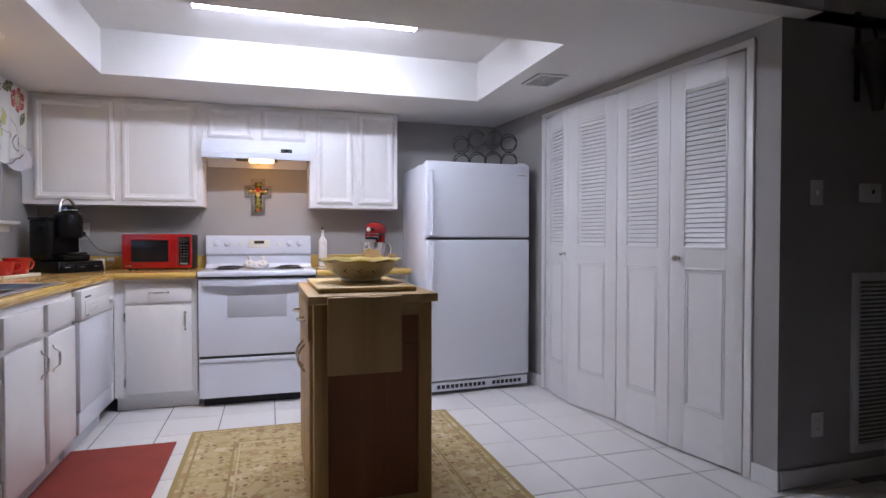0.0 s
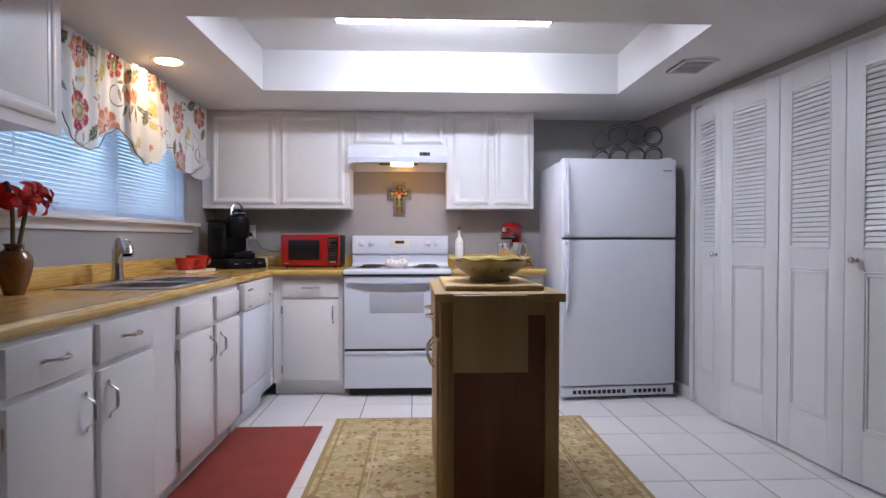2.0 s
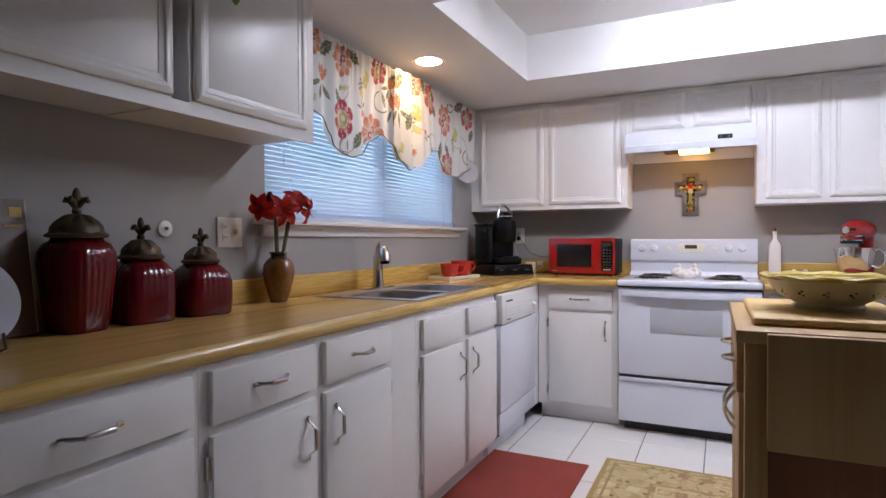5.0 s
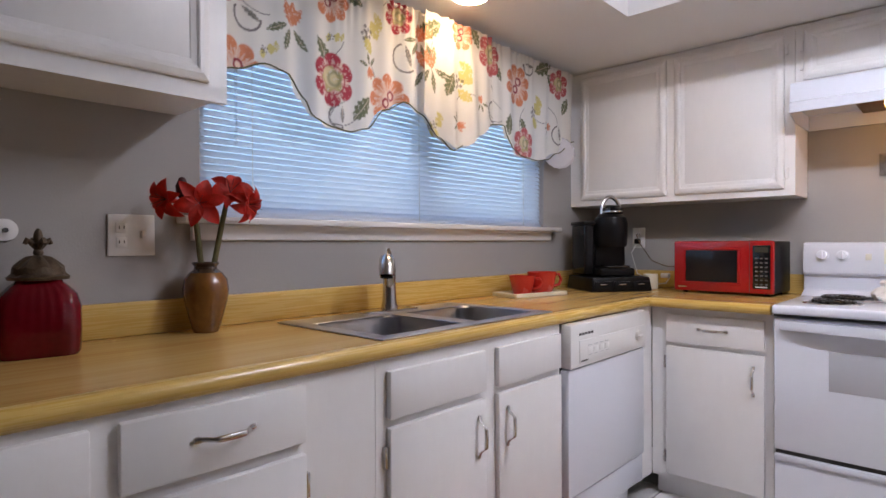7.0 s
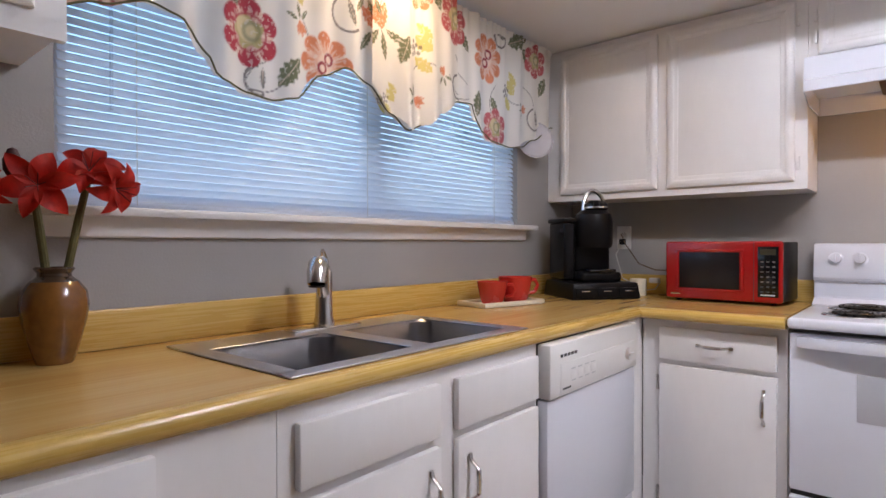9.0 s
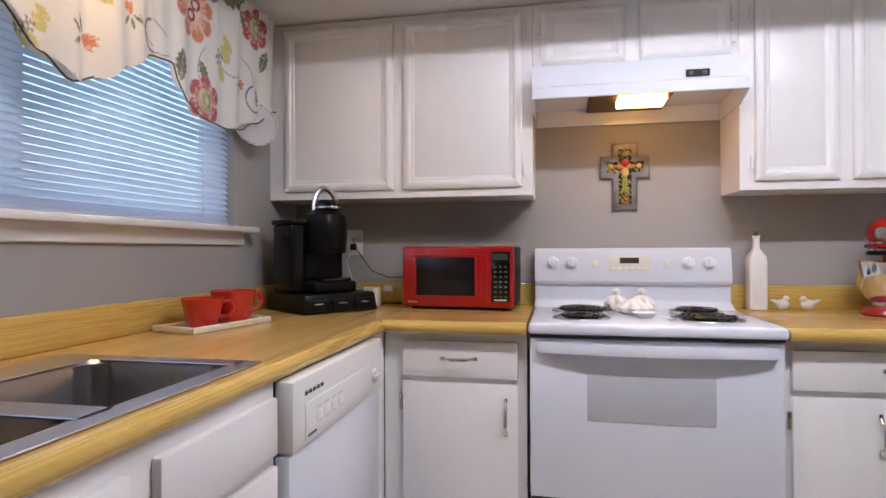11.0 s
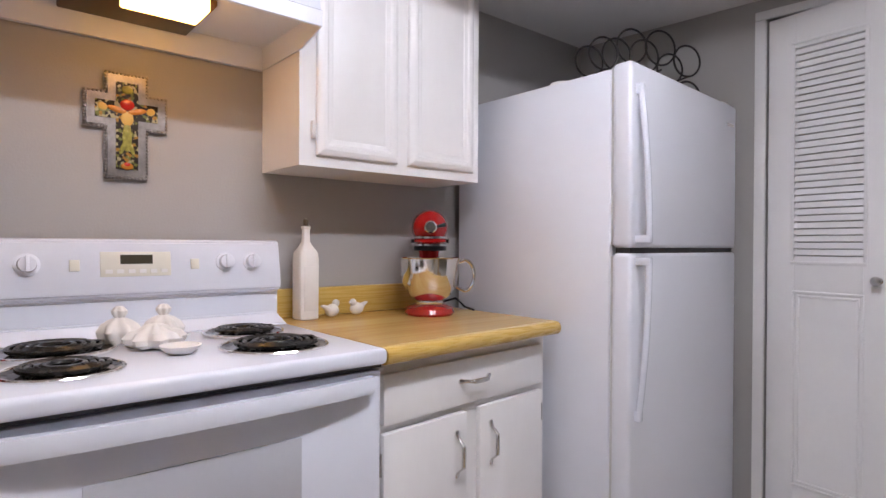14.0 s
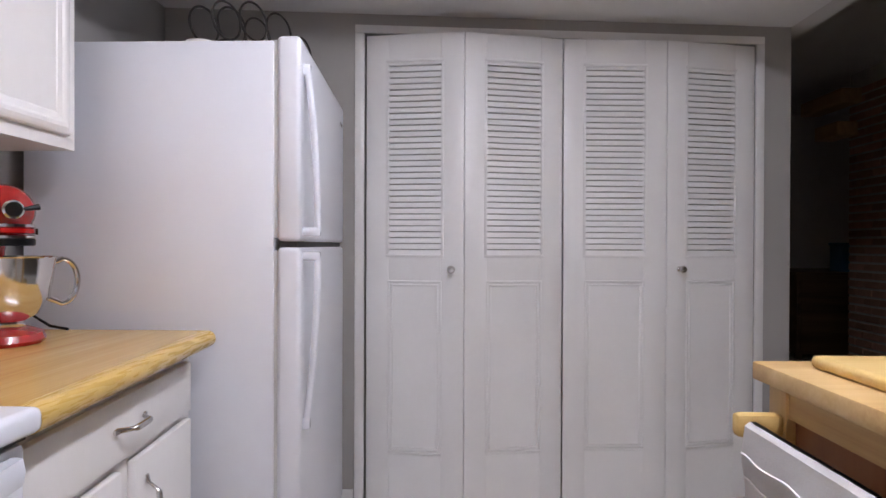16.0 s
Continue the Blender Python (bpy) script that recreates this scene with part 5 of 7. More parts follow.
def printed(y, z):
    p = Print(y, z)
    for cy, cz, r, a, sw in ((2.97, 1.70, 0.10, 4.4, 1.2), (3.02, 1.60, 0.09, 1.9, 1.1), (3.03, 1.76, 0.12, 0.1, 0.9), (2.88, 1.93, 0.11, 4.9, 1.1), (3.52, 1.93, 0.13, 2.6, 1.1),
                             (3.84, 1.86, 0.12, 3.6, 1.6), (3.93, 1.95, 0.15, 3.5, 0.9), (4.16, 1.77, 0.10, 2.2, 1.4), (4.32, 1.80, 0.10, 0.2, 1.2), (4.28, 1.93, 0.13, 3.9, 0.9),
                             (3.25, 2.02, 0.10, 1.0, 1.5), (2.66, 2.00, 0.10, 3.6, 1.4), (3.62, 1.74, 0.08, 1.2, 1.3)):
        p.stroke(cy, cz, r, a, sw)
    for cy, cz, r, a in ((2.61, 1.88, 0.045, 2.6), (2.97, 1.63, 0.040, 1.6), (3.29, 1.91, 0.055, 1.9), (3.80, 1.775, 0.045, 1.7), (4.43, 1.76, 0.050, 1.8), (2.87, 2.06, 0.04, 4.0), (4.13, 2.06, 0.04, 3.0)):
        p.stroke(cy, cz, r, a, 3.6, INK, 0.0045)
        p.leaf(cy + 0.012, cz + 0.008, r * 0.85, 0.26, a, (0.22, 0.21, 0.19))
    for cy, cz, ln, a in ((3.07, 1.675, 0.055, 0.9), (2.90, 1.84, 0.052, -0.9), (3.40, 2.045, 0.065, 0.6), (3.67, 2.085, 0.050, -1.1), (3.95, 1.745, 0.050, 1.4), (4.27, 2.085, 0.070, 0.4),
                          (4.35, 2.03, 0.045, -0.8), (4.48, 1.92, 0.045, 1.2), (2.80, 2.05, 0.055, 0.7), (3.02, 2.07, 0.05, -0.5), (3.50, 1.84, 0.050, 1.2), (4.09, 1.76, 0.04, -1.0), (3.87, 1.98, 0.045, 2.2)):
        p.leaf(cy, cz, ln * 1.15, 0.46, a, GREEN)
    for cy, cz, r, a in ((3.60, 1.87, 0.065, 1.5), (4.22, 1.85, 0.062, 1.3), (3.12, 1.96, 0.060, 1.1), (2.95, 1.905, 0.030, 0.2), (3.44, 1.665, 0.040, 1.3), (2.68, 1.79, 0.03, 0.6)):
        p.pods(cy, cz, r, a)
    for cy, cz, r, a in ((2.765, 1.90, 0.062, 1.4), (3.40, 1.90, 0.068, 1.9), (3.36, 2.00, 0.05, 1.2), (3.56, 1.685, 0.034, -0.3), (3.105, 1.83, 0.034, -1.2), (4.335, 1.79, 0.03, 0.4), (3.70, 1.80, 0.028, 2.0)):
        p.tulip(cy, cz, r, a)
    for cy, cz, r, t in ((2.56, 1.70, 0.090, 0.2), (3.21, 1.735, 0.088, 0.1), (4.035, 1.95, 0.092, 0.3), (2.93, 2.03, 0.070, 0.0), (3.58, 2.07, 0.06, 0.5), (2.70, 2.06, 0.06, 0.2)):
        p.lobed(cy, cz, r * 1.14, 8, t, ORANGE, "rings")
    for cy, cz, r, t in ((2.94, 1.755, 0.082, 0.52), (3.79, 2.03, 0.085, 0.4), (4.10, 1.67, 0.074, 0.5), (4.42, 2.03, 0.070, 0.5), (2.54, 1.98, 0.07, 0.4), (3.25, 2.06, 0.06, 0.3)):
        p.lobed(cy, cz, r * 1.17, 6, t, RED if cy < 3.5 else ROSE, "leafy")
    return p.col


def cloth(y0, y1, off, low, name, parent, amp=0.012, n=560, nz=112):
    """A hanging sheet from the rod down to its hem, in soft folds that open towards the hem."""
    ys = np.repeat(np.linspace(y0, y1, n + 1), nz + 1)
    lows = np.repeat(np.array([low(y) for y in np.linspace(y0, y1, n + 1)]), nz + 1)
    sv = np.tile(np.linspace(0, 1, nz + 1), n + 1)
    zs = lows + (2.115 - lows) * sv
    fold = amp * (0.6 * np.sin(ys * 31 + 1.5 * np.sin(ys * 9)) + 0.4 * np.sin(ys * 57 + 2)) * (1.2 - 0.7 * sv) + 0.02 * (1 - sv) * np.sin(ys * 5.3 + 0.6)
    fold += 0.006 * sv ** 6 * np.sin(ys * 140 + 3 * np.sin(ys * 23))
    o = ORIGIN[parent]
    co = np.stack((VX + off + fold - o.x, ys - o.y, zs - o.z), 1)
    k = (np.arange(n)[:, None] * (nz + 1) + np.arange(nz)[None, :]).ravel()
    faces = np.stack((k, k + nz + 1, k + nz + 2, k + 1), 1)
    me = bpy.data.meshes.new(name)
    me.from_pydata(co.tolist(), [], faces.tolist())
    layer = me.color_attributes.new("print", "FLOAT_COLOR", "POINT")
    layer.data.foreach_set("color", np.concatenate((printed(ys, zs), np.ones((len(ys), 1))), 1).astype(np.float32).ravel())
    me.materials.append(M["floral"])
    for f in me.polygons:
        f.use_smooth = True
    ob = new(name, me)
    ob.parent = parent
    ORIGIN[ob] = o
    return ob


part("rod", tube([(VX, 2.42, 2.105), (VX, 4.58, 2.105)], 0.009, 10), M["trim"], val)
cloth(2.44, 4.56, 0.012, hem, "swag", val)
cloth(3.36, 3.80, 0.045, lambda y: hem(y) - 0.004, "jabot", val, 0.016, 130)
pts = [(VX + 0.03 + 0.02 * math.sin(y * 5.3 + 0.6), y, hem(y) - 0.001) for y in [2.44 + 2.12 * i / 120 for i in range(121)]]
part("piping", tube(pts, 0.0028, 6), M["stem"], val, "dark corded hem")
# white strainer hung at the valance's end
sn = thing("hanging_strainer", None, "white mesh strainer with a frilled rim hanging beside the window", "strainer", matrix=Matrix.Translation((XW + 0.07, 4.45, 1.668)) @ Matrix.Rotation(radians(-42), 4, "Z") @ Matrix.Rotation(radians(82), 4, "Y"))
bm = lathe([(0.0, -0.040), (0.040, -0.034), (0.066, -0.018), (0.080, 0.0), (0.088, 0.003), (0.082, 0.005), (0.064, -0.014), (0.038, -0.030), (0.0, -0.036)], 56)
for v in bm.verts:
    if math.hypot(v.co.x, v.co.y) > 0.078:
        v.co.z += 0.0035 * math.sin(18 * math.atan2(v.co.y, v.co.x))
part("basket", bm, M["net"], sn)
part("net", lathe([(0.0, 0.007), (0.05, 0.006), (0.079, 0.003), (0.079, 0.001), (0.0, 0.004)], 40), M["net"], sn, "pale grey net cover")
part("handle", tube([(-0.080, 0.0, 0.0), (-0.13, 0.0, -0.02), (-0.20, 0.0, -0.055)], 0.004, 8), M["trim"], sn)


# ---- small things on the worktops ----
def fleur(bm, z, s):
    """A small cast fleur-de-lis finial."""
    bmesh.ops.create_uvsphere(bm, u_segments=12, v_segments=8, radius=0.013 * s, matrix=Matrix.Translation((0, 0, z + 0.012 * s)))
    bmesh.ops.create_uvsphere(bm, u_segments=10, v_segments=8, radius=0.017 * s, matrix=Matrix.Translation((0, 0, z + 0.052 * s)) @ Matrix.Diagonal((0.6, 0.7, 1.7, 1)))
    for k in range(4):
        a = math.pi / 2 * k + 0.4
        q = Vector((math.cos(a), math.sin(a), 0))
        tube([q * 0.004 * s + Vector((0, 0, z + 0.022 * s)), q * 0.018 * s + Vector((0, 0, z + 0.04 * s)), q * 0.029 * s + Vector((0, 0, z + 0.047 * s)), q * 0.034 * s + Vector((0, 0, z + 0.036 * s))], [0.006 * s, 0.008 * s, 0.0085 * s, 0.006 * s], 8, bm)


def canister(x, y, body, lid_r, turn, size_word, squash, ribs, s):
    m = Matrix.Translation((x, y, ZT)) @ Matrix.Rotation(radians(turn), 4, "Z")
    c = thing("canister", None, size_word + " dark red glass canister with an ornate bronze lid", "canister", "red canisters", matrix=m)
    bm = lathe(body, 168, squash=squash)
    for v in bm.verts:
            r = math.hypot(v.co.x, v.co.y)
            if (0.02 if ribs else body[3][1] - 0.01) < v.co.z < body[-2][1] and r > 0.04:
                a = math.atan2(v.co.y, v.co.x)
                k = 1 + (0.007 if ribs else 0.007) * math.cos(28 * a)
                v.co.x *= k
                v.co.y *= k
    part("jar", bm, M["red_glass"], c)
    zt = body[-1][1]
    prof = [(lid_r * 0.8, zt - 0.006), (lid_r * 1.14, zt - 0.004), (lid_r * 1.18, zt + 0.003), (lid_r, zt + 0.009), (lid_r * 0.97, zt + 0.024), (lid_r * 0.8, zt + 0.040 * s), (lid_r * 0.5, zt + 0.056 * s), (lid_r * 0.2, zt + 0.064 * s), (0, zt + 0.065 * s)]
    lid = lathe(prof, 48)
    for v in lid.verts:
        r = math.hypot(v.co.x, v.co.y)
        if zt + 0.008 < v.co.z < zt + 0.06 * s and r > 0.01:
            v.co.z += 0.0025 * math.sin(9 * math.atan2(v.co.y, v.co.x)) + 0.0015 * math.sin(23 * math.atan2(v.co.y, v.co.x))
    ld = part("lid", lid, M["bronze"], c, "ornate dark bronze lid")
    bm = bmesh.new()
    fleur(bm, zt + 0.060 * s, s)
    part("finial", bm, M["bronze"], ld, "fleur-de-lis finial")


canister(-1.160, 1.655, [(0.061, 0), (0.066, 0.008), (0.073, 0.07), (0.081, 0.145), (0.085, 0.19), (0.082, 0.218), (0.071, 0.240), (0.057, 0.250), (0.054, 0.262)], 0.066, 8, "tall ribbed", 3.2, True, 0.95)
canister(-1.163, 1.850, [(0.072, 0), (0.077, 0.008), (0.079, 0.055), (0.079, 0.125), (0.074, 0.155), (0.060, 0.177), (0.049, 0.187), (0.046, 0.197)], 0.056, -6, "middle-sized square", 5.0, False, 0.88)
canister(-1.150, 2.062, [(0.076, 0), (0.081, 0.008), (0.083, 0.06), (0.082, 0.112), (0.074, 0.140), (0.058, 0.158), (0.047, 0.167), (0.043, 0.177)], 0.053, -10, "small square", 5.0, False, 0.82)

# vase with red amaryllis
VXX, VYY = -1.178, 2.472
vs = thing("flower_vase", (VXX, VYY, ZT), "brown glazed vase of red silk flowers on the worktop", "vase")
part("vase", lathe([(0.033, 0), (0.036, 0.004), (0.045, 0.036), (0.059, 0.090), (0.0635, 0.122), (0.0595, 0.152), (0.045, 0.172)], 40, (VXX, VYY, ZT)), M["vase"], vs)
part("vase_neck", lathe([(0.0452, 0.1715), (0.032, 0.182), (0.031, 0.189), (0.038, 0.199), (0.035, 0.202), (0.026, 0.191), (0.026, 0.170)], 40, (VXX, VYY, ZT)), M["vase_neck"], vs, "dark glazed neck")


def bloom(centre, facing, size, parent, mat):
    """Six pointed, cupped petals round a heart."""
    rot = Vector(facing).to_track_quat("Z", "Y").to_matrix().to_4x4()
    m = Matrix.Translation(centre) @ rot
    for k in range(6):
        bm = bmesh.new()
        rows = []
        L, W = size * random.uniform(0.88, 1.12), size * (0.30 if k % 2 else 0.24)
        curl, twist = random.uniform(0.35, 0.75), random.uniform(-0.35, 0.35)
        for i in range(10):
            s = i / 9
            w = W * math.sin(math.pi * min(1.0, 0.10 + 0.9 * s ** 0.85)) ** 0.85 + 0.0006
            out = L * (0.04 + 0.96 * s) * (1 - 0.10 * curl * s * s)
            up = L * (0.50 * s - curl * s ** 2.4)
            rows.append([bm.verts.new((out, w * q, up + 0.42 * q * q * w + twist * q * w * s)) for q in (-1, -0.5, 0, 0.5, 1)])
        for a, b in zip(rows, rows[1:]):
            for j in range(4):
                bm.faces.new((a[j], a[j + 1], b[j + 1], b[j]))
        bmesh.ops.solidify(bm, geom=list(bm.faces), thickness=0.0008)
        bmesh.ops.transform(bm, verts=bm.verts, matrix=m @ Matrix.Rotation(k * math.pi / 3 + 0.2, 4, "Z"))
        part("petal", bm, mat, parent)
    bm = bmesh.new()
    for k in range(5):
        a = k * 1.26
        tube([m @ Vector((0, 0, 0)), m @ Vector((0.01 * math.cos(a), 0.01 * math.sin(a), size * 0.35)), m @ Vector((0.018 * math.cos(a), 0.018 * math.sin(a), size * 0.6))], 0.0008, 5, bm)
    part("stamen", bm, M["petal_dark"], parent)


random.seed(4)
stems = (((-1.172, 2.458, 1.10), (-1.160, 2.440, 1.22), (-1.158, 2.432, 1.275)), ((-1.176, 2.492, 1.10), (-1.165, 2.514, 1.23), (-1.160, 2.530, 1.31)))
for s in stems:
    part("stem", tube(s, [0.0085, 0.008, 0.007], 10), M["stem"], vs)
for cpos, face, size in (((-1.150, 2.352, 1.302), (0.35, -0.9, -0.15), 0.066), ((-1.118, 2.428, 1.292), (0.93, -0.35, 0.05), 0.074), ((-1.125, 2.522, 1.328), (0.75, -0.2, 0.6), 0.072), ((-1.115, 2.566, 1.296), (0.75, 0.55, -0.35), 0.072)):
    root = Vector((-1.158, 2.432, 1.275)) if cpos[1] < 2.48 else Vector((-1.160, 2.530, 1.31))
    part("flower_stalk", tube([root, (root + Vector(cpos)) / 2 + Vector((0, 0, 0.006)), Vector(cpos)], [0.0055, 0.006, 0.009], 8), M["petal"], vs)
    bloom(cpos, face, size, vs, M["petal"])
part("bud", lathe([(0.004, 0), (0.016, 0.02), (0.017, 0.04), (0.008, 0.062), (0, 0.066)], 12, (-1.150, 2.395, 1.300)), M["petal_dark"], vs, "dark wilted bud")


# wall plates
def plate(name, label, cat, centre, w, h, normal_axis, out):
    """A bevelled wall plate, 6 mm thick. normal_axis 0: on a wall across x; 1: across y."""
    c = Vector(centre)
    t = thing(name, centre, label, cat)
    bm = bmesh.new()
    if normal_axis == 0:
        box(bm, min(c.x, c.x + out * 0.007), max(c.x, c.x + out * 0.007), c.y - w / 2, c.y + w / 2, c.z - h / 2, c.z + h / 2, 0.0025)
    else:
        box(bm, c.x - w / 2, c.x + w / 2, min(c.y, c.y + out * 0.007), max(c.y, c.y + out * 0.007), c.z - h / 2, c.z + h / 2, 0.0025)
    part("plate", bm, M["plastic"], t)
    return t


def socket_on(t, centre, axis, out, mat="plastic"):
    c = Vector(centre)
    for dz in (-0.02, 0.02):
        bm = bmesh.new()
        if axis == 0:
            box(bm, c.x + min(out * 0.006, out * 0.0095), c.x + max(out * 0.006, out * 0.0095), c.y - 0.014, c.y + 0.014, c.z + dz - 0.014, c.z + dz + 0.014, 0.001)
        else:
            box(bm, c.x - 0.014, c.x + 0.014, c.y + min(out * 0.006, out * 0.0095), c.y + max(out * 0.006, out * 0.0095), c.z + dz - 0.014, c.z + dz + 0.014, 0.001)
        part("socket", bm, M[mat], t)
        for du in (-0.006, 0.006):
            bm = bmesh.new()
            if axis == 0:
                box(bm, c.x + min(out * 0.009, out * 0.0102), c.x + max(out * 0.009, out * 0.0102), c.y + du - 0.0012, c.y + du + 0.0012, c.z + dz - 0.003, c.z + dz + 0.006)
            else:
                box(bm, c.x + du - 0.0012, c.x + du + 0.0012, c.y + min(out * 0.009, out * 0.0102), c.y + max(out * 0.009, out * 0.0102), c.z + dz - 0.003, c.z + dz + 0.006)
            part("slot", bm, M["ink"], t)


p1 = plate("outlet_plate", "white double wall plate with outlet and switch", "outlet", (XW + 0.001, 2.305, 1.205), 0.122, 0.115, 0, 1)
socket_on(p1, (XW + 0.001, 2.278, 1.205), 0, 1)
part("toggle", a_box(XW + 0.006, XW + 0.022, 2.327, 2.337, 1.197, 1.217, 0.002), M["plastic"], p1)
p2 = plate("outlet_plate", "white wall outlet with plugs behind the coffee maker", "outlet", (-0.975, YB - 0.001, 1.205), 0.075, 0.118, 1, -1)
socket_on(p2, (-0.975, YB - 0.001, 1.205), 1, -1)
part("plug", a_box(-0.99, -0.96, YB - 0.04, YB - 0.010, 1.17, 1.20, 0.006), M["black"], p2)
bm = lathe([(0.028, 0), (0.027, 0.006), (0.012, 0.010), (0.0, 0.010)], 24)
bmesh.ops.rotate(bm, verts=bm.verts, matrix=Matrix.Rotation(radians(90), 3, "Y"))
bmesh.ops.translate(bm, verts=bm.verts, vec=(XW + 0.001, 2.02, 1.215))
rp = thing("round_wall_plate", (XW + 0.001, 2.02, 1.215), "round white cable plate on the wall", "wall plate")
part("disc", bm, M["plastic"], rp)
bm = lathe([(0.006, 0), (0.006, 0.012), (0.0, 0.012)], 12)
bmesh.ops.rotate(bm, verts=bm.verts, matrix=Matrix.Rotation(radians(90), 3, "Y"))
bmesh.ops.translate(bm, verts=bm.verts, vec=(XW + 0.003, 2.02, 1.215))
part("socket", bm, M["ink"], rp)

# cookbook and a plate on an easel
bk = thing("cookbook", None, "tall brown cookbook leaning against the wall", "book", matrix=Matrix.Translation((-1.195, 1.425, ZT + 0.002)) @ Matrix.Rotation(radians(-9), 4, "Y") @ Matrix.Rotation(radians(0), 4, "Z"))
part("cover", a_box(-0.012, 0.012, -0.14, 0.14, 0.0, 0.36, 0.003), M["cover"], bk)
part("pages", a_box(-0.009, 0.009, -0.136, 0.143, 0.004, 0.356), M["pages"], bk)
for z, h, w in ((0.31, 0.028, 0.030), (0.285, 0.006, 0.045)):
    part("title_bar", a_box(0.0115, 0.0132, 0.13 - w, 0.13, z, z + h), M["gold"], bk)
es = thing("plate_easel", (-1.06, 1.33, ZT), "black wire easel on the worktop", "easel")
for y in (1.275, 1.385):
    part("wire", tube([(-0.985, y, ZT + 0.045), (-0.975, y, ZT + 0.012), (-1.0, y, ZT + 0.004), (-1.08, y, ZT + 0.005), (-1.12, y, ZT + 0.09)], 0.0035, 8), M["iron"], es)
part("cross_wire", tube([(-1.12, 1.275, ZT + 0.09), (-1.12, 1.385, ZT + 0.09)], 0.0035, 8), M["iron"], es)
dp = thing("display_plate", None, "white ceramic plate with a yellow and green fruit motif", "plate", matrix=Matrix.Translation((-1.03, 1.33, ZT + 0.115)) @ Matrix.Rotation(radians(72), 4, "Y"))
part("dish", lathe([(0.0, -0.004), (0.06, -0.004), (0.075, 0.004), (0.105, 0.012), (0.106, 0.015), (0.075, 0.008), (0.06, 0.0), (0.0, 0.0)], 48), M["enamel"], dp)
for x, y, mm in ((-0.02, 0.012, "gold"), (0.012, -0.008, "gold"), (0.0, 0.032, "leaf"), (-0.012, -0.028, "leaf")):
    bm = bmesh.new()
    bmesh.ops.create_uvsphere(bm, u_segments=10, v_segments=6, radius=0.018, matrix=Matrix.Translation((x, y, 0.001)) @ Matrix.Diagonal((1, 0.7, 0.12, 1)))
    part("fruit_motif", bm, M[mm], dp)

# tray with two red cups
tr = thing("serving_tray", None, "cream rectangular ceramic tray on the worktop", "tray", matrix=Matrix.Translation((-1.115, 4.035, ZT)) @ Matrix.Rotation(radians(-12), 4, "Z"))
bm = a_box(-0.075, 0.075, -0.155, 0.155, 0.001, 0.007, 0.002)
for b in ((-0.085, -0.073, -0.167, 0.167), (0.073, 0.085, -0.167, 0.167), (-0.073, 0.073, -0.167, -0.155), (-0.073, 0.073, 0.155, 0.167)):
    box(bm, *b, 0.001, 0.020, 0.003)
part("tray", bm, M["cream"], tr)
cup = thing("tea_cup", None, "red glazed cup on the cream tray", "cup", "red cups", matrix=Matrix.Translation((-1.120, 3.975, ZT + 0.0075)) @ Matrix.Rotation(radians(35), 4, "Z") @ Matrix.Diagonal((1.15, 1.15, 1.16, 1)))
part("body", lathe([(0.0, 0.0), (0.036, 0.0), (0.038, 0.007), (0.044, 0.022), (0.053, 0.070), (0.055, 0.078), (0.052, 0.078), (0.042, 0.024), (0.0, 0.012)], 36), M["red_cup"], cup)
part("handle", tube([(0.050, 0, 0.066), (0.070, 0, 0.068), (0.080, 0, 0.050), (0.070, 0, 0.030), (0.044, 0, 0.024)], 0.006, 10), M["red_cup"], cup)
copy_thing(cup, Matrix.Translation((-1.095, 4.105, ZT + 0.0075)) @ Matrix.Rotation(radians(60), 4, "Z") @ Matrix.Diagonal((1.15, 1.15, 1.16, 1)))

# coffee maker on a pod drawer
KM = Matrix.Translation((-0.995, 4.595, ZT + 0.001)) @ Matrix.Rotation(radians(53), 4, "Z")
pod = thing("pod_drawer", None, "black coffee pod drawer under the coffee maker", "drawer box", matrix=KM)
bm = a_box(-0.168, 0.168, -0.165, 0.165, 0.0, 0.074, 0.008)
for v in bm.verts:
    k = 1 - 0.06 * v.co.z / 0.074
    v.co.x *= k
    v.co.y *= k
part("case", bm, M["black"], pod)
for x in (-0.105, 0.0, 0.105):
    fr_ = part("drawer_front", a_box(x - 0.046, x + 0.046, -0.1665, -0.158, 0.008, 0.052, 0.002), M["black"], pod)
    part("pull", a_box(x - 0.020, x + 0.020, -0.170, -0.165, 0.036, 0.040, 0.001), M["chrome"], fr_, "thin silver pull")
cf = thing("coffee_maker", None, "black single-cup coffee maker with a silver handle", "coffee maker", matrix=KM @ Matrix.Translation((0.0, 0.01, 0.075)))
part("base", a_box(-0.098, 0.098, -0.13, 0.13, 0.0, 0.045, 0.014, 3), M["black"], cf)
part("column", a_box(-0.092, 0.098, -0.03, 0.13, 0.040, 0.29, 0.022, 3), M["black"], cf)
bm = lathe([(0.080, 0.0), (0.086, 0.015), (0.088, 0.12), (0.080, 0.155), (0.056, 0.175), (0.0, 0.178)], 36, (0.005, -0.035, 0.155))
part("head", bm, M["black"], cf)
part("brew_top", lathe([(0.046, 0.0), (0.052, 0.01), (0.05, 0.03), (0.036, 0.044), (0, 0.047)], 30, (0.012, -0.05, 0.328)), M["black_gloss"], cf)
part("ring", lathe([(0.0535, 0.0), (0.0545, 0.004), (0.0535, 0.008)], 30, (0.012, -0.05, 0.337)), M["chrome"], cf)
part("water_tank", a_box(-0.152, -0.094, -0.055, 0.12, 0.004, 0.275, 0.014, 3), M["smoke"], cf, "smoked plastic water tank")
part("tank_lid", a_box(-0.156, -0.090, -0.06, 0.124, 0.272, 0.292, 0.006), M["black"], cf)
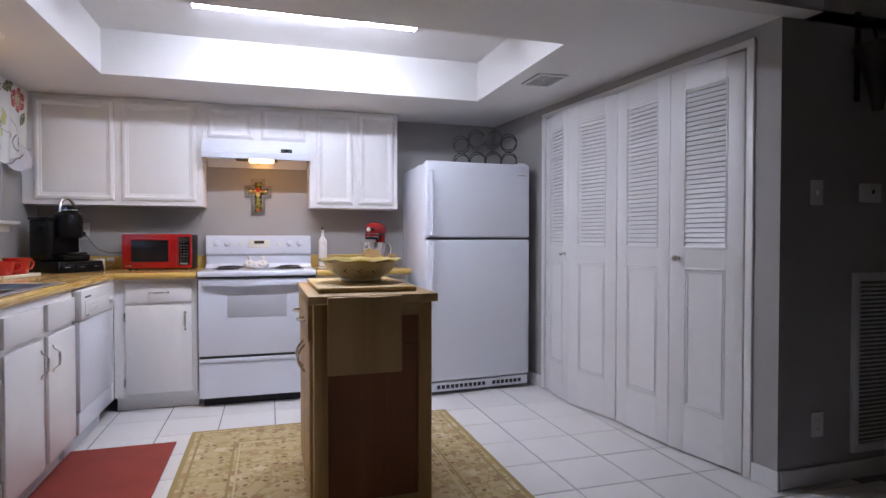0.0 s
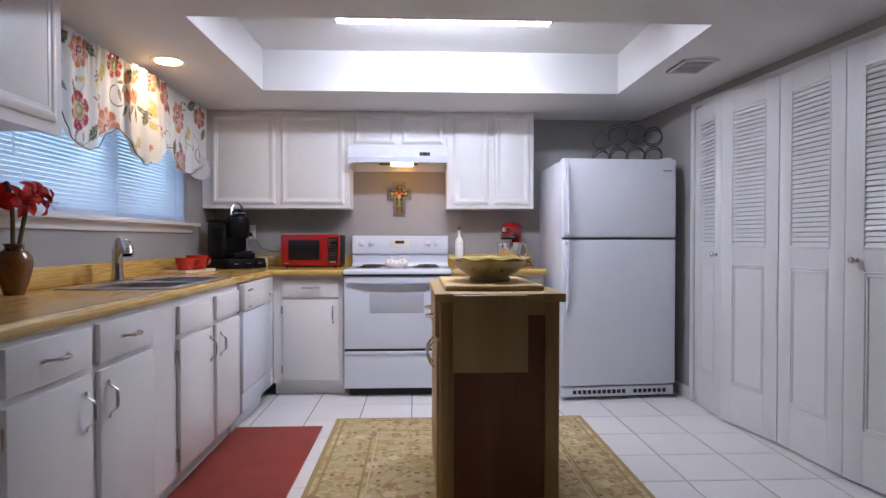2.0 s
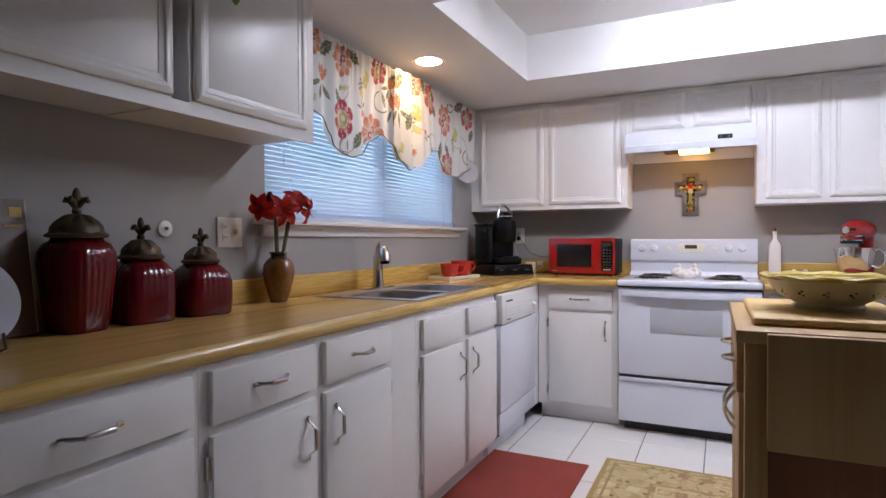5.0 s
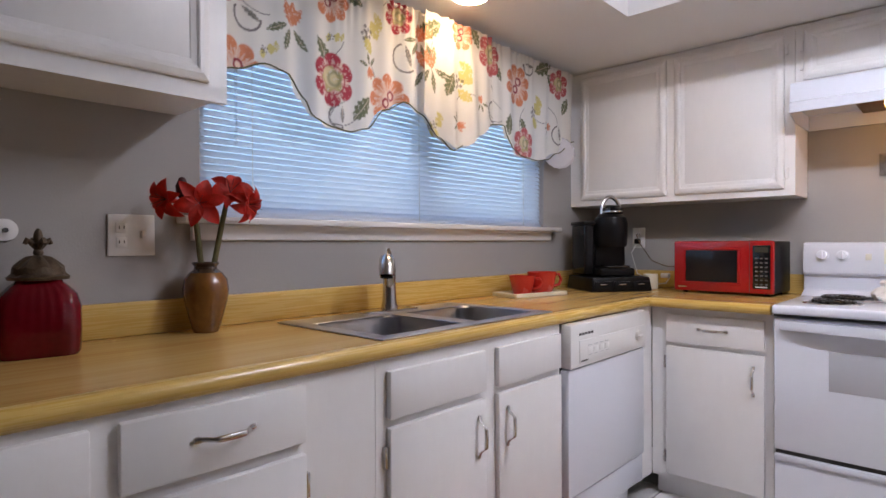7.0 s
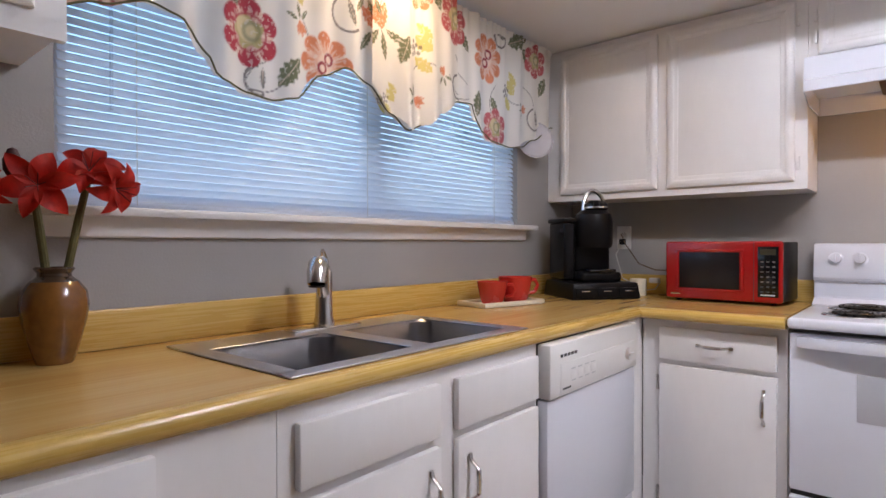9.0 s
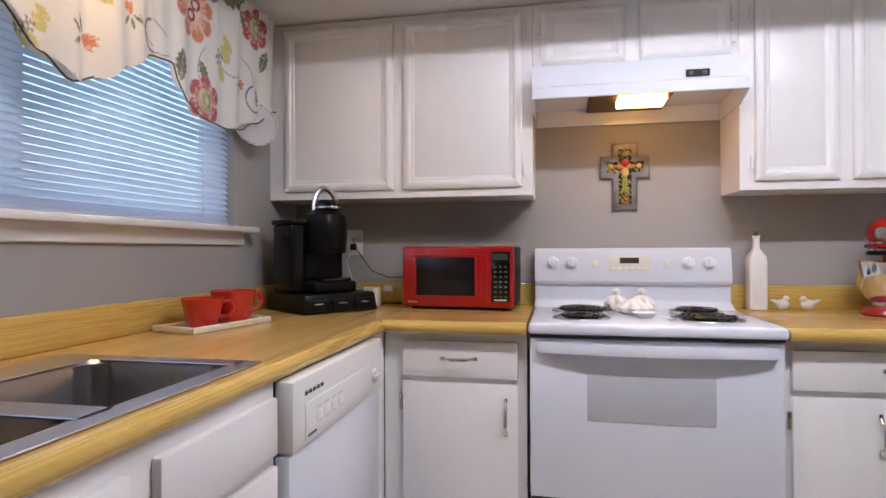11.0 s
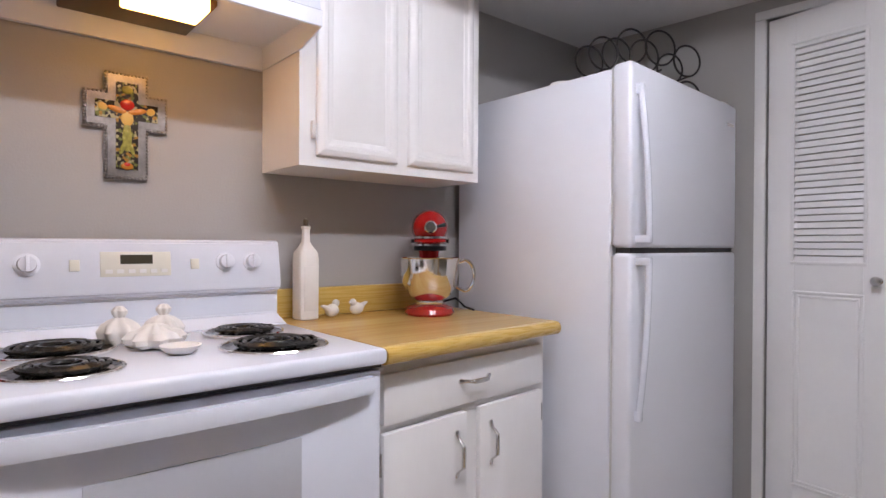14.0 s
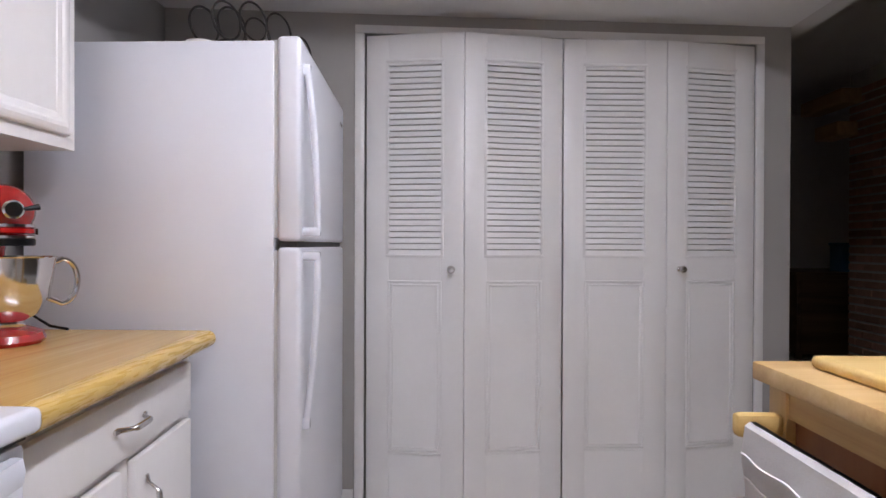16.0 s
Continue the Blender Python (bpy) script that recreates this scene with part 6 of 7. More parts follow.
arc = [(0.012 + 0.056 * math.cos(a), -0.03 + 0.012 * math.sin(a), 0.325 + 0.098 * math.sin(a)) for a in [math.pi * k / 14 for k in range(15)]]
part("handle", tube(arc, [0.008 + 0.003 * math.sin(math.pi * k / 14) for k in range(15)], 10), M["nickel"], cf, "silver arched handle")
part("drip_tray", a_box(-0.06, 0.07, -0.128, -0.045, 0.045, 0.058, 0.004), M["black_gloss"], cf)
# sugar pot and cords beside it
solo("white_pot", lathe([(0.0, 0.0), (0.036, 0.0), (0.038, 0.01), (0.038, 0.075), (0.036, 0.080), (0.033, 0.078), (0.033, 0.012), (0.0, 0.010)], 28, (-0.84, 4.79, ZT + 0.001)), M["cream"], (-0.84, 4.79, ZT), "small off-white ceramic pot behind the coffee maker", "pot")
cc = thing("power_cord", (-0.86, 4.85, ZT), "white and brown power cords hanging from the outlet", "cord")
part("cord", tube([(-0.985, YB - 0.02, 1.225), (-0.95, YB - 0.045, 1.17), (-0.88, YB - 0.05, 1.075), (-0.80, YB - 0.045, 1.045), (-0.70, YB - 0.035, 1.045), (-0.62, YB - 0.03, 1.035)], 0.003, 6), M["cable_brown"], cc)
part("cord", tube([(-0.97, YB - 0.02, 1.19), (-1.0, YB - 0.05, 1.12), (-0.96, YB - 0.06, 1.0), (-0.84, YB - 0.06, 0.945), (-0.78, YB - 0.10, 0.955), (-0.75, YB - 0.12, 0.99), (-0.79, YB - 0.10, 1.005)], 0.003, 6), M["cable"], cc)
part("plug", a_box(-0.80, -0.755, YB - 0.13, YB - 0.10, 0.985, 1.01, 0.006), M["cable"], cc)

# microwave
MM = Matrix.Translation((-0.432, 4.795, ZT + 0.001)) @ Matrix.Rotation(radians(-3.5), 4, "Z")
mw = thing("microwave", None, "red countertop microwave with black keypad, closed", "microwave", matrix=MM)
part("case", a_box(-0.226, 0.228, -0.118, 0.125, 0.012, 0.255, 0.006), M["black"], mw, "dark metal case")
fc = part("front", a_box(-0.230, 0.232, -0.137, -0.116, 0.010, 0.258, 0.010, 3), M["red"], mw, "glossy red front")
bm = bmesh.new()
a, b, c, d = -0.186, 0.092, 0.045, 0.225
for x0, x1, z0, z1 in ((a, b, c, c + 0.012), (a, b, d - 0.012, d), (a, a + 0.016, c + 0.012, d - 0.012), (b - 0.016, b, c + 0.012, d - 0.012)):
    box(bm, x0, x1, -0.1405, -0.135, z0, z1, 0.003)
part("door_moulding", bm, M["red"], fc)
part("door_glass", a_box(a + 0.017, b - 0.017, -0.1385, -0.134, c + 0.013, d - 0.013, 0.001), M["oven_dark"], fc, "dark door glass")
part("door_seam", a_box(0.128, 0.130, -0.1375, -0.134, 0.014, 0.254), M["dark_gap"], fc)
kp = part("keypad", a_box(0.143, 0.218, -0.1395, -0.134, 0.034, 0.236, 0.002), M["black_gloss"], fc, "black keypad")
part("display", a_box(0.152, 0.209, -0.1402, -0.138, 0.203, 0.226), M["lcd"], kp)
for i in range(3):
    for j in range(7):
        part("key", a_box(0.154 + i * 0.021, 0.165 + i * 0.021, -0.1402, -0.138, 0.052 + j * 0.020, 0.058 + j * 0.020), M["pewter"] if j > 1 else M["ink"], kp)
part("button_print", a_box(0.155, 0.206, -0.1403, -0.139, 0.040, 0.045), M["print"], kp)
part("badge", a_box(-0.205, -0.165, -0.1385, -0.136, 0.028, 0.033), M["chrome"], fc)
for x in (-0.19, 0.19):
    for y in (-0.09, 0.09):
        part("foot", lathe([(0.012, 0), (0.012, 0.013)], 10, (x, y, 0.0)), M["black"], mw)

# wall cross above the stove
cx, cz, yw = 0.246, 1.48, YB - 0.001


def cross_outline(k):
    w, a, h0, h1, s0, s1 = 0.053 - k, 0.102 - k, -0.143 + k, 0.143 - k, -0.008 + k, 0.090 - k
    return [(cx + x, cz + z) for x, z in ((-w, h0), (w, h0), (w, s0), (a, s0), (a, s1), (w, s1), (w, h1), (-w, h1), (-w, s1), (-a, s1), (-a, s0), (-w, s0))]


cr = thing("wall_cross", (cx, yw, cz - 0.143), "ornate pewter-framed painted cross hanging on the wall", "wall decoration")
part("back", extrude_profile(cross_outline(0.0), 1, yw - 0.012, yw), M["pewter"], cr, "dark pewter backing")
part("enamel_band", extrude_profile(cross_outline(0.008), 1, yw - 0.015, yw - 0.010), M["pewter"], cr)
part("painted_field", extrude_profile(cross_outline(0.026), 1, yw - 0.018, yw - 0.012), M["mosaic"], cr, "black field painted with pale scrolls")
pts = cross_outline(0.003)
bm = bmesh.new()
for (xa, za), (xb, zb) in zip(pts, pts[1:] + pts[:1]):
    n = max(2, int(math.hypot(xb - xa, zb - za) / 0.0085))
    for i in range(n):
        s = i / n
        bmesh.ops.create_icosphere(bm, subdivisions=1, radius=0.0042, matrix=Matrix.Translation((xa + (xb - xa) * s, yw - 0.013, za + (zb - za) * s)))
part("beaded_edge", bm, M["pewter"], cr, "beaded pewter edge")
# a painted flower: red crown, orange wings, yellow-green body, a small red flower at the foot
for name, dx, dz, rx, rz, turn, mm in (("crown", 0.0, 0.058, 0.018, 0.015, 0, "red_cup"), ("wing", -0.024, 0.042, 0.026, 0.008, 14, "orange"), ("wing", 0.024, 0.042, 0.026, 0.008, -14, "orange"),
                                       ("body", 0.0, 0.020, 0.016, 0.020, 0, "gold"), ("body", 0.0, -0.030, 0.012, 0.040, 0, "lime"), ("sprig", -0.010, -0.058, 0.006, 0.020, 20, "lime"), ("sprig", 0.010, -0.058, 0.006, 0.020, -20, "lime"),
                                       ("sprig", 0.0, 0.098, 0.014, 0.012, 0, "lime"), ("sprig", -0.058, 0.046, 0.012, 0.010, 30, "gold"), ("sprig", 0.058, 0.046, 0.012, 0.010, -30, "gold"),
                                       ("petal", 0.0, -0.108, 0.016, 0.010, 0, "orange"), ("heart", 0.0, -0.104, 0.009, 0.007, 0, "red_cup")):
    bm = bmesh.new()
    deep = 0.004 if name in ("crown", "heart") else 0.003
    bmesh.ops.create_uvsphere(bm, u_segments=16, v_segments=8, radius=1.0, matrix=Matrix.Translation((cx + dx, yw - 0.0175, cz + dz)) @ Matrix.Rotation(radians(turn), 4, "Y") @ Matrix.Diagonal((rx, deep, rz, 1)))
    part("painted_" + name, bm, M[mm], cr)

# bottle, birds, ornament
bt = thing("ceramic_bottle", (0.742, 4.872, ZT), "tall square white ceramic bottle with a stopper", "bottle")
part("body", lathe([(0.030, 0.0), (0.033, 0.004), (0.0335, 0.19), (0.031, 0.212), (0.018, 0.232), (0.011, 0.245), (0.010, 0.285), (0.0125, 0.288), (0.0125, 0.295), (0.0, 0.296)], 48, (0.742, 4.872, ZT + 0.001), squash=7.0), M["ceramic"], bt)
part("embossing", a_box(0.722, 0.762, 4.8365, 4.840, ZT + 0.03, ZT + 0.17, 0.001), M["ceramic"], bt)
part("stopper", lathe([(0.007, 0.0), (0.008, 0.004), (0.0085, 0.018), (0.006, 0.022), (0, 0.022)], 14, (0.742, 4.872, ZT + 0.297)), M["bronze"], bt)


def bird(x, y, turn, mirror):
    bm = bmesh.new()
    bmesh.ops.create_uvsphere(bm, u_segments=16, v_segments=10, radius=0.022, matrix=Matrix.Translation((0, 0, 0.022)) @ Matrix.Diagonal((1.25, 0.85, 0.95, 1)))
    bmesh.ops.create_uvsphere(bm, u_segments=12, v_segments=8, radius=0.0125, matrix=Matrix.Translation((-0.018, 0, 0.044)))
    tube([(-0.028, 0, 0.045), (-0.037, 0, 0.043)], [0.004, 0.0008], 6, bm)
    tube([(0.018, 0, 0.026), (0.036, 0, 0.036), (0.050, 0, 0.040)], [0.012, 0.007, 0.004], 8, bm)
    bmesh.ops.rotate(bm, verts=bm.verts, matrix=Matrix.Rotation(radians(turn), 3, "Z"))
    bmesh.ops.translate(bm, verts=bm.verts, vec=(x, y, ZT + 0.0015))
    solo("bird_figurine", bm, M["ceramic"], (x, y, ZT), "small white ceramic bird figurine on the worktop", "figurine", "ceramic birds")


bird(0.832, 4.862, 200, False)
bird(0.925, 4.862, 15, True)



def lobed(profile, lobes, depth, centre):
    bm = lathe(profile, 60)
    for v in bm.verts:
        a, r = math.atan2(v.co.y, v.co.x), math.hypot(v.co.x, v.co.y)
        k = 1 + depth * math.cos(lobes * a + v.co.z * 40) * min(1, r / 0.02)
        v.co.x, v.co.y = v.co.x * k + centre[0], v.co.y * k + centre[1]
        v.co.z += centre[2]
    return bm


for x in (0.185, 0.280):
    solo("salt_shaker", lobed([(0.0, 0.0), (0.028, 0.001), (0.038, 0.012), (0.042, 0.028), (0.034, 0.044), (0.022, 0.054), (0.010, 0.060), (0.015, 0.068), (0.016, 0.076), (0.009, 0.085), (0.0, 0.087)], 6, 0.16, (x, 4.70, ZT + 0.006)), M["ceramic"], (x, 4.70, ZT), "white ceramic flower-shaped shaker on the stove", "shaker", "ceramic shakers")
solo("ceramic_ornament", lobed([(0.0, 0.0), (0.040, 0.001), (0.056, 0.010), (0.060, 0.022), (0.048, 0.036), (0.030, 0.042), (0.020, 0.050), (0.0, 0.053)], 8, 0.14, (0.238, 4.60, ZT + 0.006)), M["ceramic"], (0.238, 4.60, ZT), "white ceramic rosette ornament on the stove", "ornament")
solo("spoon_rest", lathe([(0.0, 0.002), (0.022, 0.0), (0.036, 0.010), (0.042, 0.018), (0.039, 0.019), (0.022, 0.006), (0.0, 0.005)], 28, (0.26, 4.485, ZT + 0.005)), M["ceramic"], (0.26, 4.485, ZT), "small white ceramic spoon rest on the stove", "dish")

# stand mixer
MXM = Matrix.Translation((1.135, 4.73, ZT + 0.001)) @ Matrix.Rotation(radians(-37), 4, "Z") @ Matrix.Diagonal((1.02, 1.02, 1.03, 1))
mx = thing("stand_mixer", None, "red stand mixer with a steel bowl of yellow filling", "mixer", matrix=MXM)
bm = lathe([(0.0, 0.0), (0.088, 0.0), (0.092, 0.008), (0.086, 0.022), (0.060, 0.032), (0.0, 0.034)], 40)
bmesh.ops.scale(bm, verts=bm.verts, vec=(0.92, 1.15, 1))
bmesh.ops.translate(bm, verts=bm.verts, vec=(0, 0.012, 0))
part("base", bm, M["red"], mx, "glossy red base")
part("column", tube([(0, 0.115, 0.02), (0, 0.125, 0.10), (0, 0.118, 0.20), (0, 0.105, 0.27)], [0.045, 0.036, 0.036, 0.045], 20), M["red"], mx)
bwl = part("bowl", lathe([(0.030, 0.030), (0.036, 0.034), (0.042, 0.046), (0.068, 0.062), (0.090, 0.100), (0.098, 0.150), (0.102, 0.186), (0.105, 0.189), (0.100, 0.189), (0.095, 0.150), (0.086, 0.102), (0.064, 0.068), (0.0, 0.052)], 48), M["chrome"], mx, "polished steel bowl")
part("bowl_handle", tube([(0.096, 0, 0.172)] + [(0.118 + 0.032 * math.cos(a), 0, 0.130 + 0.052 * math.sin(a)) for a in [math.pi / 2 - math.pi * k / 12 for k in range(13)]] + [(0.090, 0, 0.092)], 0.0065, 10), M["chrome"], bwl)
part("bowl_foot", lathe([(0.044, 0.030), (0.046, 0.034), (0.046, 0.044), (0.040, 0.050)], 32), M["chrome"], mx)
hp = []
for k in range(13):
    s = k / 12
    hp.append((0, 0.175 - 0.255 * s, 0.285 + 0.004 * math.sin(math.pi * s)))
rr = [0.012, 0.036, 0.046, 0.052, 0.055, 0.057, 0.058, 0.058, 0.057, 0.055, 0.051, 0.040, 0.012]
hdm = tube(hp, rr, 24)
bmesh.ops.scale(hdm, verts=hdm.verts, vec=(1.08, 1, 1.05), space=Matrix.Translation((0, 0, -0.285)))
hdo = part("head", hdm, M["red"], mx, "glossy red rounded head")
for z, h, mm in ((0.250, 0.010, "chrome"), (0.226, 0.010, "chrome"), (0.238, 0.012, "red"), (0.212, 0.016, "black")):
    part("band", lathe([(0.051, 0), (0.0545, 0.002), (0.0545, h - 0.002), (0.051, h)], 28, (0, -0.03, z)), M[mm], hdo)
bm = lathe([(0.020, 0), (0.020, 0.010), (0.016, 0.014), (0.0, 0.014)], 22)
bmesh.ops.rotate(bm, verts=bm.verts, matrix=Matrix.Rotation(radians(90), 3, "X"))
bmesh.ops.translate(bm, verts=bm.verts, vec=(0.0, -0.078, 0.288))
part("hub_cap", bm, M["chrome"], hdo, "silver attachment cap")
for s in (-1, 1):
    part("lever", tube([(s * 0.045, -0.02, 0.244), (s * 0.062, -0.025, 0.244)], [0.004, 0.0075], 10), M["black"], hdo)
part("hub_screw", tube([(0.02, -0.085, 0.290), (0.048, -0.082, 0.296)], [0.004, 0.007], 8), M["black"], hdo)
part("power_cord", tube([(0.03, 0.15, 0.02), (0.10, 0.15, 0.04), (0.13, 0.12, 0.012), (0.16, 0.09, 0.004)], 0.004, 6), M["black"], mx)

# wire ring rack on the refrigerator
rk = thing("ring_rack", (1.98, 4.50, RT - 0.012), "black wrought-iron rack of linked rings on the refrigerator", "rack")
for y in (4.455, 4.56):
    for x, z, r in ((1.795, 1.905, 0.062), (1.920, 1.945, 0.066), (2.050, 1.950, 0.068), (2.175, 1.910, 0.062), (1.800, 1.768, 0.060), (1.928, 1.772, 0.064), (2.052, 1.772, 0.064), (2.178, 1.768, 0.060)):
        ring = [(x + r * math.cos(2 * math.pi * k / 28), y, z + r * math.sin(2 * math.pi * k / 28)) for k in range(28)]
        part("ring", tube(ring, 0.0042, 6, closed=True), M["iron"], rk)
for x, z in ((1.795, 1.842), (1.925, 1.86), (2.05, 1.862), (2.176, 1.846), (1.86, 1.772), (1.99, 1.775), (2.115, 1.772)):
    part("tie_rod", tube([(x, 4.45, z), (x, 4.565, z)], 0.004, 6), M["iron"], rk)
part("floor_wire", tube([(1.75, 4.455, 1.7075), (2.22, 4.455, 1.7075)], 0.004, 6), M["iron"], rk)
part("floor_wire", tube([(1.75, 4.56, 1.7075), (2.22, 4.56, 1.7075)], 0.004, 6), M["iron"], rk)

rk.location = (1.98, 4.455, RT - 0.012)
rk.rotation_euler = (0, 0, radians(-24))

# trailing plant on the wall cabinet
pl = thing("trailing_plant", (-1.10, 1.93, 2.30), "green trailing pothos in a clay pot on the wall cabinet", "plant")
part("pot", lathe([(0.0, 0.0), (0.05, 0.0), (0.068, 0.10), (0.074, 0.10), (0.074, 0.125), (0.066, 0.125), (0.062, 0.10), (0.0, 0.095)], 28, (-1.10, 1.93, 2.301)), M["terracotta"], pl)
random.seed(7)
vines = (((-1.08, 1.93, 2.42), (-0.98, 1.93, 2.43), (-0.925, 1.93, 2.34), (-0.918, 1.945, 2.15), (-0.912, 1.96, 1.99), (-0.908, 1.985, 1.93)), ((-1.08, 1.90, 2.42), (-0.99, 1.88, 2.42), (-0.93, 1.88, 2.32), (-0.92, 1.90, 2.12), (-0.915, 1.925, 1.99)))
for vn in vines:
    part("vine", tube(vn, 0.0022, 6), M["leaf"], pl)


def heart_leaf(at, size, turn):
    bm = bmesh.new()
    mid = [bm.verts.new((0.25 * size * (1 - (2 * i / 6 - 1) ** 2) * 0.3, 0, -size * i / 6)) for i in range(7)]
    for sgn in (-1, 1):
        edge = []
        for i in range(7):
            s = i / 6
            w = size * 0.48 * math.sin(math.pi * (0.18 + 0.82 * s)) ** 0.8 if i < 6 else 0.0005
            edge.append(bm.verts.new((0.0, sgn * max(w, 0.0005), -size * s + (0.12 * size if i == 0 else 0))))
        for i in range(6):
            bm.faces.new((mid[i], mid[i + 1], edge[i + 1], edge[i]))
    bmesh.ops.rotate(bm, verts=bm.verts, matrix=Matrix.Rotation(radians(turn), 3, "X"))
    bmesh.ops.translate(bm, verts=bm.verts, vec=at)
    part("leaf", bm, M["leaf"], pl)


for at, s, t in (((-0.905, 1.985, 1.935), 0.042, 4), ((-0.908, 1.925, 1.985), 0.046, -50), ((-0.908, 1.965, 1.99), 0.036, 40), ((-0.915, 1.94, 2.10), 0.05, 30), ((-0.918, 1.90, 2.14), 0.05, -25), ((-0.92, 1.94, 2.22), 0.055, 20), ((-0.925, 1.89, 2.28), 0.055, -20), ((-0.95, 1.96, 2.42), 0.06, 60), ((-1.0, 1.86, 2.44), 0.06, -70), ((-1.08, 2.0, 2.46), 0.06, 90)):
    heart_leaf(at, s, t)

# ---- the unlit room ----
sw2 = plate("light_switch", "white light switch plate in the unlit room", "switch", (2.755, YS - 0.001, 1.365), 0.072, 0.116, 1, -1)
part("toggle", a_box(2.749, 2.761, YS - 0.02, YS - 0.007, 1.355, 1.375, 0.002), M["plastic"], sw2)
p3 = plate("outlet_plate", "white wall outlet above the baseboard", "outlet", (2.775, YS - 0.001, 0.285), 0.072, 0.116, 1, -1)
socket_on(p3, (2.775, YS - 0.001, 0.285), 1, -1)
th = thing("thermostat", (3.075, YS - 0.001, 1.365), "white wall thermostat with a dark display", "thermostat")
part("case", a_box(3.015, 3.135, YS - 0.026, YS - 0.001, 1.325, 1.415, 0.006), M["plastic"], th)
part("sensor", a_box(3.070, 3.088, YS - 0.029, YS - 0.024, 1.365, 1.383, 0.002), M["ink"], th)
gv = thing("return_grille", (3.275, YS - 0.001, 0.12), "white louvred return-air grille in the unlit room", "vent")
part("backing", a_box(3.005, 3.545, YS - 0.006, YS - 0.001, 0.16, 0.96), M["duct"], gv)
for b in ((2.980, 3.020, 0.13, 0.99), (3.530, 3.570, 0.13, 0.99), (3.020, 3.530, 0.13, 0.17), (3.020, 3.530, 0.95, 0.99)):
    part("frame", a_box(b[0], b[1], YS - 0.018, YS - 0.001, b[2], b[3], 0.003), M["trim"], gv)
for i in range(38):
    z = 0.18 + i * 0.0203
    bm = a_box(3.020, 3.530, -0.009, 0.009, -0.001, 0.001)
    bmesh.ops.rotate(bm, verts=bm.verts, matrix=Matrix.Rotation(radians(-40), 3, "X"))
    bmesh.ops.translate(bm, verts=bm.verts, vec=(0, YS - 0.012, z))
    part("slat", bm, M["trim"], gv, smooth=False)
sc = thing("wall_sconce", (2.995, YS - 0.06, 1.74), "black iron cone-shaped wall sconce", "wall decoration")
part("cone", lathe([(0.0, 0.0), (0.022, 0.004), (0.03, 0.05), (0.055, 0.17), (0.082, 0.26), (0.098, 0.285), (0.098, 0.30), (0.088, 0.295), (0.04, 0.16), (0.0, 0.12)], 28, (2.995, YS - 0.102, 1.735)), M["iron"], sc)
part("bracket", a_box(2.980, 3.010, YS - 0.008, YS - 0.001, 1.80, 2.22, 0.002), M["iron"], sc)
part("scroll", tube([(2.995, YS - 0.004, 2.20), (3.015, YS - 0.06, 2.16), (2.995, YS - 0.09, 2.08), (2.995, YS - 0.10, 2.03)], 0.007, 8), M["iron"], sc)

# brick chimney with timber mantel brackets
BX0, BX1, BY = 3.6, 5.35, 0.05
setting("chimney_wall", a_box(BX0, BX1, BY - 0.6, BY, 0.004, HIGH), M["mortar"], "brown brick chimney in the unlit room")
bshape = a_box(-0.0975, 0.0975, -0.01, 0.012, -0.0285, 0.0285, 0.003, 1)
bmesh_brick = mesh_of("brick", bshape, M["brick"], False)
hshape = a_box(-0.046, 0.046, -0.01, 0.012, -0.0285, 0.0285, 0.003, 1)
half_brick = mesh_of("brick", hshape, M["brick"], False)
chim = bpy.data.objects["chimney_wall"]
rest = bmesh.new()
for row in range(34):
    z = 0.045 + row * 0.0765
    shift = 0.1025 if row % 2 else 0.0
    n = 8
    for i in range(n + 1):
        x = BX1 - 0.0985 - i * 0.205 + shift
        me = bmesh_brick
        if x > BX1 - 0.09:
            x, me = BX1 - 0.047, half_brick
        if x < BX0 + 0.1:
            continue
        ob = new("brick", me)
        ob.location = (x + random.uniform(-0.002, 0.002), BY + random.uniform(-0.002, 0.002), z)
        ob.parent = chim
for z0, x0, w in ((2.46, 5.18, 0.62), (2.17, 5.23, 0.34)):
    mb = solo("mantel_beam", a_box(x0, x0 + w, BY + 0.014, BY + 0.20, z0, z0 + 0.13, 0.008), M["mantel"], (x0 + w / 2, BY + 0.1, z0), "rough tan timber beam fixed to the brick chimney", "beam", "mantel beams")
db = thing("sideboard", (6.2, -0.2, 0.004), "dark timber sideboard against the far wall", "sideboard")
part("carcass", a_box(5.75, 6.85, -0.75, 0.30, 0.06, 0.86, 0.006), M["walnut"], db)
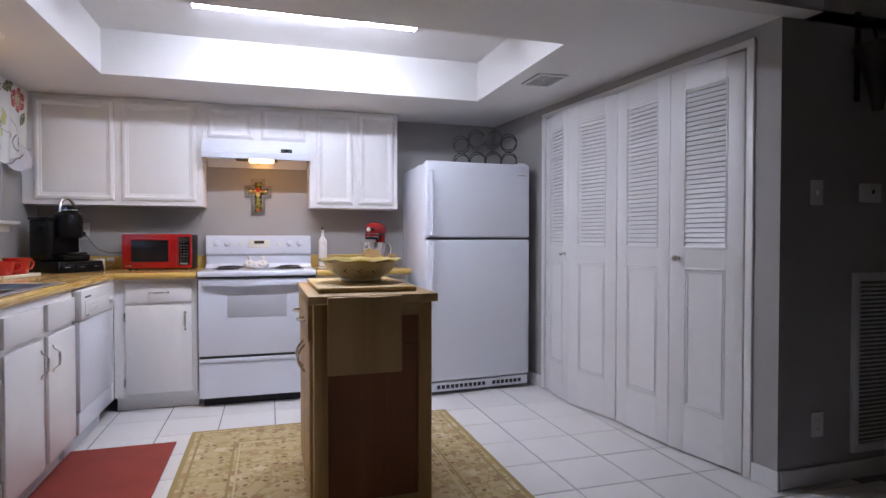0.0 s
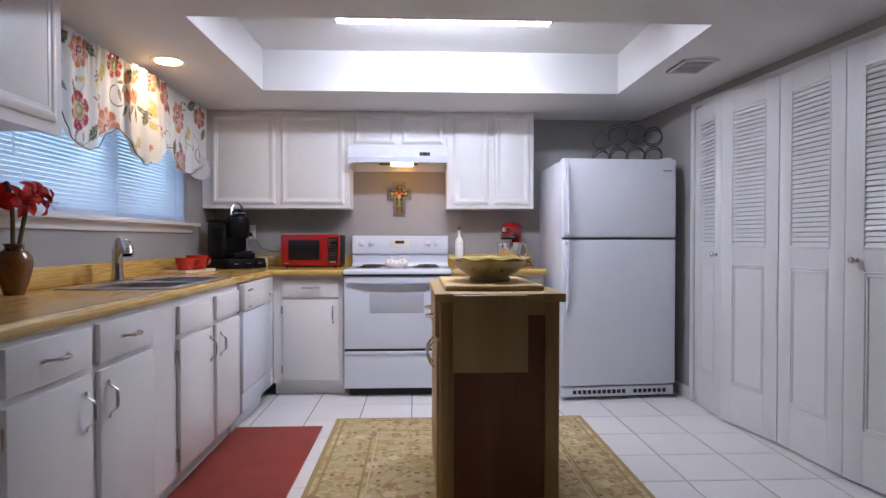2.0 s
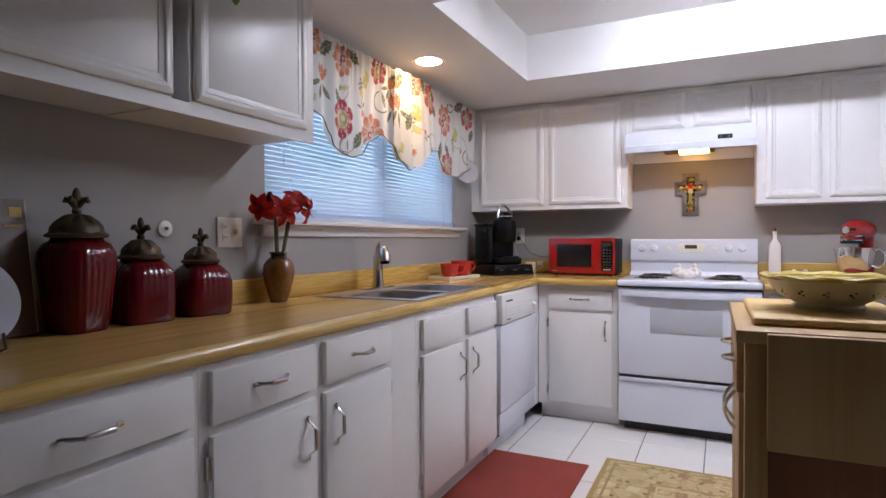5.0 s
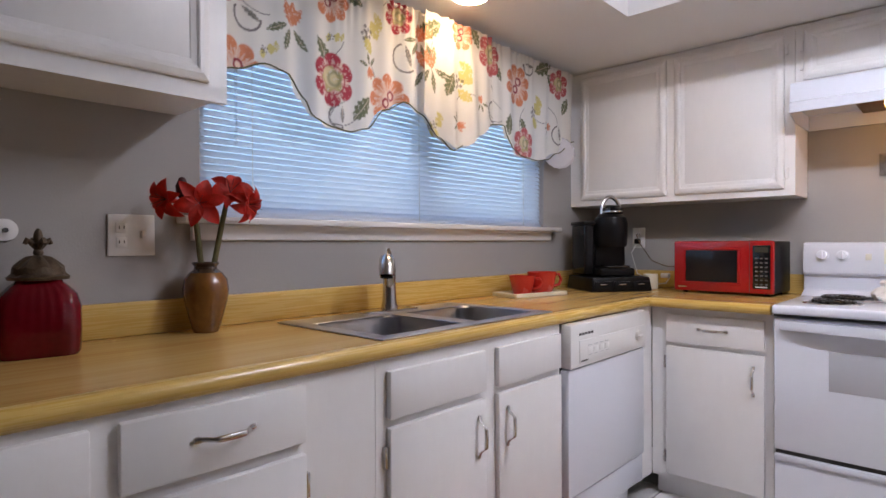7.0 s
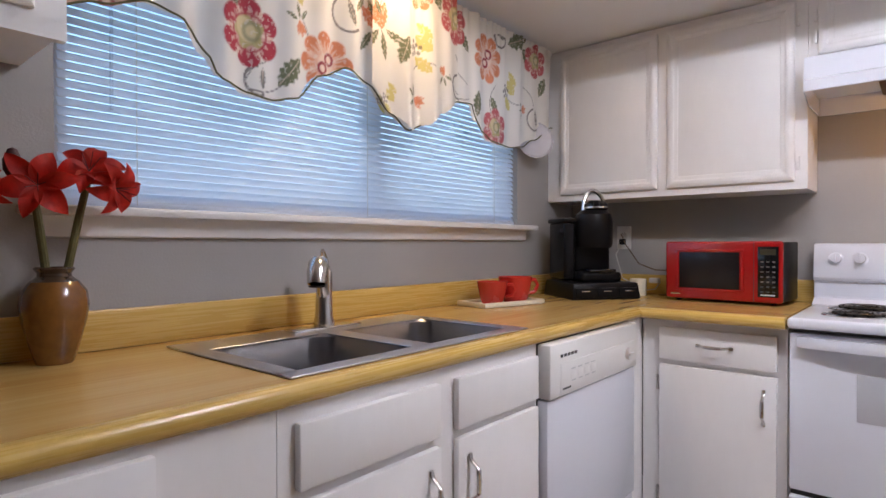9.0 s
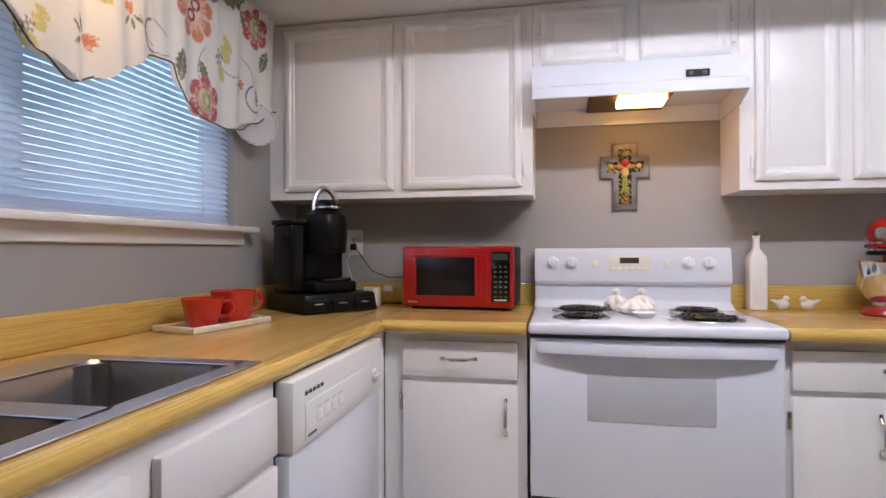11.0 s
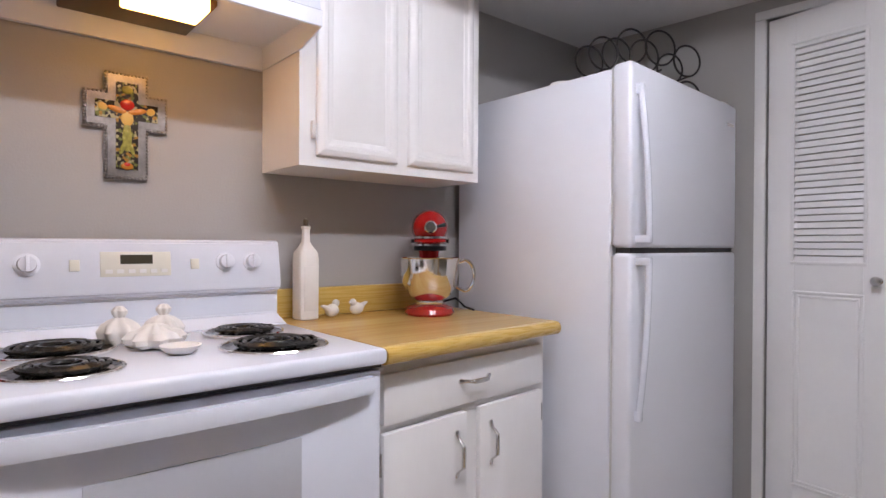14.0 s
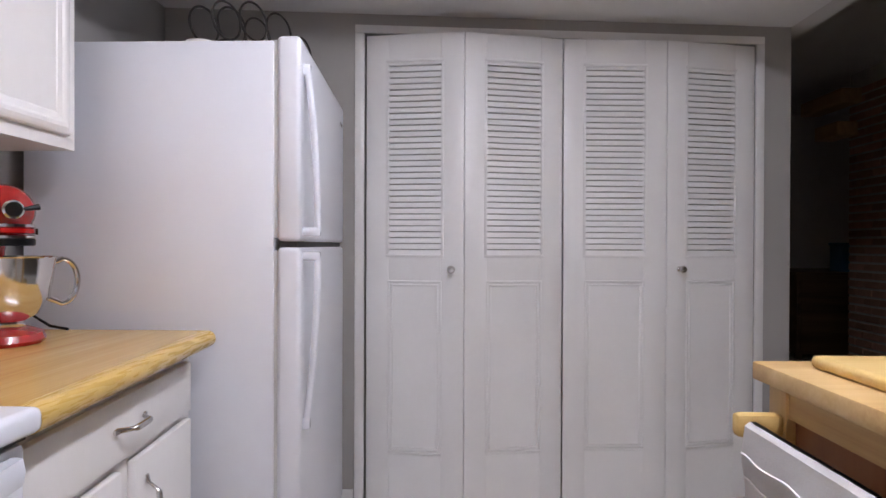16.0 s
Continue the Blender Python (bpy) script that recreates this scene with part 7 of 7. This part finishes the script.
part("top", a_box(5.72, 6.88, -0.77, 0.33, 0.86, 0.89, 0.005), M["walnut"], db)
for x in (5.80, 6.76):
    for y in (-0.72, 0.22):
        part("leg", a_box(x, x + 0.05, y, y + 0.05, 0.004, 0.06), M["walnut"], db)
for y0, y1 in ((-0.72, -0.24), (-0.21, 0.27)):
    part("door", a_box(5.735, 5.75, y0, y1, 0.10, 0.82, 0.004), M["walnut"], db)
lm = thing("blue_box", (5.95, -0.34, 0.89), "blue storage box standing on the sideboard", "box")
part("box", a_box(5.85, 6.05, -0.47, -0.21, 0.891, 1.16, 0.008), M["navy"], lm)
part("lid", a_box(5.84, 6.06, -0.48, -0.20, 1.16, 1.19, 0.006), M["navy"], lm)

# ---- floor tiles ----
TS, GAP, TZT = 0.33, 0.007, 0.0
tile_mesh = {}


def tile(x0, x1, y0, y1):
    w, d = x1 - x0, y1 - y0
    key = (round(w, 3), round(d, 3))
    if key not in tile_mesh:
        bm = bmesh.new()
        k = 0.003
        rows = []
        for i, z in ((0.0, -0.006), (0.0, -0.002), (k, 0.0)):
            rows.append([bm.verts.new(p) for p in ((i, i, z), (w - i, i, z), (w - i, d - i, z), (i, d - i, z))])
        for a, b in zip(rows, rows[1:]):
            for j in range(4):
                bm.faces.new((a[j], a[(j + 1) % 4], b[(j + 1) % 4], b[j]))
        bm.faces.new(rows[-1])
        tile_mesh[key] = mesh_of("tile", bm, M["vinyl"], False)
    ob = new("tile", tile_mesh[key])
    ob.location = (x0, y0, random.uniform(-0.0004, 0.0004))
    ob.parent = bpy.data.objects["floor"]


OX, OY = 1.68 - 8 * TS, 2.80 - 6 * TS
for i in range(0, 14):
    for j in range(0, 14):
        x0, y0 = OX + i * TS + GAP / 2, OY + j * TS + GAP / 2
        x1, y1 = min(x0 + TS - GAP, XP + 0.75), min(y0 + TS - GAP, YB)
        x0, y0 = max(x0, XW), max(y0, 0.91)
        if x1 - x0 < 0.02 or y1 - y0 < 0.02 or (x0 > XP + 0.1 and y1 > YS + 0.15 and x1 > XP + 0.74):
            continue
        tile(x0, x1, y0, y1)
